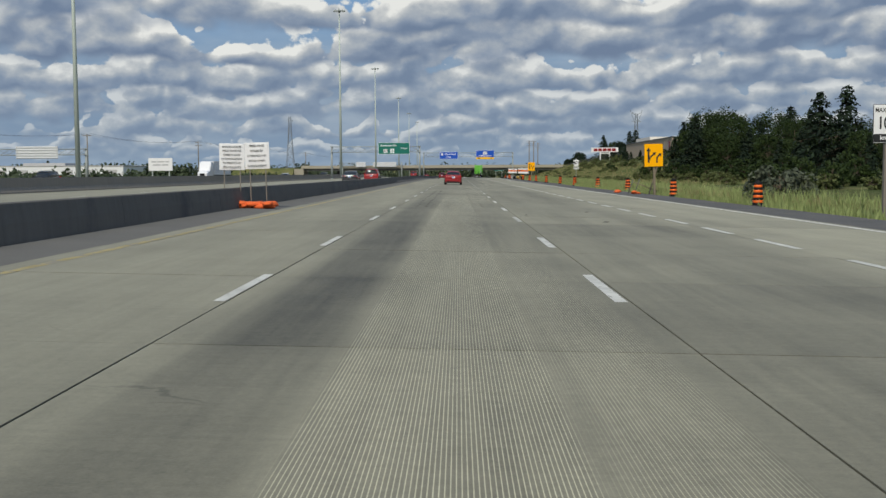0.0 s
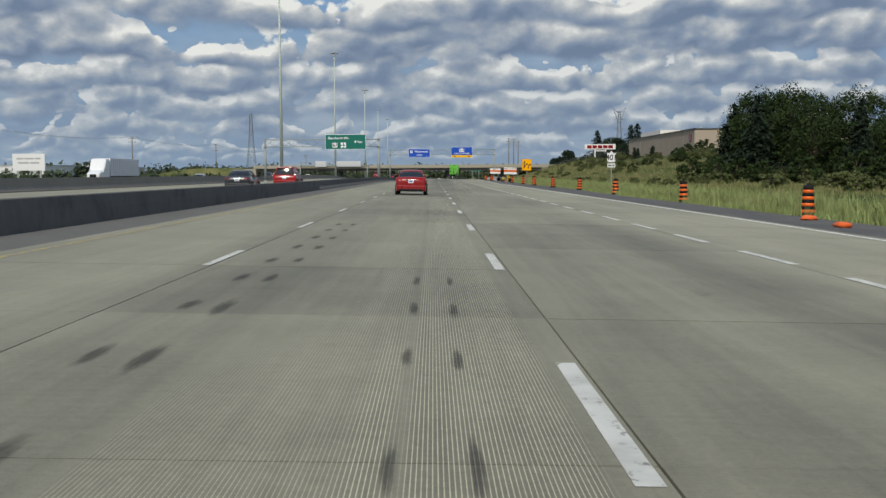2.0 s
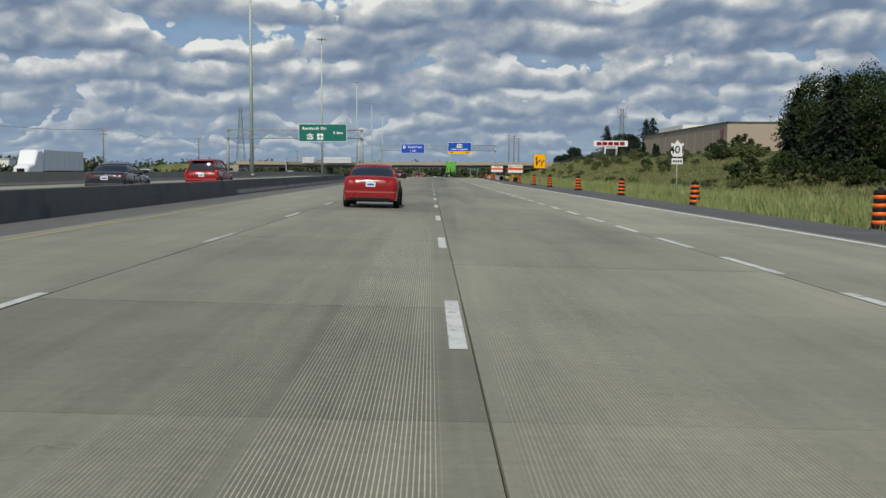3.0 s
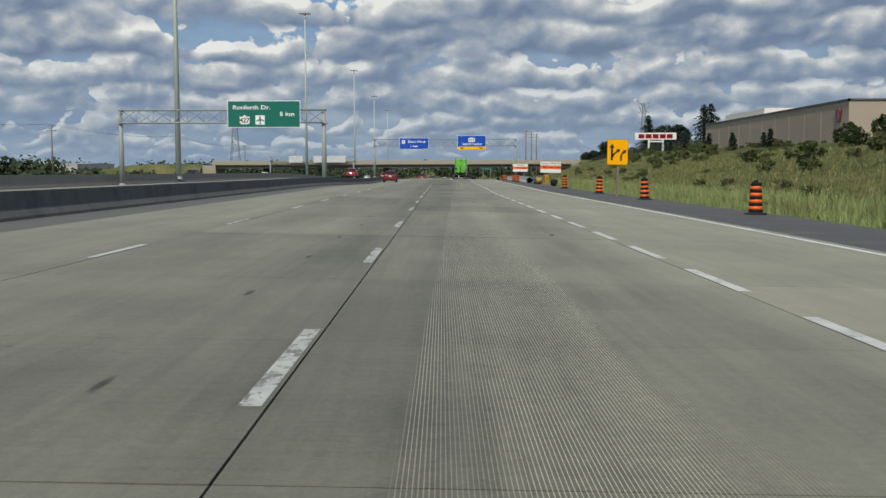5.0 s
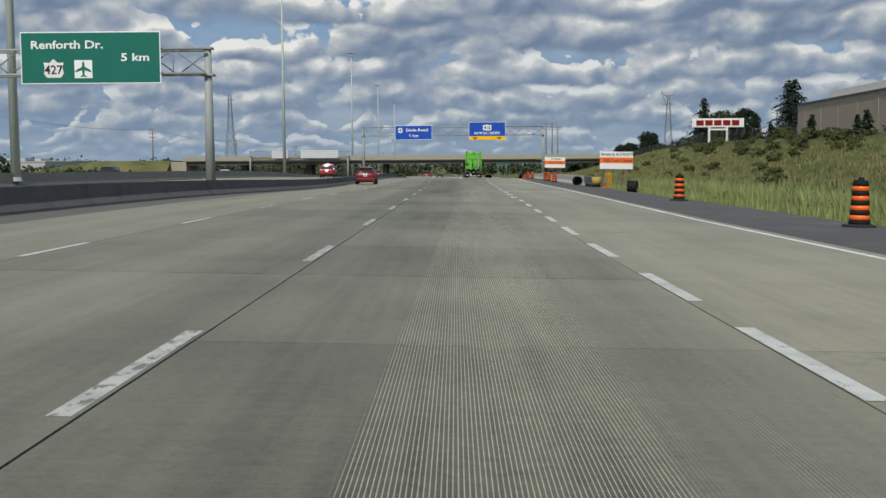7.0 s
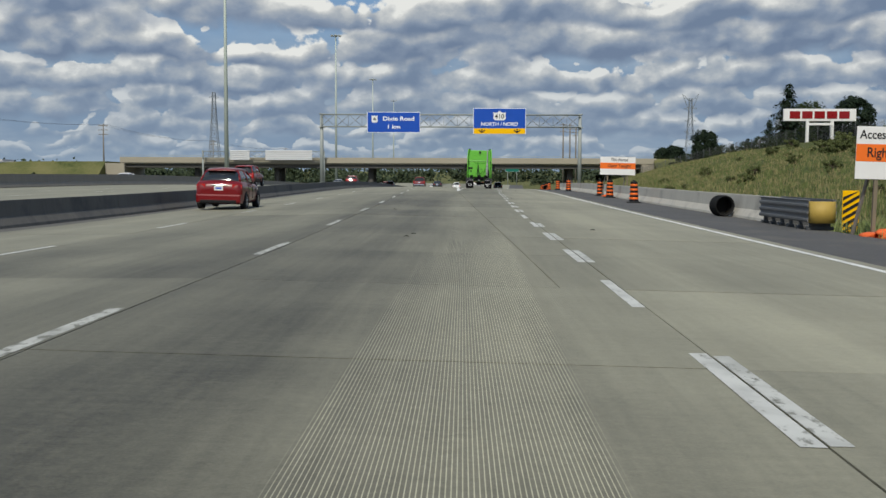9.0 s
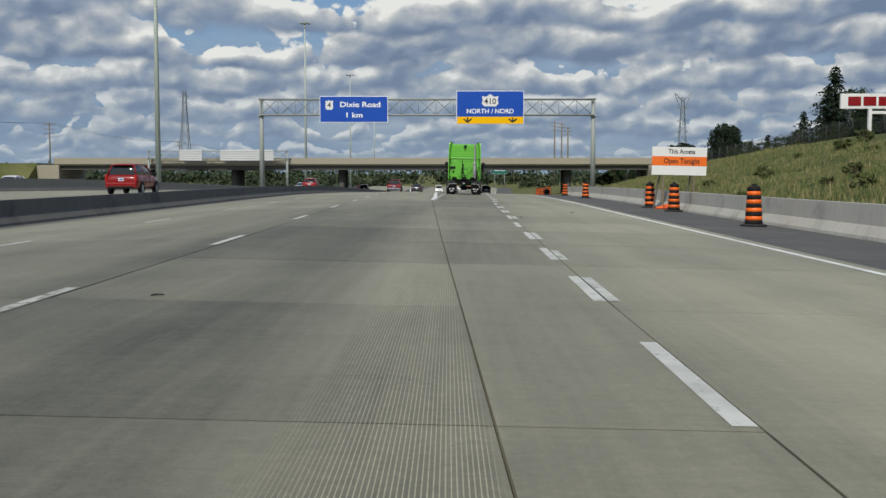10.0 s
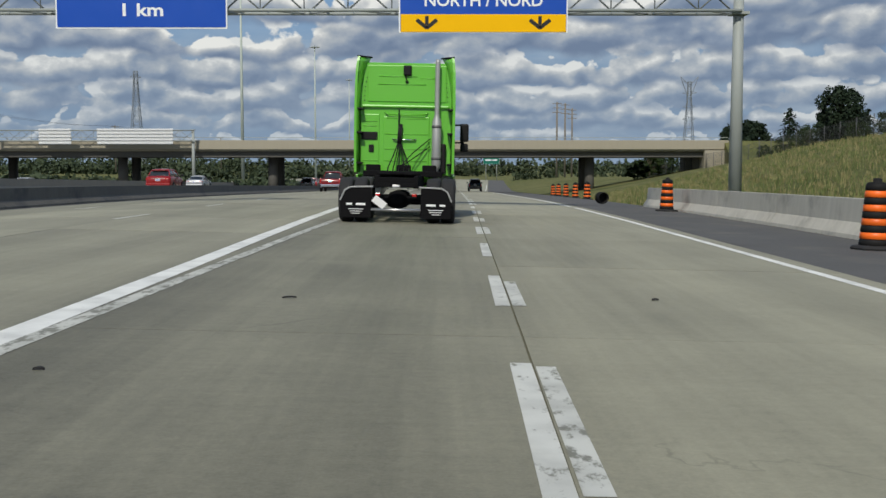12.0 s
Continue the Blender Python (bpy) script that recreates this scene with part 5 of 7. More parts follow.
# ---- buildings far left ----
def warehouse(x, y, w, d, hgt, mat, label, bays):
    ob = base_of("warehouse", label, "building", "far warehouses", at=pose(x, y, 0))
    bm = bmesh.new()
    add_box(bm, (0, 0, hgt / 2), (w, d, hgt), 0.05)
    part("wall", bm, mat, ob)
    bm = bmesh.new()
    add_box(bm, (0, 0, hgt + 0.15), (w + 0.4, d + 0.4, 0.3))
    part("roof_edge", bm, GREY_CLAD, ob)
    for k in range(bays):
        bm = bmesh.new()
        add_box(bm, (-w / 2 + w * (k + 0.5) / bays, -d / 2 - 0.05, 1.7), (w / bays * 0.45, 0.12, 3.0), 0.02)
        part("loading_door", bm, GREY_CLAD, ob)
    bm = bmesh.new()
    add_box(bm, (w * 0.2, 0, hgt + 0.8), (w * 0.14, d * 0.3, 1.3), 0.05)
    part("roof_unit", bm, GREY_CLAD, ob)


warehouse(-190, 420, 120, 40, 4.6, WHITE_CLAD, "low white warehouse behind the far carriageways", 14)
warehouse(-170, 560, 50, 30, 4.5, GREY_CLAD, "pale distant warehouse behind trees", 8)
warehouse(-230, 700, 90, 40, 6.0, GREY_CLAD, "long distant industrial building", 8)


# ---- vegetation ----
def quads(name, centres, normals, sizes, mat, aspect=0.5):
    """Many small leaf quads from arrays."""
    n = len(centres)
    c, nn = np.asarray(centres), np.asarray(normals)
    nn = nn / np.linalg.norm(nn, axis=1)[:, None]
    ref = np.random.normal(size=(n, 3))
    a = np.cross(nn, ref)
    a /= np.linalg.norm(a, axis=1)[:, None] + 1e-9
    b = np.cross(nn, a)
    s = np.asarray(sizes)[:, None]
    v = np.stack([c - a * s, c - b * s * aspect, c + a * s, c + b * s * aspect], 1).reshape(-1, 3)
    f = np.arange(4 * n).reshape(-1, 4)
    me = bpy.data.meshes.new(name)
    me.from_pydata(v.tolist(), [], f.tolist())
    me.materials.append(mat)
    return me


def crown_part(ob, me):
    crown = new("crown", me)
    crown.parent = ob
    return crown


def spruce(name, height, radius, seed, mat=SPRUCE):
    rng = np.random.default_rng(seed)
    np.random.seed(seed)
    ob = base_of(name, "dark green spruce tree with drooping branches", "tree", "roadside trees")
    bm = bmesh.new()
    add_rod(bm, (0, 0, -0.3), (0, 0, height * 0.96), height * 0.022, 0.02, n=8)
    part("trunk", bm, BARK, ob)
    limbs = bmesh.new()
    cs, ns, ss = [], [], []
    rows = int(height * 3.0)
    for k in range(rows):
        t = 0.05 + 0.94 * k / rows
        reach = radius * (1 - t) ** 0.8 * rng.uniform(0.8, 1.12) + 0.12
        for j in range(rng.integers(6, 9)):
            ang = rng.uniform(0, 2 * math.pi)
            rr = reach * rng.uniform(0.65, 1.15)
            way = np.array([math.cos(ang), math.sin(ang), 0])
            if j < 3 and k % 2 == 0:
                add_rod(limbs, (0, 0, t * height), tuple(way * rr * 0.9 + np.array([0, 0, t * height - rr * 0.2])), 0.04, 0.01, n=4, caps=False)
            m = int(5 + rr * 5)
            for i in range(m):
                u = (i + rng.uniform(0.2, 1)) / m
                p = way * rr * u + np.array([0, 0, t * height - rr * 0.34 * u * u + 0.10 * rr * u])
                side = np.array([-way[1], way[0], 0]) * rng.normal(0, 0.20) * rr * (1.05 - u)
                cs.append(p + side + rng.normal(0, 0.05, 3))
                ns.append(np.array([0, 0, 1.0]) + rng.normal(0, 0.45, 3) + way * 0.5)
                ss.append(rng.uniform(0.14, 0.30))
    tagged(part("limb_work", limbs, BARK, ob), kind="stuff")
    crown_part(ob, quads("crown", cs, ns, ss, mat, 0.55))
    return ob


def broadleaf(name, height, radius, seed, mat=LEAF, leaf=0.17, low=0.22, label="dense dark green broadleaf tree", clumps=110):
    rng = np.random.default_rng(seed)
    np.random.seed(seed)
    ob = base_of(name, label, "tree", "roadside trees")
    bm = bmesh.new()
    add_rod(bm, (0, 0, -0.3), (0.1, 0, height * 0.45), height * 0.028, height * 0.016, n=9)
    add_rod(bm, (0.1, 0, height * 0.45), (0, 0.1, height * 0.8), height * 0.016, 0.03, n=7)
    part("trunk", bm, BARK, ob)
    limbs = bmesh.new()
    cs, ns, ss = [], [], []
    for k in range(clumps):
        d = rng.normal(size=3)
        d /= np.linalg.norm(d)
        shell = rng.uniform(0.55, 1.0) ** 0.6
        mid = np.array([0, 0, height * (low + (1 - low) / 2)])
        wob = 1 + 0.22 * noise.noise(Vector(d * 1.7) + Vector((seed, 0, 0)))
        c = mid + d * np.array([radius, radius, height * (1 - low) / 2]) * shell * wob
        if k % 4 == 0:
            add_rod(limbs, (0, 0, height * rng.uniform(0.25, 0.6)), tuple(c), 0.06, 0.015, n=4, caps=False)
        size = rng.uniform(0.45, 0.95) * radius * 0.30
        m = int(46)
        off = rng.normal(size=(m, 3))
        off /= np.linalg.norm(off, axis=1)[:, None]
        off *= rng.uniform(0.35, 1.0, (m, 1)) ** 0.5 * size * np.array([1.15, 1.15, 0.85])
        cs.append(c + off)
        ns.append(off / size + np.array([0, 0, 0.5]) + rng.normal(0, 0.5, (m, 3)))
        ss.append(rng.uniform(0.6, 1.3, m) * leaf)
    tagged(part("limb_work", limbs, BARK, ob), kind="stuff")
    crown_part(ob, quads("crown", np.concatenate(cs), np.concatenate(ns), np.concatenate(ss), mat, 0.62))
    return ob


def plant(ob, spots):
    """Set the first tree and copies of it; spots: x, y, scale, turn."""
    for k, (x, y, s, turn) in enumerate(spots):
        s *= 0.94 if x > 33 and y < 145 else 1.0
        m = pose(x, y, land_z(x, y) - 0.1, 0, 0, turn)
        if k == 0:
            ob.matrix_world = m
            ob.scale = (s, s, s)
        else:
            c = copy_thing(ob, m)
            c.scale = (s, s, s)


plant(spruce("spruce_tree", 10.5, 3.2, 11), [(37.5, 184, 0.84, 0), (35.5, 168, 0.80, 70), (39.5, 150, 0.69, 200), (43, 135, 0.9, 20), (42.0, 104, 0.57, 300), (43, 92, 0.52, 40), (38.0, 72, 0.42, 90), (44, 160, 0.80, 140), (41.5, 134, 0.66, 10)])
plant(spruce("spruce_tree", 8.0, 2.7, 12), [(34.5, 177, 0.84, 0), (36.0, 140, 0.76, 90), (37.0, 100, 0.63, 180), (58.4, 440, 0.80, 80), (61.8, 441, 0.95, 110), (65.0, 438, 0.85, 10), (62.5, 401, 1.1, 60), (36.5, 126, 0.67, 30), (39, 84, 0.55, 60)])
plant(spruce("tall_spruce", 10.2, 4.6, 17), [(38.4, 118, 1.06, 120), (39.8, 114, 1.10, 20), (37.0, 173, 0.95, 70), (46.0, 152, 1.0, 200), (52.0, 331, 0.88, 40), (55.0, 337, 0.94, 140), (50.2, 377, 0.98, 10), (52.0, 384, 0.85, 75), (51.2, 440, 0.74, 100), (56.5, 396, 0.80, 200), (53.6, 398, 0.66, 20)])
plant(spruce("small_spruce", 3.0, 1.1, 13), [(43.5, 262, 0.9, 0), (44.5, 268, 0.75, 50), (42.5, 276, 0.95, 100), (45.0, 285, 0.8, 150), (43.0, 293, 0.65, 200), (45.5, 301, 1.0, 250), (45, 316, 0.8, 130), (44.5, 326, 0.7, 10)])
plant(broadleaf("broadleaf_tree", 11.5, 4.8, 21, clumps=170), [(42.5, 190, 0.86, 0), (44.5, 183, 0.90, 80), (43, 172, 0.80, 160), (44.5, 146, 0.71, 240), (43, 126, 0.66, 320), (46, 110, 0.59, 10), (46, 96, 0.52, 200), (51, 178, 0.88, 50), (50, 156, 0.76, 90), (48, 130, 0.67, 200)])
plant(broadleaf("broadleaf_tree", 9.0, 3.6, 22, clumps=130), [(40.0, 178, 0.8, 0), (38.5, 184, 0.80, 60), (39.0, 160, 0.71, 120), (40.0, 142, 0.67, 200), (55.2, 443, 0.6, 290), (56.0, 386, 0.9, 30), (39.5, 108, 0.60, 140), (41, 80, 0.50, 20), (36, 88, 0.46, 270)])
plant(broadleaf("pine_tree", 10.0, 3.9, 15, SPRUCE, 0.25, 0.03, "broad dark green conifer behind the fence", 260), [(44.6, 441, 0.55, 30), (47.2, 443, 0.60, 60), (45.2, 407, 0.58, 120), (47.5, 413, 0.42, 250), (53.0, 372, 0.55, 90), (54.2, 362, 0.62, 10)])
plant(broadleaf("understorey_tree", 6.5, 3.4, 28, LEAF, 0.16, 0.02, "dense dark green young tree in the thicket", 110), [(38.5 + 0.07 * (190 - y) + d, y, s, 41 * y) for y, d, s in ((187, 1.5, 1.0), (181, 0.5, 0.95), (174, 3, 1.05), (166, 1, 0.9), (158, 2.5, 0.95), (150, 0.5, 0.85), (143, 2.0, 0.9), (136, 0.0, 0.8), (129, 2.5, 0.85), (122, 0.5, 0.75), (115, 2.5, 0.75), (108, 0, 0.65), (101, 2, 0.7), (95, 0, 0.6), (89, 2, 0.6))] + [(43.0 + 0.5 * k, 424 - 5.5 * k, 0.28 + 0.05 * (k % 3), 67 * k) for k in range(12)])
plant(broadleaf("bush", 2.6, 1.7, 23, LEAF, 0.13, 0.05, "rounded green bush on the grass bank", 46), [(30.5, 178, 0.9, 0), (31, 160, 0.9, 30), (31.5, 142, 0.9, 60), (32, 125, 0.95, 90), (33, 134, 1.0, 20), (33, 108, 1.0, 250), (31, 168, 1.0, 170), (34, 116, 1.1, 0), (32, 90, 0.9, 100), (34, 98, 1.1, 10), (31, 152, 0.8, 80), (28.5, 205, 0.45, 120), (33, 216, 0.5, 150), (36, 206, 0.65, 180), (40, 225, 0.7, 210), (26, 96, 0.9, 240), (27, 82, 0.8, 280), (36, 455, 1.2, 10), (39, 462, 1.4, 80), (33, 448, 0.9, 40), (45, 240, 0.8, 0), (46, 232, 1.0, 60), (31, 228, 0.5, 100)])
plant(broadleaf("grey_shrub", 2.4, 1.75, 24, LEAF_GREY, 0.12, 0.02, "grey-green shrub leaning over the shoulder edge", 60), [(13.9, 52.0, 0.9, 0), (15.0, 54.5, 0.6, 60)])


def bank_shrubs():
    """Low dark weeds and saplings scattered over the grass bank."""
    rng = random.Random(44)
    spots = []
    for k in range(190):
        y = rng.uniform(150, 340)
        up = rng.uniform(0.0, 1.0) ** 0.6
        spots.append((edge_r(y) + 3 + 30 * up, y, rng.uniform(0.3, 0.6 + 0.9 * up), rng.uniform(0, 360)))
    for k in range(60):
        y = rng.uniform(62, 165)
        spots.append((rng.uniform(25, 36), y, rng.uniform(0.5, 1.2), rng.uniform(0, 360)))
    plant(broadleaf("weed_shrub", 1.3, 0.8, 27, WEED, 0.09, 0.02, "low dark green weed shrub on the grass bank", 26), spots)


bank_shrubs()


def far_woods():
    """Distant hedges and tree rows, one mesh of leaf clumps."""
    rng = np.random.default_rng(5)
    np.random.seed(5)
    cs, ns, ss = [], [], []
    rows = [(-78, 120, -66, 430, 2.6, 90), (-110, 430, -70, 640, 3.0, 60), (-160, 700, -20, 720, 5.0, 200), (-190, 425, -114, 436, 5.2, 150), (-112, 470, -60, 476, 3.4, 120), (-300, 820, 200, 860, 8.0, 260), (-320, 500, -210, 300, 7.0, 60), (-700, 1500, 700, 1550, 14.0, 220), (30, 700, 120, 640, 5.0, 50), (90, 480, 200, 620, 7.0, 50), (-145, 140, -95, 235, 3.0, 40), (-62, 480, -20, 485, 2.8, 150), (-120, 250, -70, 262, 3.2, 40)]
    for x0, y0, x1, y1, hgt, n in rows:
        for k in range(n):
            t = rng.uniform()
            tall = hgt * rng.uniform(0.5, 1.15)
            cx, cy = x0 + (x1 - x0) * t + rng.normal(0, 1.5), y0 + (y1 - y0) * t + rng.normal(0, 2)
            c0 = np.array([cx, cy, land_z(cx, cy) + 0.5])
            m = 44
            off = rng.normal(size=(m, 3)) * np.array([tall * 0.34, tall * 0.34, tall * 0.23])
            off[:, 2] = np.abs(off[:, 2] + tall * 0.5)
            cs.append(c0 + off + np.array([0, 0, -0.8]))
            ns.append(rng.normal(size=(m, 3)) + np.array([0, -0.4, 0.6]))
            ss.append(rng.uniform(0.6, 1.3, m) * (0.20 + 0.115 * tall))
    me = quads("far_woods", np.concatenate(cs), np.concatenate(ns), np.concatenate(ss), FAR_LEAF_HAZED, 0.7)
    tagged(new("far_woods", me), "distant rows of trees and hedges", "trees", kind="stuff")


far_woods()


def blades(name, n, pick, tall, mat, label, seed, width=0.012):
    """Grass: narrow bent blades, three points and a tip, thrown over a strip."""
    rng = np.random.default_rng(seed)
    verts, faces = [], []
    for _ in range(n):
        x, y = pick(rng)
        z = land_z(x, y) - 0.03
        hh = tall * rng.uniform(0.45, 1.2)
        for b in range(4):
            ang = rng.uniform(0, math.pi)
            dx, dy = math.cos(ang), math.sin(ang)
            ox, oy = x + rng.normal(0, 0.10), y + rng.normal(0, 0.10)
            lx, ly = rng.normal(0, 0.22) * hh, rng.normal(0, 0.22) * hh
            w = width * rng.uniform(0.7, 1.5)
            h1 = hh * rng.uniform(0.75, 1.15)
            i = len(verts)
            verts += [(ox - dx * w, oy - dy * w, z), (ox + dx * w, oy + dy * w, z), (ox + lx * 0.45 + dx * w * 0.8, oy + ly * 0.45 + dy * w * 0.8, z + h1 * 0.62), (ox + lx * 0.45 - dx * w * 0.8, oy + ly * 0.45 - dy * w * 0.8, z + h1 * 0.62), (ox + lx, oy + ly, z + h1)]
            faces += [(i, i + 1, i + 2, i + 3), (i + 3, i + 2, i + 4)]
    tagged(new(name, from_arrays(name, verts, faces, mat)), label, "grass", kind="stuff")


def verge(rng):
    y = rng.uniform(18, 258)
    return edge_r(y) + 0.25 + abs(rng.normal(0, 2.6)), y


def reeds(rng):
    y = 40 + 205 * rng.uniform() ** 0.9
    return edge_r(y) + 0.9 + abs(rng.normal(0, 1.5)) + 0.8 * noise.noise(Vector((y * 0.15, 1, 0))), y


def bank(rng):
    y = rng.uniform(110, 400)
    lo = 1.2 if y < 260 else 1.2
    return edge_r(y) + lo + 24 * rng.uniform() ** 1.3, y


blades("verge_grass", 22000, verge, 0.42, BLADE_VERGE, "tall green grass along the shoulder edge", 31)
blades("verge_reeds", 9000, reeds, 0.95, BLADE_VERGE, "tall reed-like grass behind the shoulder", 32, 0.016)
blades("dry_grass", 9000, reeds, 0.75, BLADE_DRY, "dry seeded grass stalks", 33, 0.010)
blades("bank_grass", 15000, bank, 0.40, BLADE_DRY, "dry wild grass on the bank", 34, 0.016)
blades("bank_weeds", 24000, bank, 0.34, BLADE_GREEN, "green weeds on the bank", 35, 0.018)
blades("kerb_weeds", 500, lambda r: (lambda y: (edge_r(y) - 0.12 - abs(r.normal(0, 0.12)), y))(r.uniform(262, 346)), 0.16, BLADE_DRY, "small weeds at the foot of the barrier", 36)


def loose_gravel():
    """Small stones along the barrier foot and the shoulder edge."""
    rng = np.random.default_rng(61)
    verts, faces = [], []
    for k in range(2600):
        y = rng.uniform(30, 350)
        off = abs(rng.normal(0, 0.22 if y > 258 else 0.4))
        x = edge_r(y) - 0.03 - off
        z = road_z(x, y) - 0.012
        r = rng.uniform(0.008, 0.03)
        q = [(r, 0, 0), (0, r * 0.8, 0), (-r, 0, 0), (0, -r * 0.8, 0), (0.2 * r, 0.1 * r, r * 0.7)]
        i = len(verts)
        verts += [(x + a, y + b, z + c) for a, b, c in q]
        faces += [(i, i + 1, i + 4), (i + 1, i + 2, i + 4), (i + 2, i + 3, i + 4), (i + 3, i, i + 4)]
    tagged(new("loose_gravel", from_arrays("loose_gravel", verts, faces, GRAVEL)), "loose gravel and grit along the shoulder edge", "gravel", kind="stuff")


loose_gravel()


# ---- marks and scraps on the pavement ----
def tyre_mark(x, y, a, b):
    """One thin rubbed patch, drawn out along the road and narrowing to its ends."""
    bm = bmesh.new()
    pts = [(x - a, y - b), (x + a, y - b), (x + a, y + b), (x - a, y + b)]
    bm.faces.new([bm.verts.new((p, q, road_z(p, q) + 0.0032)) for p, q in pts])
    solid("tyre_mark", bm, TYRE_MARK, "dark hopping tyre mark on the concrete", "tyre mark", "hopping tyre marks")


def tyre_marks():
    rng = random.Random(8)
    for k in range(15):
        y = 39.4 + 2.56 * k
        for x in (-3.22, -2.87, -1.17, -0.80):
            if rng.random() < 0.06 or (x > -2 and k > 9):
                continue
            w, l = (0.095 if x < -2 else 0.05) * rng.uniform(0.85, 1.15), 1.2 * rng.uniform(0.8, 1.15)
            tyre_mark(x + rng.uniform(-0.02, 0.02), y + rng.uniform(-0.1, 0.1), w, l / 2)
    for k in range(6):
        tyre_mark(-1.0 + rng.uniform(-0.08, 0.08), 132.0 + 4.6 * k, 0.05, 0.35)


tyre_marks()


def scrap(x, y, length, turn):
    ob = base_of("rubber_scrap", "curled black scrap of tyre rubber on the road", "debris", "rubber scraps", at=pose(x, y, road_z(x, y), 0, 0, turn))
    bm = bmesh.new()
    n = 7
    rings = []
    for k in range(n):
        t = k / (n - 1)
        px, py, pz = (t - 0.5) * length, 0.12 * length * math.sin(3 * t), 0.002 + 0.006 * math.sin(math.pi * t)
        w = 0.016 * math.sin(math.pi * (0.12 + 0.76 * t))
        rings.append([(px, py - w, pz), (px, py + w, pz), (px, py + w, pz + 0.012), (px, py - w, pz + 0.012)])
    add_loft(bm, rings, smooth=False)
    part("strip", bm, RUBBER, ob)


for x, y, l, a in ((2.2, 28.6, 0.35, -20), (2.6, 36.0, 0.28, -35), (0.35, 32.5, 0.16, 10), (1.9, 56.5, 0.2, 5), (-2.1, 44.0, 0.12, 40), (3.2, 147.5, 0.2, 10), (-1.2, 165.5, 0.15, 20), (6.0, 248.0, 0.3, -10), (1.9, 244.6, 0.2, 0), (1.8, 243.6, 0.22, 5), (0.6, 258.9, 0.3, 30), (4.1, 312.4, 0.3, 15), (3.2, 309.0, 0.15, 0), (7.8, 286.6, 0.2, -40), (5.6, 281.3, 0.18, 0), (7.4, 312.8, 0.16, 10)):
    scrap(x, y, 0.42 * l, a)


# ---- vehicles ----
def wheel(name, parent, x, y, r, w, out, rim_mat=ALU, dual=False, spokes=5):
    """Tyre with rounded shoulders and a spoked rim; out: +1 or -1, the side the rim shows."""
    def ring_at(rr, xx, n=26):
        return [(xx, y + rr * math.cos(2 * math.pi * k / n), r + rr * math.sin(2 * math.pi * k / n)) for k in range(n)]
    bm = bmesh.new()
    prof = [(r * 0.62, -0.5), (r * 0.90, -0.52), (r * 0.985, -0.42), (r, -0.25), (r, 0.25), (r * 0.985, 0.42), (r * 0.90, 0.52), (r * 0.62, 0.5)]
    rings = [ring_at(rr, x + f * w) for rr, f in prof]
    add_loft(bm, rings + [rings[0]], caps=False)
    tyre = part(name, bm, RUBBER, parent)
    bm = bmesh.new()
    rings = [ring_at(rr, x + out * f * w) for rr, f in ((r * 0.64, 0.44), (r * 0.60, 0.46), (r * 0.56, 0.30), (r * 0.20, 0.26), (r * 0.17, 0.38), (0.01, 0.39))]
    add_loft(bm, rings, caps=False)
    rim = part("rim", bm, rim_mat, tyre)
    bm = bmesh.new()
    for k in range(spokes):
        a = 2 * math.pi * k / spokes
        turn = Matrix.Rotation(a, 3, "X")
        add_box(bm, Vector((x + out * 0.36 * w, y, r)) + turn @ Vector((0, 0, r * 0.37)), (0.035, r * 0.16, r * 0.46), 0.006, turn=turn)
    part("spokes", bm, rim_mat, tyre)
    return tyre


def body_ring(y, lo, hi, w, crown=0.02, tuck=0.90, top=0.86):
    left = [(-w * tuck, lo), (-w * 0.985, lo + 0.10), (-w, lo + (hi - lo) * 0.45), (-w * 0.985, lo + (hi - lo) * 0.72), (-w * 0.95, hi - 0.05), (-w * top, hi), (-w * 0.45, hi + crown)]
    pts = left + [(0, hi + crown * 1.25)] + [(-a, b) for a, b in reversed(left)] + [(0, lo - 0.01)]
    return [(a, y, b) for a, b in pts]


def cabin_ring(y, lo, hi, wlo, whi):
    left = [(-wlo, lo), (-(wlo * 0.55 + whi * 0.45), lo + (hi - lo) * 0.5), (-whi, hi - 0.05), (-whi * 0.9, hi - 0.005), (-whi * 0.45, hi + 0.02)]
    pts = left + [(0, hi + 0.028)] + [(-a, b) for a, b in reversed(left)]
    return [(a, y, b) for a, b in pts]


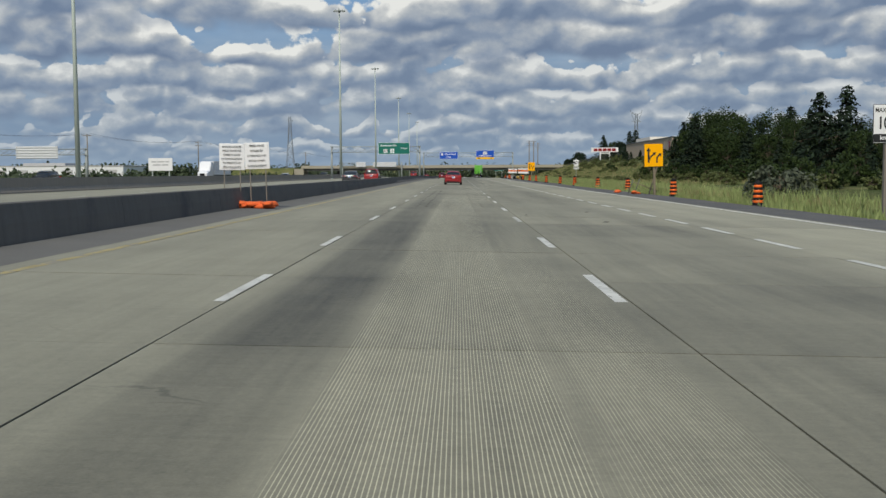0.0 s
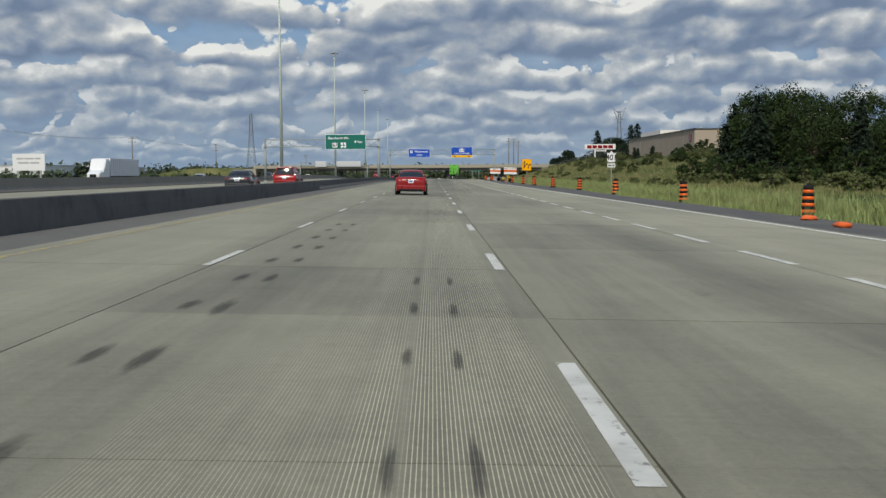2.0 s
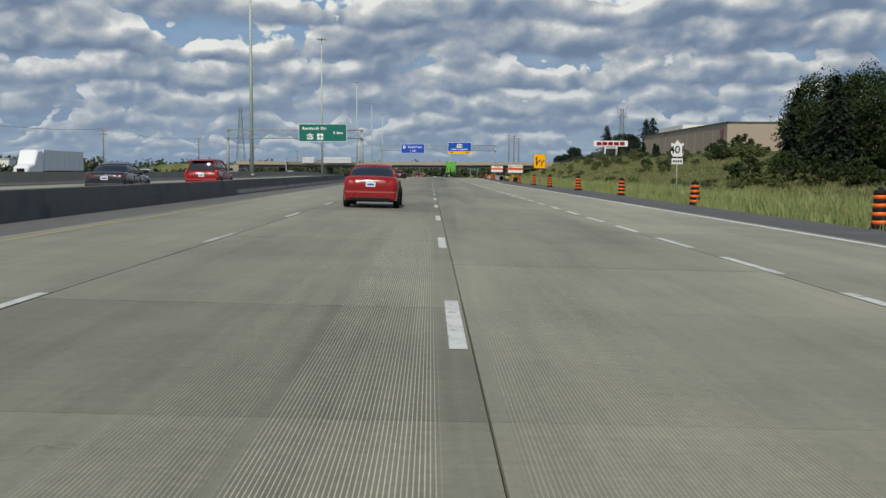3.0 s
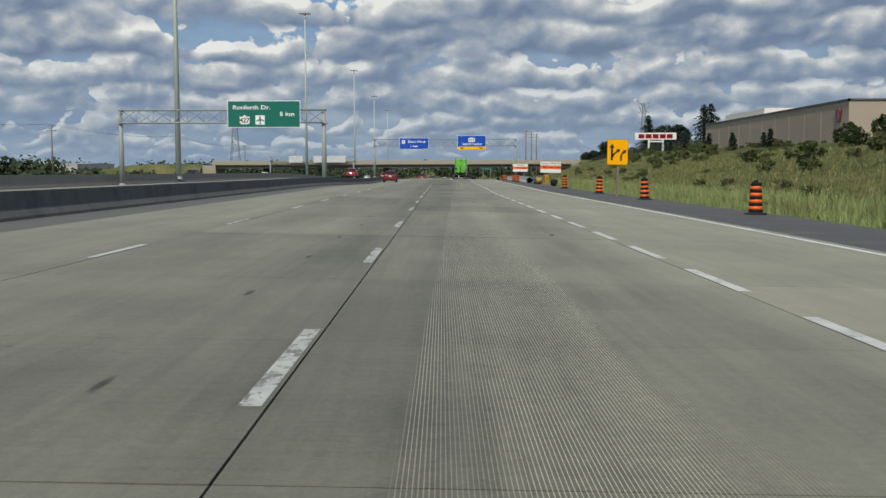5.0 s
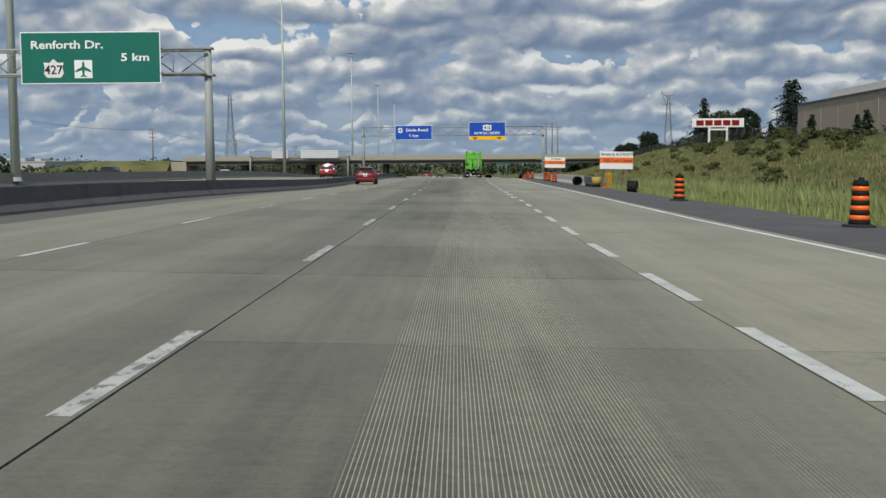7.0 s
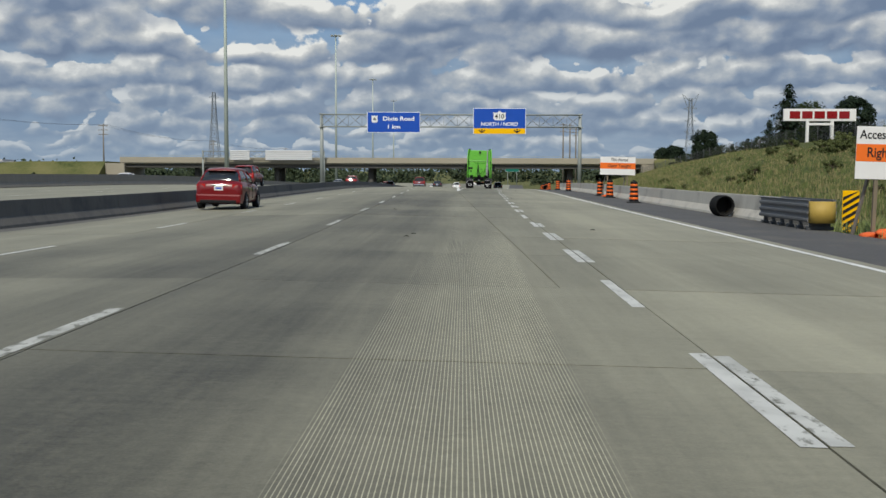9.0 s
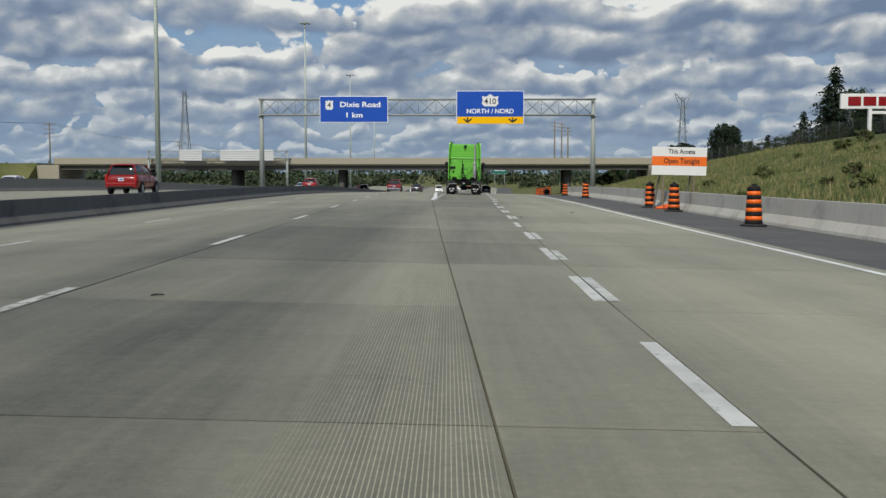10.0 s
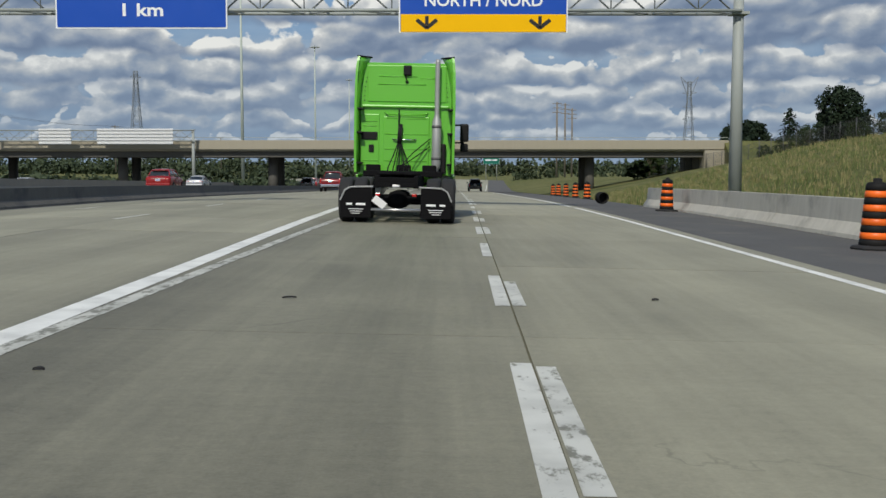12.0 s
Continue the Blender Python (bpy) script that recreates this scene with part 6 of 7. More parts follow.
def car(name, label, style, paint, at, group="cars on the highway"):
    """Road car facing +y, origin on the road below the middle of its rear bumper."""
    spec = {
        "hatch": dict(L=4.0, W=1.70, H=1.47, belt=0.95, deck=1.02, rear=0.30, tail=0.62, roof0=0.72, roof1=2.25, hood=2.95, r=0.31),
        "coupe": dict(L=4.55, W=1.78, H=1.41, belt=0.95, deck=1.02, rear=0.75, tail=0.62, roof0=1.35, roof1=2.45, hood=3.25, r=0.32),
        "suv": dict(L=4.60, W=1.86, H=1.72, belt=1.08, deck=1.10, rear=0.22, tail=0.66, roof0=0.45, roof1=2.75, hood=3.40, r=0.36),
        "pickup": dict(L=5.60, W=1.98, H=1.86, belt=1.18, deck=1.18, rear=2.20, tail=0.70, roof0=2.40, roof1=3.70, hood=4.25, r=0.40),
    }[style]
    L, w, H, belt, r = spec["L"], spec["W"] / 2, spec["H"], spec["belt"], spec["r"]
    ob = base_of(name, label, "car" if style != "pickup" else "pickup truck", group, at=at)
    lo = 0.24 if style not in ("suv", "pickup") else 0.36
    d = spec["deck"]
    bm = bmesh.new()
    rows = [(0.0, lo + 0.12, d - 0.30, w * 0.80), (0.03, lo + 0.03, d - 0.16, w * 0.90), (0.10, lo, d - 0.05, w * 0.955), (0.25, lo, d, w * 0.985), (0.9, lo, d, w), (L * 0.5, lo, belt, w), (spec["hood"], lo, belt - 0.02, w * 0.995), (L - 0.45, lo, belt - 0.12, w * 0.97), (L - 0.12, lo + 0.02, belt - 0.26, w * 0.90), (L, lo + 0.12, belt - 0.42, w * 0.72)]
    add_loft(bm, [body_ring(*q) for q in rows])
    part("body", bm, paint, ob)
    # cabin: dark glazing shell, painted roof and pillars over it
    wb, wt = w * 0.90, w * 0.68
    y0, y1, y2, y3 = spec["rear"], spec["roof0"], spec["roof1"], spec["hood"]
    base = d - 0.03
    bm = bmesh.new()
    add_loft(bm, [cabin_ring(y0, base, base + 0.03, wb * 0.94, wb * 0.93), cabin_ring(y0 + (y1 - y0) * 0.55, base, base + (H - base) * 0.66, wb * 0.97, wt + (wb - wt) * 0.30), cabin_ring(y1, base, H - 0.05, wb, wt * 0.985), cabin_ring((y1 + y2) / 2, base, H - 0.015, wb, wt), cabin_ring(y2, base, H - 0.05, wb, wt * 0.98), cabin_ring(y3, base - 0.05, belt + 0.0, wb * 0.96, wb * 0.93)])
    part("glazing", bm, CAR_GLASS, ob, "dark tinted glazing")
    bm = bmesh.new()
    roof = []
    for y, z, f in ((y1 - 0.10, H - 0.075, 0.92), (y1 + 0.02, H - 0.03, 1.0), ((y1 + y2) / 2, H + 0.012, 1.02), (y2 - 0.02, H - 0.03, 1.0), (y2 + 0.10, H - 0.075, 0.94)):
        ring = [(-wt * f, z - 0.06), (-wt * f * 0.98, z), (-wt * f * 0.5, z + 0.025), (0, z + 0.033), (wt * f * 0.5, z + 0.025), (wt * f * 0.98, z), (wt * f, z - 0.06)]
        roof.append([(a, y, b) for a, b in ring] + [(a * 0.96, y, b - 0.03) for a, b in reversed(ring)])
    add_loft(bm, roof)
    part("roof", bm, paint, ob)
    for s in (-1, 1):
        for (ya, za, xa), (yb, zb, xb), wide in (((y0 + 0.02, base + 0.0, wb * 0.95), (y1, H - 0.07, wt * 0.99), 0.14), ((y1 + (y2 - y1) * 0.55, base, wb * 1.0), (y1 + (y2 - y1) * 0.52, H - 0.06, wt * 1.01), 0.08), ((y3 - 0.02, belt, wb * 0.95), (y2, H - 0.06, wt * 0.99), 0.07)):
            bm = bmesh.new()
            rings = []
            for (yy, zz, xx) in ((ya, za, xa), (ya + (yb - ya) * 0.5, za + (zb - za) * 0.5, (xa * 0.55 + xb * 0.45) + 0.008), (yb, zb, xb)):
                rings.append([(s * (xx + 0.012), yy - wide / 2, zz), (s * (xx + 0.012), yy + wide / 2, zz), (s * (xx - 0.05), yy + wide / 2, zz), (s * (xx - 0.05), yy - wide / 2, zz)])
            add_loft(bm, rings)
            part("pillar", bm, paint, ob)
    # rear: bumper, lamps, plate, lid line
    bm = bmesh.new()
    add_loft(bm, [[(x, y, z) for x in xs for z in ()] or [(-w * 0.93 * f, y, z0), (-w * 0.95 * f, y, z1), (w * 0.95 * f, y, z1), (w * 0.93 * f, y, z0)] for y, z0, z1, f, xs in ((-0.06, lo + 0.07, lo + 0.26, 0.90, ()), (-0.03, lo + 0.02, lo + 0.31, 0.98, ()), (0.25, lo, lo + 0.33, 1.035, ()))], smooth=False)
    part("bumper", bm, paint if style != "pickup" else CHROME, ob)
    bm = bmesh.new()
    add_box(bm, (0, -0.035, lo + 0.06), (w * 1.5, 0.10, 0.11), 0.02)
    part("bumper_skirt", bm, DARK_PLASTIC, ob)
    tz = spec["deck"] - 0.19
    for s in (-1, 1):
        bm = bmesh.new()
        if style in ("suv", "pickup"):
            add_box(bm, (s * w * 0.88, 0.06, tz), (0.13, 0.16, 0.42), 0.03)
        else:
            rings = [[(s * xx, yy + 0.002, zz) for xx, yy, zz in ((w * a, y, tz - hh), (w * a, y, tz + hh), (w * b, y2_, tz + hh * 0.8), (w * b, y2_, tz - hh * 0.9))] for a, b, y, y2_, hh in ((0.56, 0.94, 0.005, 0.085, 0.09), (0.56, 0.96, 0.06, 0.16, 0.09))]
            add_loft(bm, rings, smooth=False)
        part("tail_lamp", bm, TAIL_RED, ob, "red tail lamp")
    bm = bmesh.new()
    add_box(bm, (0, 0.005, tz - 0.06), (0.31, 0.03, 0.155), 0.006)
    plate = part("number_plate", bm, SIGN_WHITE, ob)
    bm = bmesh.new()
    add_box(bm, (0, -0.012, tz - 0.06), (0.22, 0.006, 0.06))
    part("plate_bar", bm, BLUE_SIGN, plate, "plain blue bar in place of the number")
    bm = bmesh.new()
    add_box(bm, (0, 0.005, tz + 0.055), (0.52, 0.035, 0.022), 0.006)
    part("lid_trim", bm, CHROME, ob)
    if style in ("hatch", "suv"):
        bm = bmesh.new()
        add_box(bm, (0, y1 - 0.16, H - 0.065), (wt * 1.75, 0.24, 0.035), 0.012)
        part("spoiler", bm, paint, ob)
        bm = bmesh.new()
        add_rod(bm, (0.05, y0 + 0.10, base + 0.07), (0.30, y0 + 0.12, base + 0.10), 0.008, n=6)
        part("rear_wiper", bm, DARK_PLASTIC, ob)
    if style == "pickup":
        bm = bmesh.new()
        add_box(bm, (0, 1.15, d + 0.02), (w * 1.7, 1.9, 0.03), 0.005)
        part("bed_cover", bm, DARK_PLASTIC, ob)
    for s in (-1, 1):
        bm = bmesh.new()
        add_box(bm, (s * (w + 0.10), y3 - 0.28, belt + 0.10), (0.20, 0.10, 0.15), 0.03)
        add_box(bm, (s * (w - 0.02), y3 - 0.25, belt + 0.05), (0.12, 0.05, 0.05), 0.01)
        part("door_mirror", bm, DARK_PLASTIC, ob)
        for k, yy in enumerate((L * 0.40, L * 0.585)):
            bm = bmesh.new()
            add_box(bm, (s * (w + 0.008), yy, belt - 0.12), (0.03, 0.18, 0.035), 0.008)
            part("door_handle", bm, paint, ob)
        for yy in (L * 0.325, L * 0.515, L * 0.70):
            bm = bmesh.new()
            add_box(bm, (s * (w * 0.993), yy, (lo + belt) / 2 + 0.05), (0.020, 0.012, belt - lo - 0.22))
            part("door_gap", bm, DARK_PLASTIC, ob)
        for yy in (L * 0.195, L * 0.81):
            bm = bmesh.new()
            rings = [[(s * xx, yy + rr * math.cos(math.pi * k / 14), r + rr * math.sin(math.pi * k / 14)) for k in range(15)] + [(s * xx, yy - 0.02 - rr * 0.2, lo)] for xx, rr in ((w * 0.80, r * 1.16), (w + 0.006, r * 1.16))]
            add_loft(bm, rings, smooth=False)
            part("wheel_arch", bm, DARK_PLASTIC, ob)
            wheel("wheel", ob, s * (w - 0.075), yy, r, 0.21, s)
    bm = bmesh.new()
    add_box(bm, (0, L * 0.5, lo + 0.02), (w * 1.6, L * 0.86, 0.12), 0.02)
    part("underbody", bm, DARK_PLASTIC, ob)
    bm = bmesh.new()
    add_rod(bm, (w * 0.55, -0.06, lo + 0.02), (w * 0.55, 0.4, lo + 0.02), 0.035, n=10)
    part("exhaust_tip", bm, CHROME, ob)
    return ob


def tractor_unit(at):
    """Bright green sleeper tractor without a trailer, seen mostly from behind. Origin below its rear bumper."""
    ob = base_of("tractor_unit", "bright green highway tractor unit with tall sleeper, no trailer", "truck", at=at)
    ye = 3.35

    def cab_ring(y, lo, hi, w, bend=0.16):
        pts = [(-w, lo), (-w, hi - bend * 1.3), (-w + bend * 0.35, hi - bend * 0.4), (-w + bend, hi), (w - bend, hi), (w - bend * 0.35, hi - bend * 0.4), (w, hi - bend * 1.3), (w, lo)]
        return [(a, y, b) for a, b in pts]
    bm = bmesh.new()
    add_loft(bm, [cab_ring(ye, 1.08, 3.88, 1.12), cab_ring(ye + 0.06, 1.06, 3.91, 1.16), cab_ring(ye + 2.3, 1.06, 3.96, 1.18), cab_ring(ye + 3.3, 1.0, 3.55, 1.20, 0.22), cab_ring(ye + 3.9, 1.0, 2.85, 1.14, 0.22)])
    part("sleeper_cab", bm, TRUCK_GREEN, ob)
    bm = bmesh.new()
    add_loft(bm, [cab_ring(ye + 3.9, 0.7, 2.1, 1.12, 0.2), cab_ring(ye + 5.0, 0.62, 1.92, 1.02, 0.25), cab_ring(ye + 5.7, 0.62, 1.55, 0.86, 0.3)])
    part("bonnet", bm, TRUCK_GREEN, ob)
    bm = bmesh.new()
    add_loft(bm, [[(-1.0, ye + 3.45, 2.15), (1.0, ye + 3.45, 2.15), (0.96, ye + 3.40, 2.9), (-0.96, ye + 3.40, 2.9)], [(-0.98, ye + 3.97, 2.10), (0.98, ye + 3.97, 2.10), (0.92, ye + 3.93, 2.85), (-0.92, ye + 3.93, 2.85)]], smooth=False)
    part("windscreen", bm, CAR_GLASS, ob)
    # side extenders: fins that run back from the corners of the rear wall, curling in towards the roof
    for s in (-1, 1):
        bm = bmesh.new()
        rows = ((1.12, 1.13, 0.40, 1.215), (2.0, 1.13, 0.44, 1.225), (2.9, 1.12, 0.44, 1.225), (3.3, 1.08, 0.42, 1.22), (3.65, 1.02, 0.38, 1.21), (3.9, 0.94, 0.33, 1.19), (4.02, 0.88, 0.28, 1.17))
        rings = [[(s * xin, ye + 0.05, z), (s * (xin + 0.05), ye + 0.09, z), (s * xout, ye - back, z), (s * (xout - 0.035), ye - back, z)] for z, xin, back, xout in rows]
        add_loft(bm, rings, smooth=True)
        fin = part("side_extender", bm, TRUCK_GREEN, ob)
        bm = bmesh.new()
        rings = [[(s * (xout - 0.05), ye - back - 0.03, z), (s * (xout + 0.006), ye - back - 0.03, z), (s * (xout + 0.006), ye - back + 0.004, z), (s * (xout - 0.05), ye - back + 0.004, z)] for z, xin, back, xout in rows]
        add_loft(bm, rings, smooth=False)
        part("rubber_edge", bm, TRUCK_GREEN, fin)
        bm = bmesh.new()
        add_rod(bm, (s * 0.86, ye + 0.02, 4.03), (s * 1.18, ye - 0.31, 4.03), 0.022, n=6)
        part("fin_cap", bm, DARK_PLASTIC, fin, "dark trim along the fin top")
        for z in (1.35, 2.12, 2.72):
            bm = bmesh.new()
            add_box(bm, (s * 1.12, ye - 0.16, z), (0.16, 0.36, 0.045), 0.01)
            part("hinge_bracket", bm, DARK_PLASTIC, fin)
        for k in range(8):
            bm = bmesh.new()
            x = 1.03 - 0.0025 * k * k
            add_rod(bm, (s * x, ye - 0.02, 2.95 + 0.115 * k), (s * x, ye + 0.01, 2.95 + 0.115 * k), 0.014, n=6)
            part("rivet", bm, DARK_PLASTIC, ob)
    # rear wall: step ledge, raised centre panel, ribs, vents, lamp
    bm = bmesh.new()
    add_box(bm, (0.0, ye - 0.02, 2.80), (2.16, 0.10, 0.07), 0.025)
    part("ledge", bm, TRUCK_GREEN, ob)
    for x, z, w, h in ((0.02, 1.72, 1.14, 1.66), (-0.88, 1.95, 0.46, 1.30), (0.02, 3.38, 1.95, 0.92)):
        bm = bmesh.new()
        add_box(bm, (x, ye - 0.006, z), (w, 0.04, h), 0.014)
        part("rear_panel", bm, TRUCK_GREEN, ob)
    for x, z, w in ((0.02, 2.50, 0.98), (0.02, 2.10, 1.06), (0.02, 1.72, 1.06), (0.02, 1.42, 1.06), (0.02, 1.16, 1.06), (-0.2, 3.56, 0.95), (0.55, 3.52, 0.4), (-0.1, 3.36, 1.2), (-0.88, 2.42, 0.34), (-0.88, 2.30, 0.34), (-0.88, 1.42, 0.40)):
        bm = bmesh.new()
        add_rod(bm, (x - w / 2, ye - 0.026, z), (x + w / 2, ye - 0.026, z), 0.013, n=6)
        part("pressed_rib", bm, TRUCK_GREEN, ob)
    bm = bmesh.new()
    add_rod(bm, (-0.45, ye - 0.07, 2.60), (0.48, ye - 0.07, 2.60), 0.018, n=8)
    add_rod(bm, (-0.45, ye - 0.07, 2.60), (-0.52, ye - 0.01, 2.66), 0.018, n=8)
    add_rod(bm, (0.48, ye - 0.07, 2.60), (0.55, ye - 0.01, 2.66), 0.018, n=8)
    part("grab_rail", bm, TRUCK_GREEN, ob)
    bm = bmesh.new()
    add_rod(bm, (-0.28, ye - 0.08, 1.96), (0.24, ye - 0.08, 1.96), 0.02, n=8)
    add_rod(bm, (-0.28, ye - 0.08, 1.96), (-0.32, ye, 1.99), 0.02, n=8)
    add_rod(bm, (0.24, ye - 0.08, 1.96), (0.28, ye, 1.99), 0.02, n=8)
    part("grab_handle", bm, CHROME, ob)
    for x, z, w, h in ((-0.89, 2.05, 0.40, 0.20), (-0.84, 1.73, 0.13, 0.19)):
        bm = bmesh.new()
        add_box(bm, (x, ye - 0.03, z), (w, 0.06, h), 0.02)
        part("side_vent", bm, DARK_PLASTIC, ob)
    bm = bmesh.new()
    add_box(bm, (0.03, ye - 0.05, 3.71), (0.20, 0.12, 0.25), 0.03)
    add_rod(bm, (-0.03, ye - 0.05, 3.6), (0.02, ye - 0.03, 3.44), 0.016, n=6)
    add_lathe(bm, [(0.035, -0.03), (0.045, 0.0), (0.02, 0.03)], (0.02, ye - 0.04, 3.43), 8)
    part("work_lamp", bm, DARK_PLASTIC, ob)
    # exhaust stack
    bm = bmesh.new()
    prof = [(0.058, 3.98), (0.062, 3.9), (0.062, 2.62), (0.075, 2.52), (0.115, 2.44), (0.118, 1.36), (0.10, 1.26), (0.06, 1.2), (0.06, 0.95)]
    add_lathe(bm, [(a, b) for a, b in reversed(prof)], (0.78, ye - 0.24, 0), 18)
    stack = part("exhaust_stack", bm, STACK, ob, "grey metal exhaust stack with a heat shield")
    for z in (1.5, 2.3):
        bm = bmesh.new()
        add_lathe(bm, [(0.126, z - 0.03), (0.126, z + 0.03)], (0.78, ye - 0.24, 0), 18)
        add_box(bm, (0.78, ye - 0.12, z), (0.05, 0.2, 0.05))
        part("stack_clamp", bm, GREY_PLASTIC, stack)
    bm = bmesh.new()
    add_box(bm, (0.86, ye - 0.10, 1.5), (0.30, 0.12, 0.75), 0.03)
    part("stack_shield", bm, DARK_PLASTIC, ob)
    # air and light lines
    rng = random.Random(4)
    for k in range(5):
        bm = bmesh.new()
        x0, x1 = -0.16 + 0.02 * k, -0.38 + 0.13 * k
        pts = [Vector((x0, ye - 0.12, 2.35)), Vector((x0 - 0.02, ye - 0.18, 1.85)), Vector((x0 * 0.5 + x1 * 0.5, ye - 0.35, 1.55)), Vector((x1, ye - 0.55, 1.25)), Vector((x1, ye - 0.8, 1.12))]
        for a, b in zip(pts, pts[1:]):
            add_rod(bm, a, b, 0.016, n=6)
        part("air_hose", bm, DARK_PLASTIC, ob)
    for k in range(2):
        bm = bmesh.new()
        pts = [Vector((0.62, ye - 0.06, 2.0 - 0.2 * k)), Vector((0.20, ye - 0.30, 1.62 - 0.14 * k)), Vector((-0.10, ye - 0.5, 1.25))]
        for a, b in zip(pts, pts[1:]):
            add_rod(bm, a, b, 0.014, n=6)
        part("cable", bm, DARK_PLASTIC, ob)
    bm = bmesh.new()
    add_rod(bm, (-0.16, ye - 0.10, 2.0), (-0.16, ye - 0.10, 2.72), 0.018, n=6)
    part("hose_tender", bm, DARK_PLASTIC, ob)
    # chassis
    for s in (-1, 1):
        bm = bmesh.new()
        add_box(bm, (s * 0.43, 4.3, 0.93), (0.10, 8.4, 0.28), 0.015)
        part("frame_rail", bm, CHASSIS_BLACK, ob)
    for y in (0.14, 1.3, 2.6):
        bm = bmesh.new()
        add_box(bm, (0, y, 0.92), (0.80, 0.10, 0.22), 0.015)
        part("crossmember", bm, CHASSIS_BLACK, ob)
    bm = bmesh.new()
    add_box(bm, (0, 1.35, 1.12), (0.95, 0.95, 0.08), 0.03)
    add_box(bm, (0, 1.35, 1.05), (0.70, 0.40, 0.12), 0.02)
    add_box(bm, (-0.28, 0.75, 1.06), (0.25, 0.55, 0.06), 0.02, turn=Matrix.Rotation(radians(-12), 3, "X"))
    add_box(bm, (0.28, 0.75, 1.06), (0.25, 0.55, 0.06), 0.02, turn=Matrix.Rotation(radians(-12), 3, "X"))
    part("fifth_wheel", bm, CHASSIS_BLACK, ob)
    bm = bmesh.new()
    add_box(bm, (0, 2.75, 1.10), (1.9, 0.7, 0.14), 0.02)
    part("deck_plate", bm, CHASSIS_BLACK, ob)
    for x in (-0.75, 0.0, 0.62):
        bm = bmesh.new()
        add_box(bm, (x, 2.95, 1.22), (0.34, 0.3, 0.20), 0.03)
        part("deck_box", bm, CHASSIS_BLACK, ob)
    for y in (0.72, 2.05):
        for s in (-1, 1):
            for x in (0.80, 1.13):
                wheel("wheel", ob, s * x, y, 0.505, 0.29, s, ALU, spokes=8)
        bm = bmesh.new()
        add_rod(bm, (-0.9, y, 0.505), (0.9, y, 0.505), 0.10, n=12)
        add_lathe(bm, [(0.05, 0.30), (0.22, 0.36), (0.25, 0.52), (0.18, 0.68), (0.05, 0.72)], (0, y, 0), 14)
        part("axle", bm, CHASSIS_BLACK, ob)
    for s in (-1, 1):
        wheel("wheel", ob, s * 1.05, ye + 4.55, 0.505, 0.29, s, ALU, spokes=8)
        bm = bmesh.new()
        add_rod(bm, (s * 0.95, ye + 0.5, 0.72), (s * 0.95, ye + 2.4, 0.72), 0.33, n=18)
        part("fuel_tank", bm, ALU, ob)
        bm = bmesh.new()
        add_box(bm, (s * 1.20, ye + 1.9, 0.70), (0.05, 3.6, 0.72), 0.02)
        part("side_skirt", bm, TRUCK_GREEN, ob)
        # half fender over the rear tyres, hanging flap with pale writing bars
        bm = bmesh.new()
        q = [(0.54, 0.12), (1.20, 0.12), (1.22, 0.46), (1.12, 0.72), (1.0, 0.79), (0.54, 0.79)]
        add_loft(bm, [[(s * a, yy, b) for a, b in q] for yy in (0.09, 0.115)], smooth=False)
        flap = part("mud_flap", bm, CHASSIS_BLACK, ob)
        bm = bmesh.new()
        for a, b in (((0.50, 0.82), (1.0, 0.80)), ((1.0, 0.80), (1.12, 0.73)), ((1.12, 0.73), (1.22, 0.50))):
            d = Vector((s * b[0], 0, b[1])) - Vector((s * a[0], 0, a[1]))
            add_box(bm, ((s * (a[0] + b[0]) / 2), 0.085, (a[1] + b[1]) / 2), (d.length, 0.03, 0.034), 0.006, turn=Matrix.Rotation(-math.atan2(d.z, d.x), 3, "Y"))
        part("flap_hanger", bm, STACK, flap, "bright flap hanger bar")
        for z, a, b in ((0.42, 0.64, 0.90), (0.42, 0.94, 1.10), (0.31, 0.66, 1.08), (0.26, 0.70, 1.04), (0.21, 0.76, 1.0)):
            bm = bmesh.new()
            add_box(bm, (s * (a + b) / 2, 0.086, z), ((b - a) * 0.8, 0.006, 0.045 if z > 0.4 else 0.014))
            part("flap_bar", bm, LETTER_WHITE, flap, "pale bars in place of writing")
        # mirrors
        bm = bmesh.new()
        add_box(bm, (s * 1.46, ye + 3.35, 2.28), (0.24, 0.14, 0.52), 0.05)
        mirror = part("mirror", bm, DARK_PLASTIC, ob)
        bm = bmesh.new()
        add_box(bm, (s * 1.46, ye + 3.36, 1.86), (0.22, 0.14, 0.24), 0.05)
        part("lower_mirror", bm, DARK_PLASTIC, mirror)
        bm = bmesh.new()
        for z in (2.5, 2.0):
            add_rod(bm, (s * 1.1, ye + 3.45, z), (s * 1.45, ye + 3.36, z), 0.025, n=6)
        part("mirror_arm", bm, DARK_PLASTIC, mirror)
        bm = bmesh.new()
        add_box(bm, (s * 0.40, 0.075, 0.64), (0.10, 0.05, 0.07), 0.015)
        part("tail_lamp", bm, TAIL_RED, ob, "red tail lamp")
    bm = bmesh.new()
    add_rod(bm, (-0.55, 0.12, 0.30), (0.55, 0.12, 0.30), 0.035, n=8)
    part("rear_bar", bm, ALU, ob)
    bm = bmesh.new()
    add_box(bm, (0, 0.07, 0.86), (0.86, 0.04, 0.09), 0.01)
    part("rear_crossbar", bm, CHASSIS_BLACK, ob, "black rear cross bar")
    bm = bmesh.new()
    add_box(bm, (0.0, 0.03, 0.84), (0.16, 0.03, 0.06), 0.01)
    part("centre_lamp", bm, LAMP_CLEAR, ob)
    bm = bmesh.new()
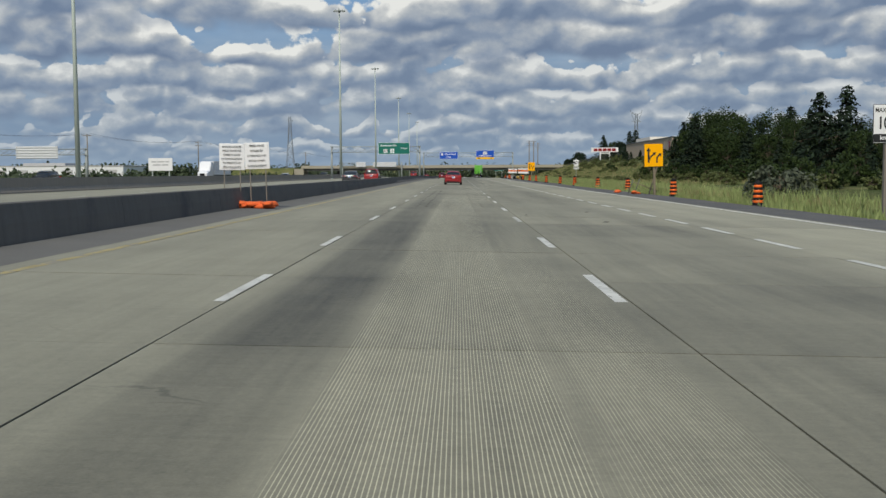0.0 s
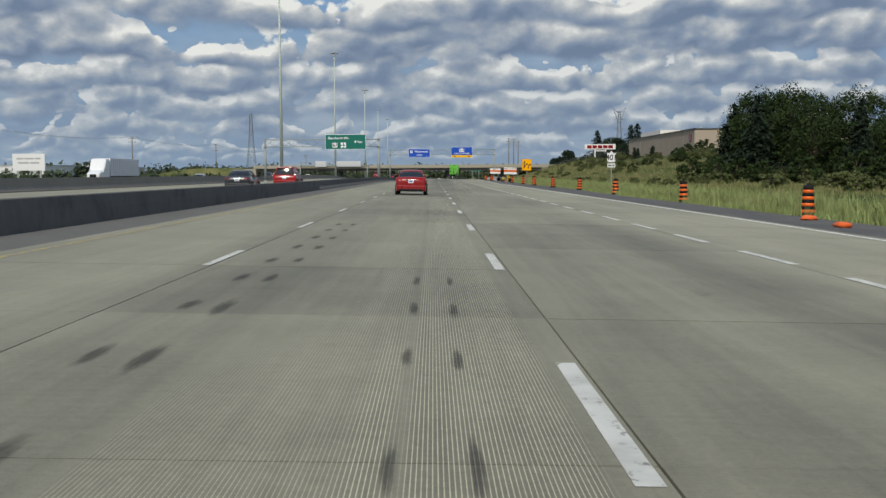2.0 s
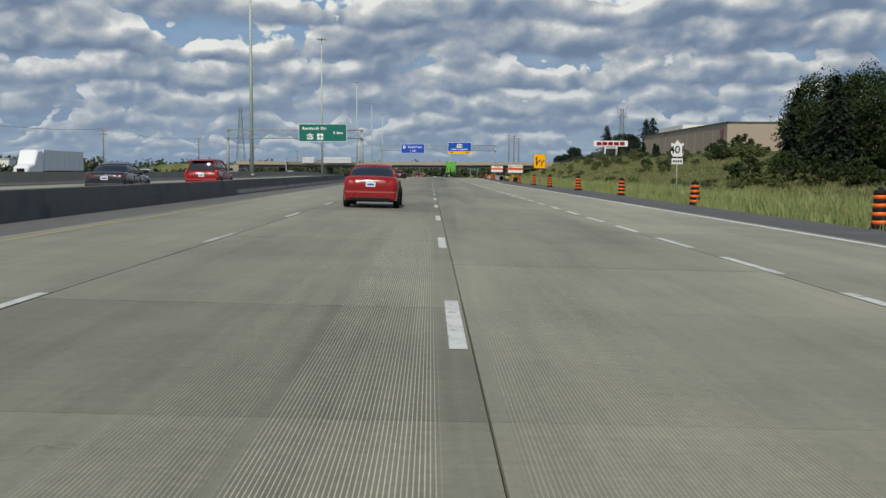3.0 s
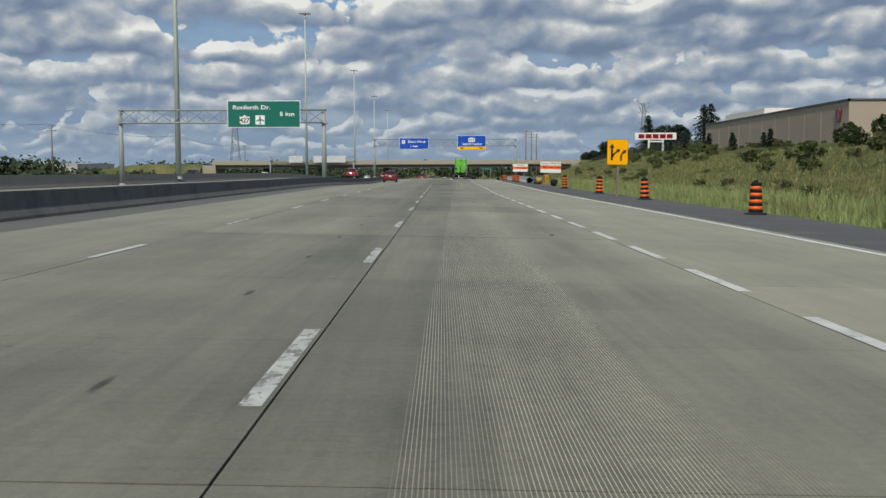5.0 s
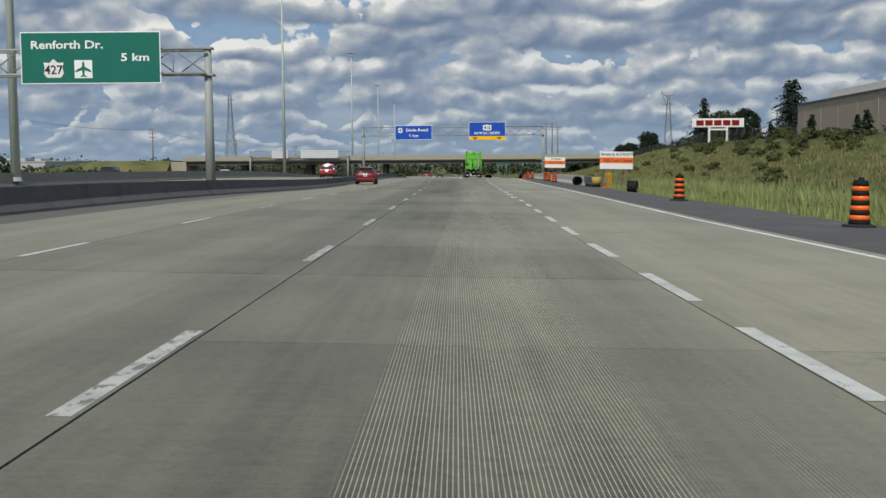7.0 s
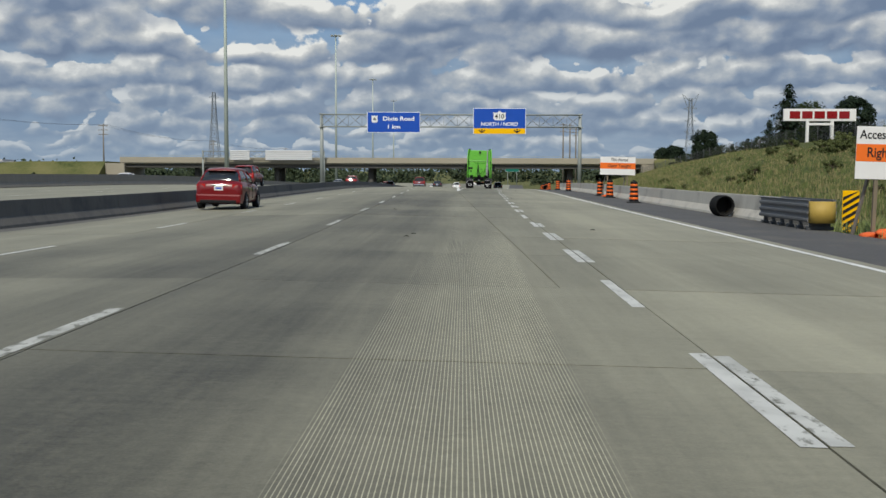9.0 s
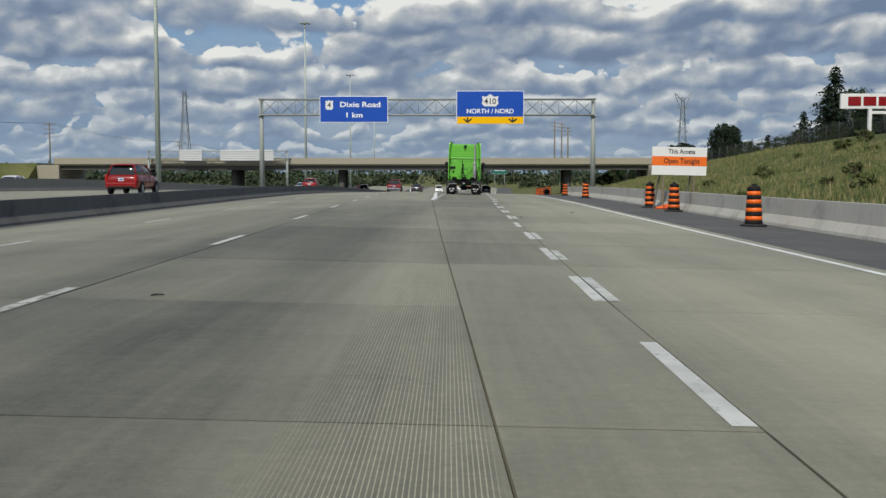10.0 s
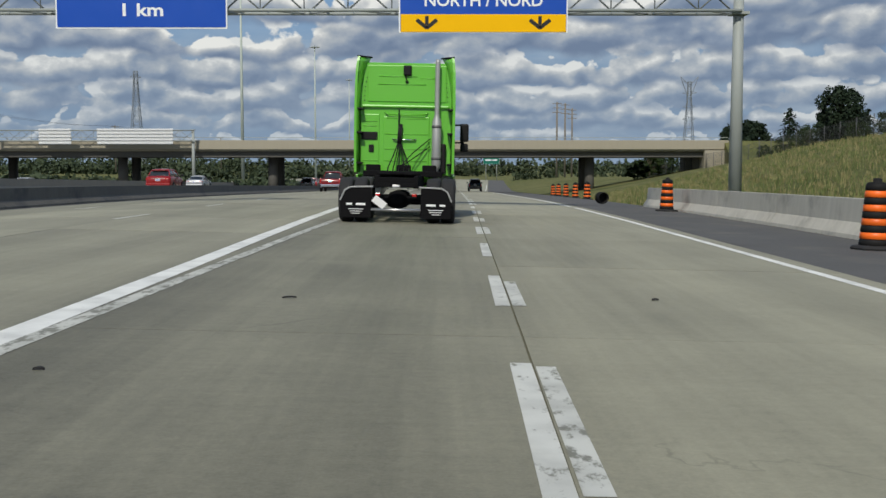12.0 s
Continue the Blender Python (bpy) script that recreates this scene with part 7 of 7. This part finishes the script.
    add_box(bm, (-0.36, 0.05, 0.47), (0.31, 0.012, 0.17), 0.004, turn=Matrix.Rotation(radians(38), 3, "Y"))
    part("permit_card", bm, SIGN_WHITE, ob, "white card hanging askew")
    return ob


def semi_trailer(at):
    """White road tractor with a white box trailer, coming the other way. Origin at its front, facing -y."""
    ob = base_of("semi_trailer_truck", "white box trailer truck on the opposite carriageway", "truck", at=at)
    bm = bmesh.new()
    rings = [[(-w, y, lo), (-w, y, hi - 0.2), (-w + 0.2, y, hi), (w - 0.2, y, hi), (w, y, hi - 0.2), (w, y, lo)] for y, lo, hi, w in ((0.0, 0.5, 1.5, 0.9), (0.4, 0.45, 1.8, 1.05), (1.8, 0.5, 2.1, 1.15), (2.3, 0.6, 2.9, 1.2), (3.0, 0.7, 3.9, 1.22), (4.6, 0.9, 4.0, 1.22))]
    add_loft(bm, rings, smooth=False)
    part("cab", bm, WHITE_PAINT, ob)
    bm = bmesh.new()
    add_loft(bm, [[(-1.0, 1.85, 2.15), (1.0, 1.85, 2.15), (0.95, 2.3, 2.85), (-0.95, 2.3, 2.85)], [(-1.0, 2.1, 2.1), (1.0, 2.1, 2.1), (0.95, 2.5, 2.85), (-0.95, 2.5, 2.85)]], smooth=False)
    part("windscreen", bm, CAR_GLASS, ob)
    bm = bmesh.new()
    add_box(bm, (0, -0.02, 1.05), (1.0, 0.1, 0.8), 0.03)
    part("grille", bm, DARK_PLASTIC, ob)
    bm = bmesh.new()
    add_box(bm, (0, -0.05, 0.5), (2.3, 0.3, 0.35), 0.05)
    part("bumper", bm, WHITE_PAINT, ob)
    for s in (-1, 1):
        bm = bmesh.new()
        add_box(bm, (s * 0.85, 0.05, 1.05), (0.3, 0.2, 0.25), 0.04)
        part("headlamp", bm, LAMP_CLEAR, ob)
        for y in (1.1, 5.4, 6.7, 18.5, 19.8):
            wheel("wheel", ob, s * 1.02, y, 0.5, 0.4, s, ALU)
    bm = bmesh.new()
    add_box(bm, (0, 13.0, 2.6), (2.55, 16.2, 2.85), 0.04)
    part("trailer_box", bm, WHITE_CLAD, ob)
    for k in range(15):
        for s in (-1, 1):
            bm = bmesh.new()
            add_box(bm, (s * 1.285, 5.4 + 1.06 * k, 2.6), (0.02, 0.05, 2.7))
            part("side_rib", bm, GREY_CLAD, ob)
    bm = bmesh.new()
    add_box(bm, (0, 11.5, 1.0), (0.9, 13.5, 0.3))
    part("chassis", bm, DARK_PLASTIC, ob)
    return ob


truck = tractor_unit(pose(4.47, 326.0, road_z(4.47, 326.0), 0, 1.2, -1.4))
truck.scale = (1.0, 1.0, 0.972)
car("red_coupe", "bright red two-door car on the concrete lane", "coupe", RED_PAINT, pose(-2.25, 110.0, road_z(-2.25, 110.0), 0, 1.2, 0))
car("red_hatchback", "dark red five-door hatchback beside the separator", "hatch", DARK_RED, pose(-5.75, 260.0, road_z(-5.75, 260.0), 0, 1.2, 1.5))
car("red_pickup", "dark red pickup truck ahead in the middle lane", "pickup", DARK_RED, pose(-4.4, 398.0, road_z(-4.4, 398.0), -1.0, 0.6, 0))
car("black_taxi", "black saloon car with a pale roof sign on the express lanes", "coupe", BLACK_PAINT, pose(-14.2, 121.0, 0.14))
car("red_minivan", "red tall car on the express lanes", "suv", RED_PAINT, pose(-12.7, 133.0, 0.14))
car("black_suv", "black sport utility car near the overpass", "suv", BLACK_PAINT, pose(10.6, 450, road_z(10.6, 450)))
far = [("hatch", SILVER_PAINT, -5.2, 525), ("coupe", BLACK_PAINT, -2.0, 425), ("suv", WHITE_PAINT, 1.4, 470), ("hatch", RED_PAINT, -13.0, 372), ("suv", RED_PAINT, -14.8, 307), ("coupe", SILVER_PAINT, -19.5, 410), ("hatch", BLACK_PAINT, -12.5, 445), ("suv", RED_PAINT, -16.0, 480), ("coupe", WHITE_PAINT, -5.0, 500), ("suv", SILVER_PAINT, 5.0, 540)]
for style, paint, x, y in far:
    car("distant_car", {SILVER_PAINT: "silver car far down the road", BLACK_PAINT: "black car far down the road", WHITE_PAINT: "white car far down the road", RED_PAINT: "red car far down the road"}[paint], style, paint, pose(x, y, (0.14 + dip(y)) if x < -9 else road_z(x, y)))
semi_trailer(pose(-54.0, 214, 0.0))
for x, y, style, paint in ((-36, 210, "coupe", SILVER_PAINT), (-40, 300, "suv", BLACK_PAINT), (-36, 345, "hatch", WHITE_PAINT), (-48, 120, "suv", BLACK_PAINT), (-52, 380, "coupe", RED_PAINT), (-40, 420, "hatch", SILVER_PAINT)):
    car("oncoming_car", {SILVER_PAINT: "silver car on the opposite carriageway", BLACK_PAINT: "black car on the opposite carriageway", WHITE_PAINT: "white car on the opposite carriageway", RED_PAINT: "red car on the opposite carriageway"}[paint], style, paint, pose(x, y, dip(y), 0, 0, 180))


# ---- pavement slabs: each a piece of its own on the bedding ----
JOINTS = [-8.0, -3.4, 3.6, 8.3, 13.1, 17.5, 22.3, 27.2, 31.6, 36.2, 40.9, 45.3, 50.1, 54.8, 59.4, 64.0, 68.1, 72.6, 77.0, 81.4, 85.7, 90.2, 94.9, 99.3, 103.8, 108.3, 112.6, 117.1, 121.5, 126.0, 130.1, 133.7, 138.2, 142.4, 146.5, 150.8, 154.9, 159.6, 164.4, 169.5, 174.3, 179.3, 184.0, 188.6, 193.3, 197.9, 202.6, 207.1, 211.7, 216.3, 220.8, 225.4, 230.0, 234.8, 239.6, 244.4, 249.2, 254.0, 258.6, 263.4, 268.0, 272.8, 277.4, 282.1, 286.8, 291.5, 296.2, 301.0, 305.7, 310.5, 316, 321.5, 327, 332.5, 338, 343, 348]


def lay_slabs():
    road = base_of("road", "worn grey concrete highway pavement of jointed slabs", "road", kind="structure")
    gap, cross = 0.008, 0.006
    count = 0
    rest = bmesh.new()
    for k, (a, b) in enumerate(zip(JOINTS, JOINTS[1:])):
        mid = (a + b) / 2
        cuts = [lambda y: line_y(y) - 0.4, lambda y: line_a(y) - 3.87, line_a]
        if mid > 234:
            cuts.append(lambda y: lerp_line(LINE_C, y))
        cuts += [line_b, lambda y: line_e(y) + 0.35]
        for i, (p, q) in enumerate(zip(cuts, cuts[1:])):
            rows = []
            for y in (a + cross, b - cross):
                x0, x1 = p(y) + gap, q(y) - gap
                rows.append((x0, x1, y))
            up = random.uniform(-0.002, 0.002)
            near = i > 0 and (count < 298)
            bm = bmesh.new() if near else rest
            top = [[(x, y, road_z(x, y) + up) for x in (r0, r1)] for r0, r1, y in rows]
            vs = [bm.verts.new(v) for v in (top[0][0], top[0][1], top[1][1], top[1][0])]
            lo = [bm.verts.new((v.co.x, v.co.y, v.co.z - 0.045)) for v in vs]
            bm.faces.new(vs)
            for j in range(4):
                bm.faces.new((vs[j], lo[j], lo[(j + 1) % 4], vs[(j + 1) % 4]))
            if near:
                part("slab", bm, CONCRETE_ROAD, road)
                count += 1
    me = mesh_of("slab_rest", rest, CONCRETE_ROAD)
    ob = new("slab_rest", me)
    ob.parent = road
    tagged(ob, "further pavement slabs", kind="stuff")


lay_slabs()
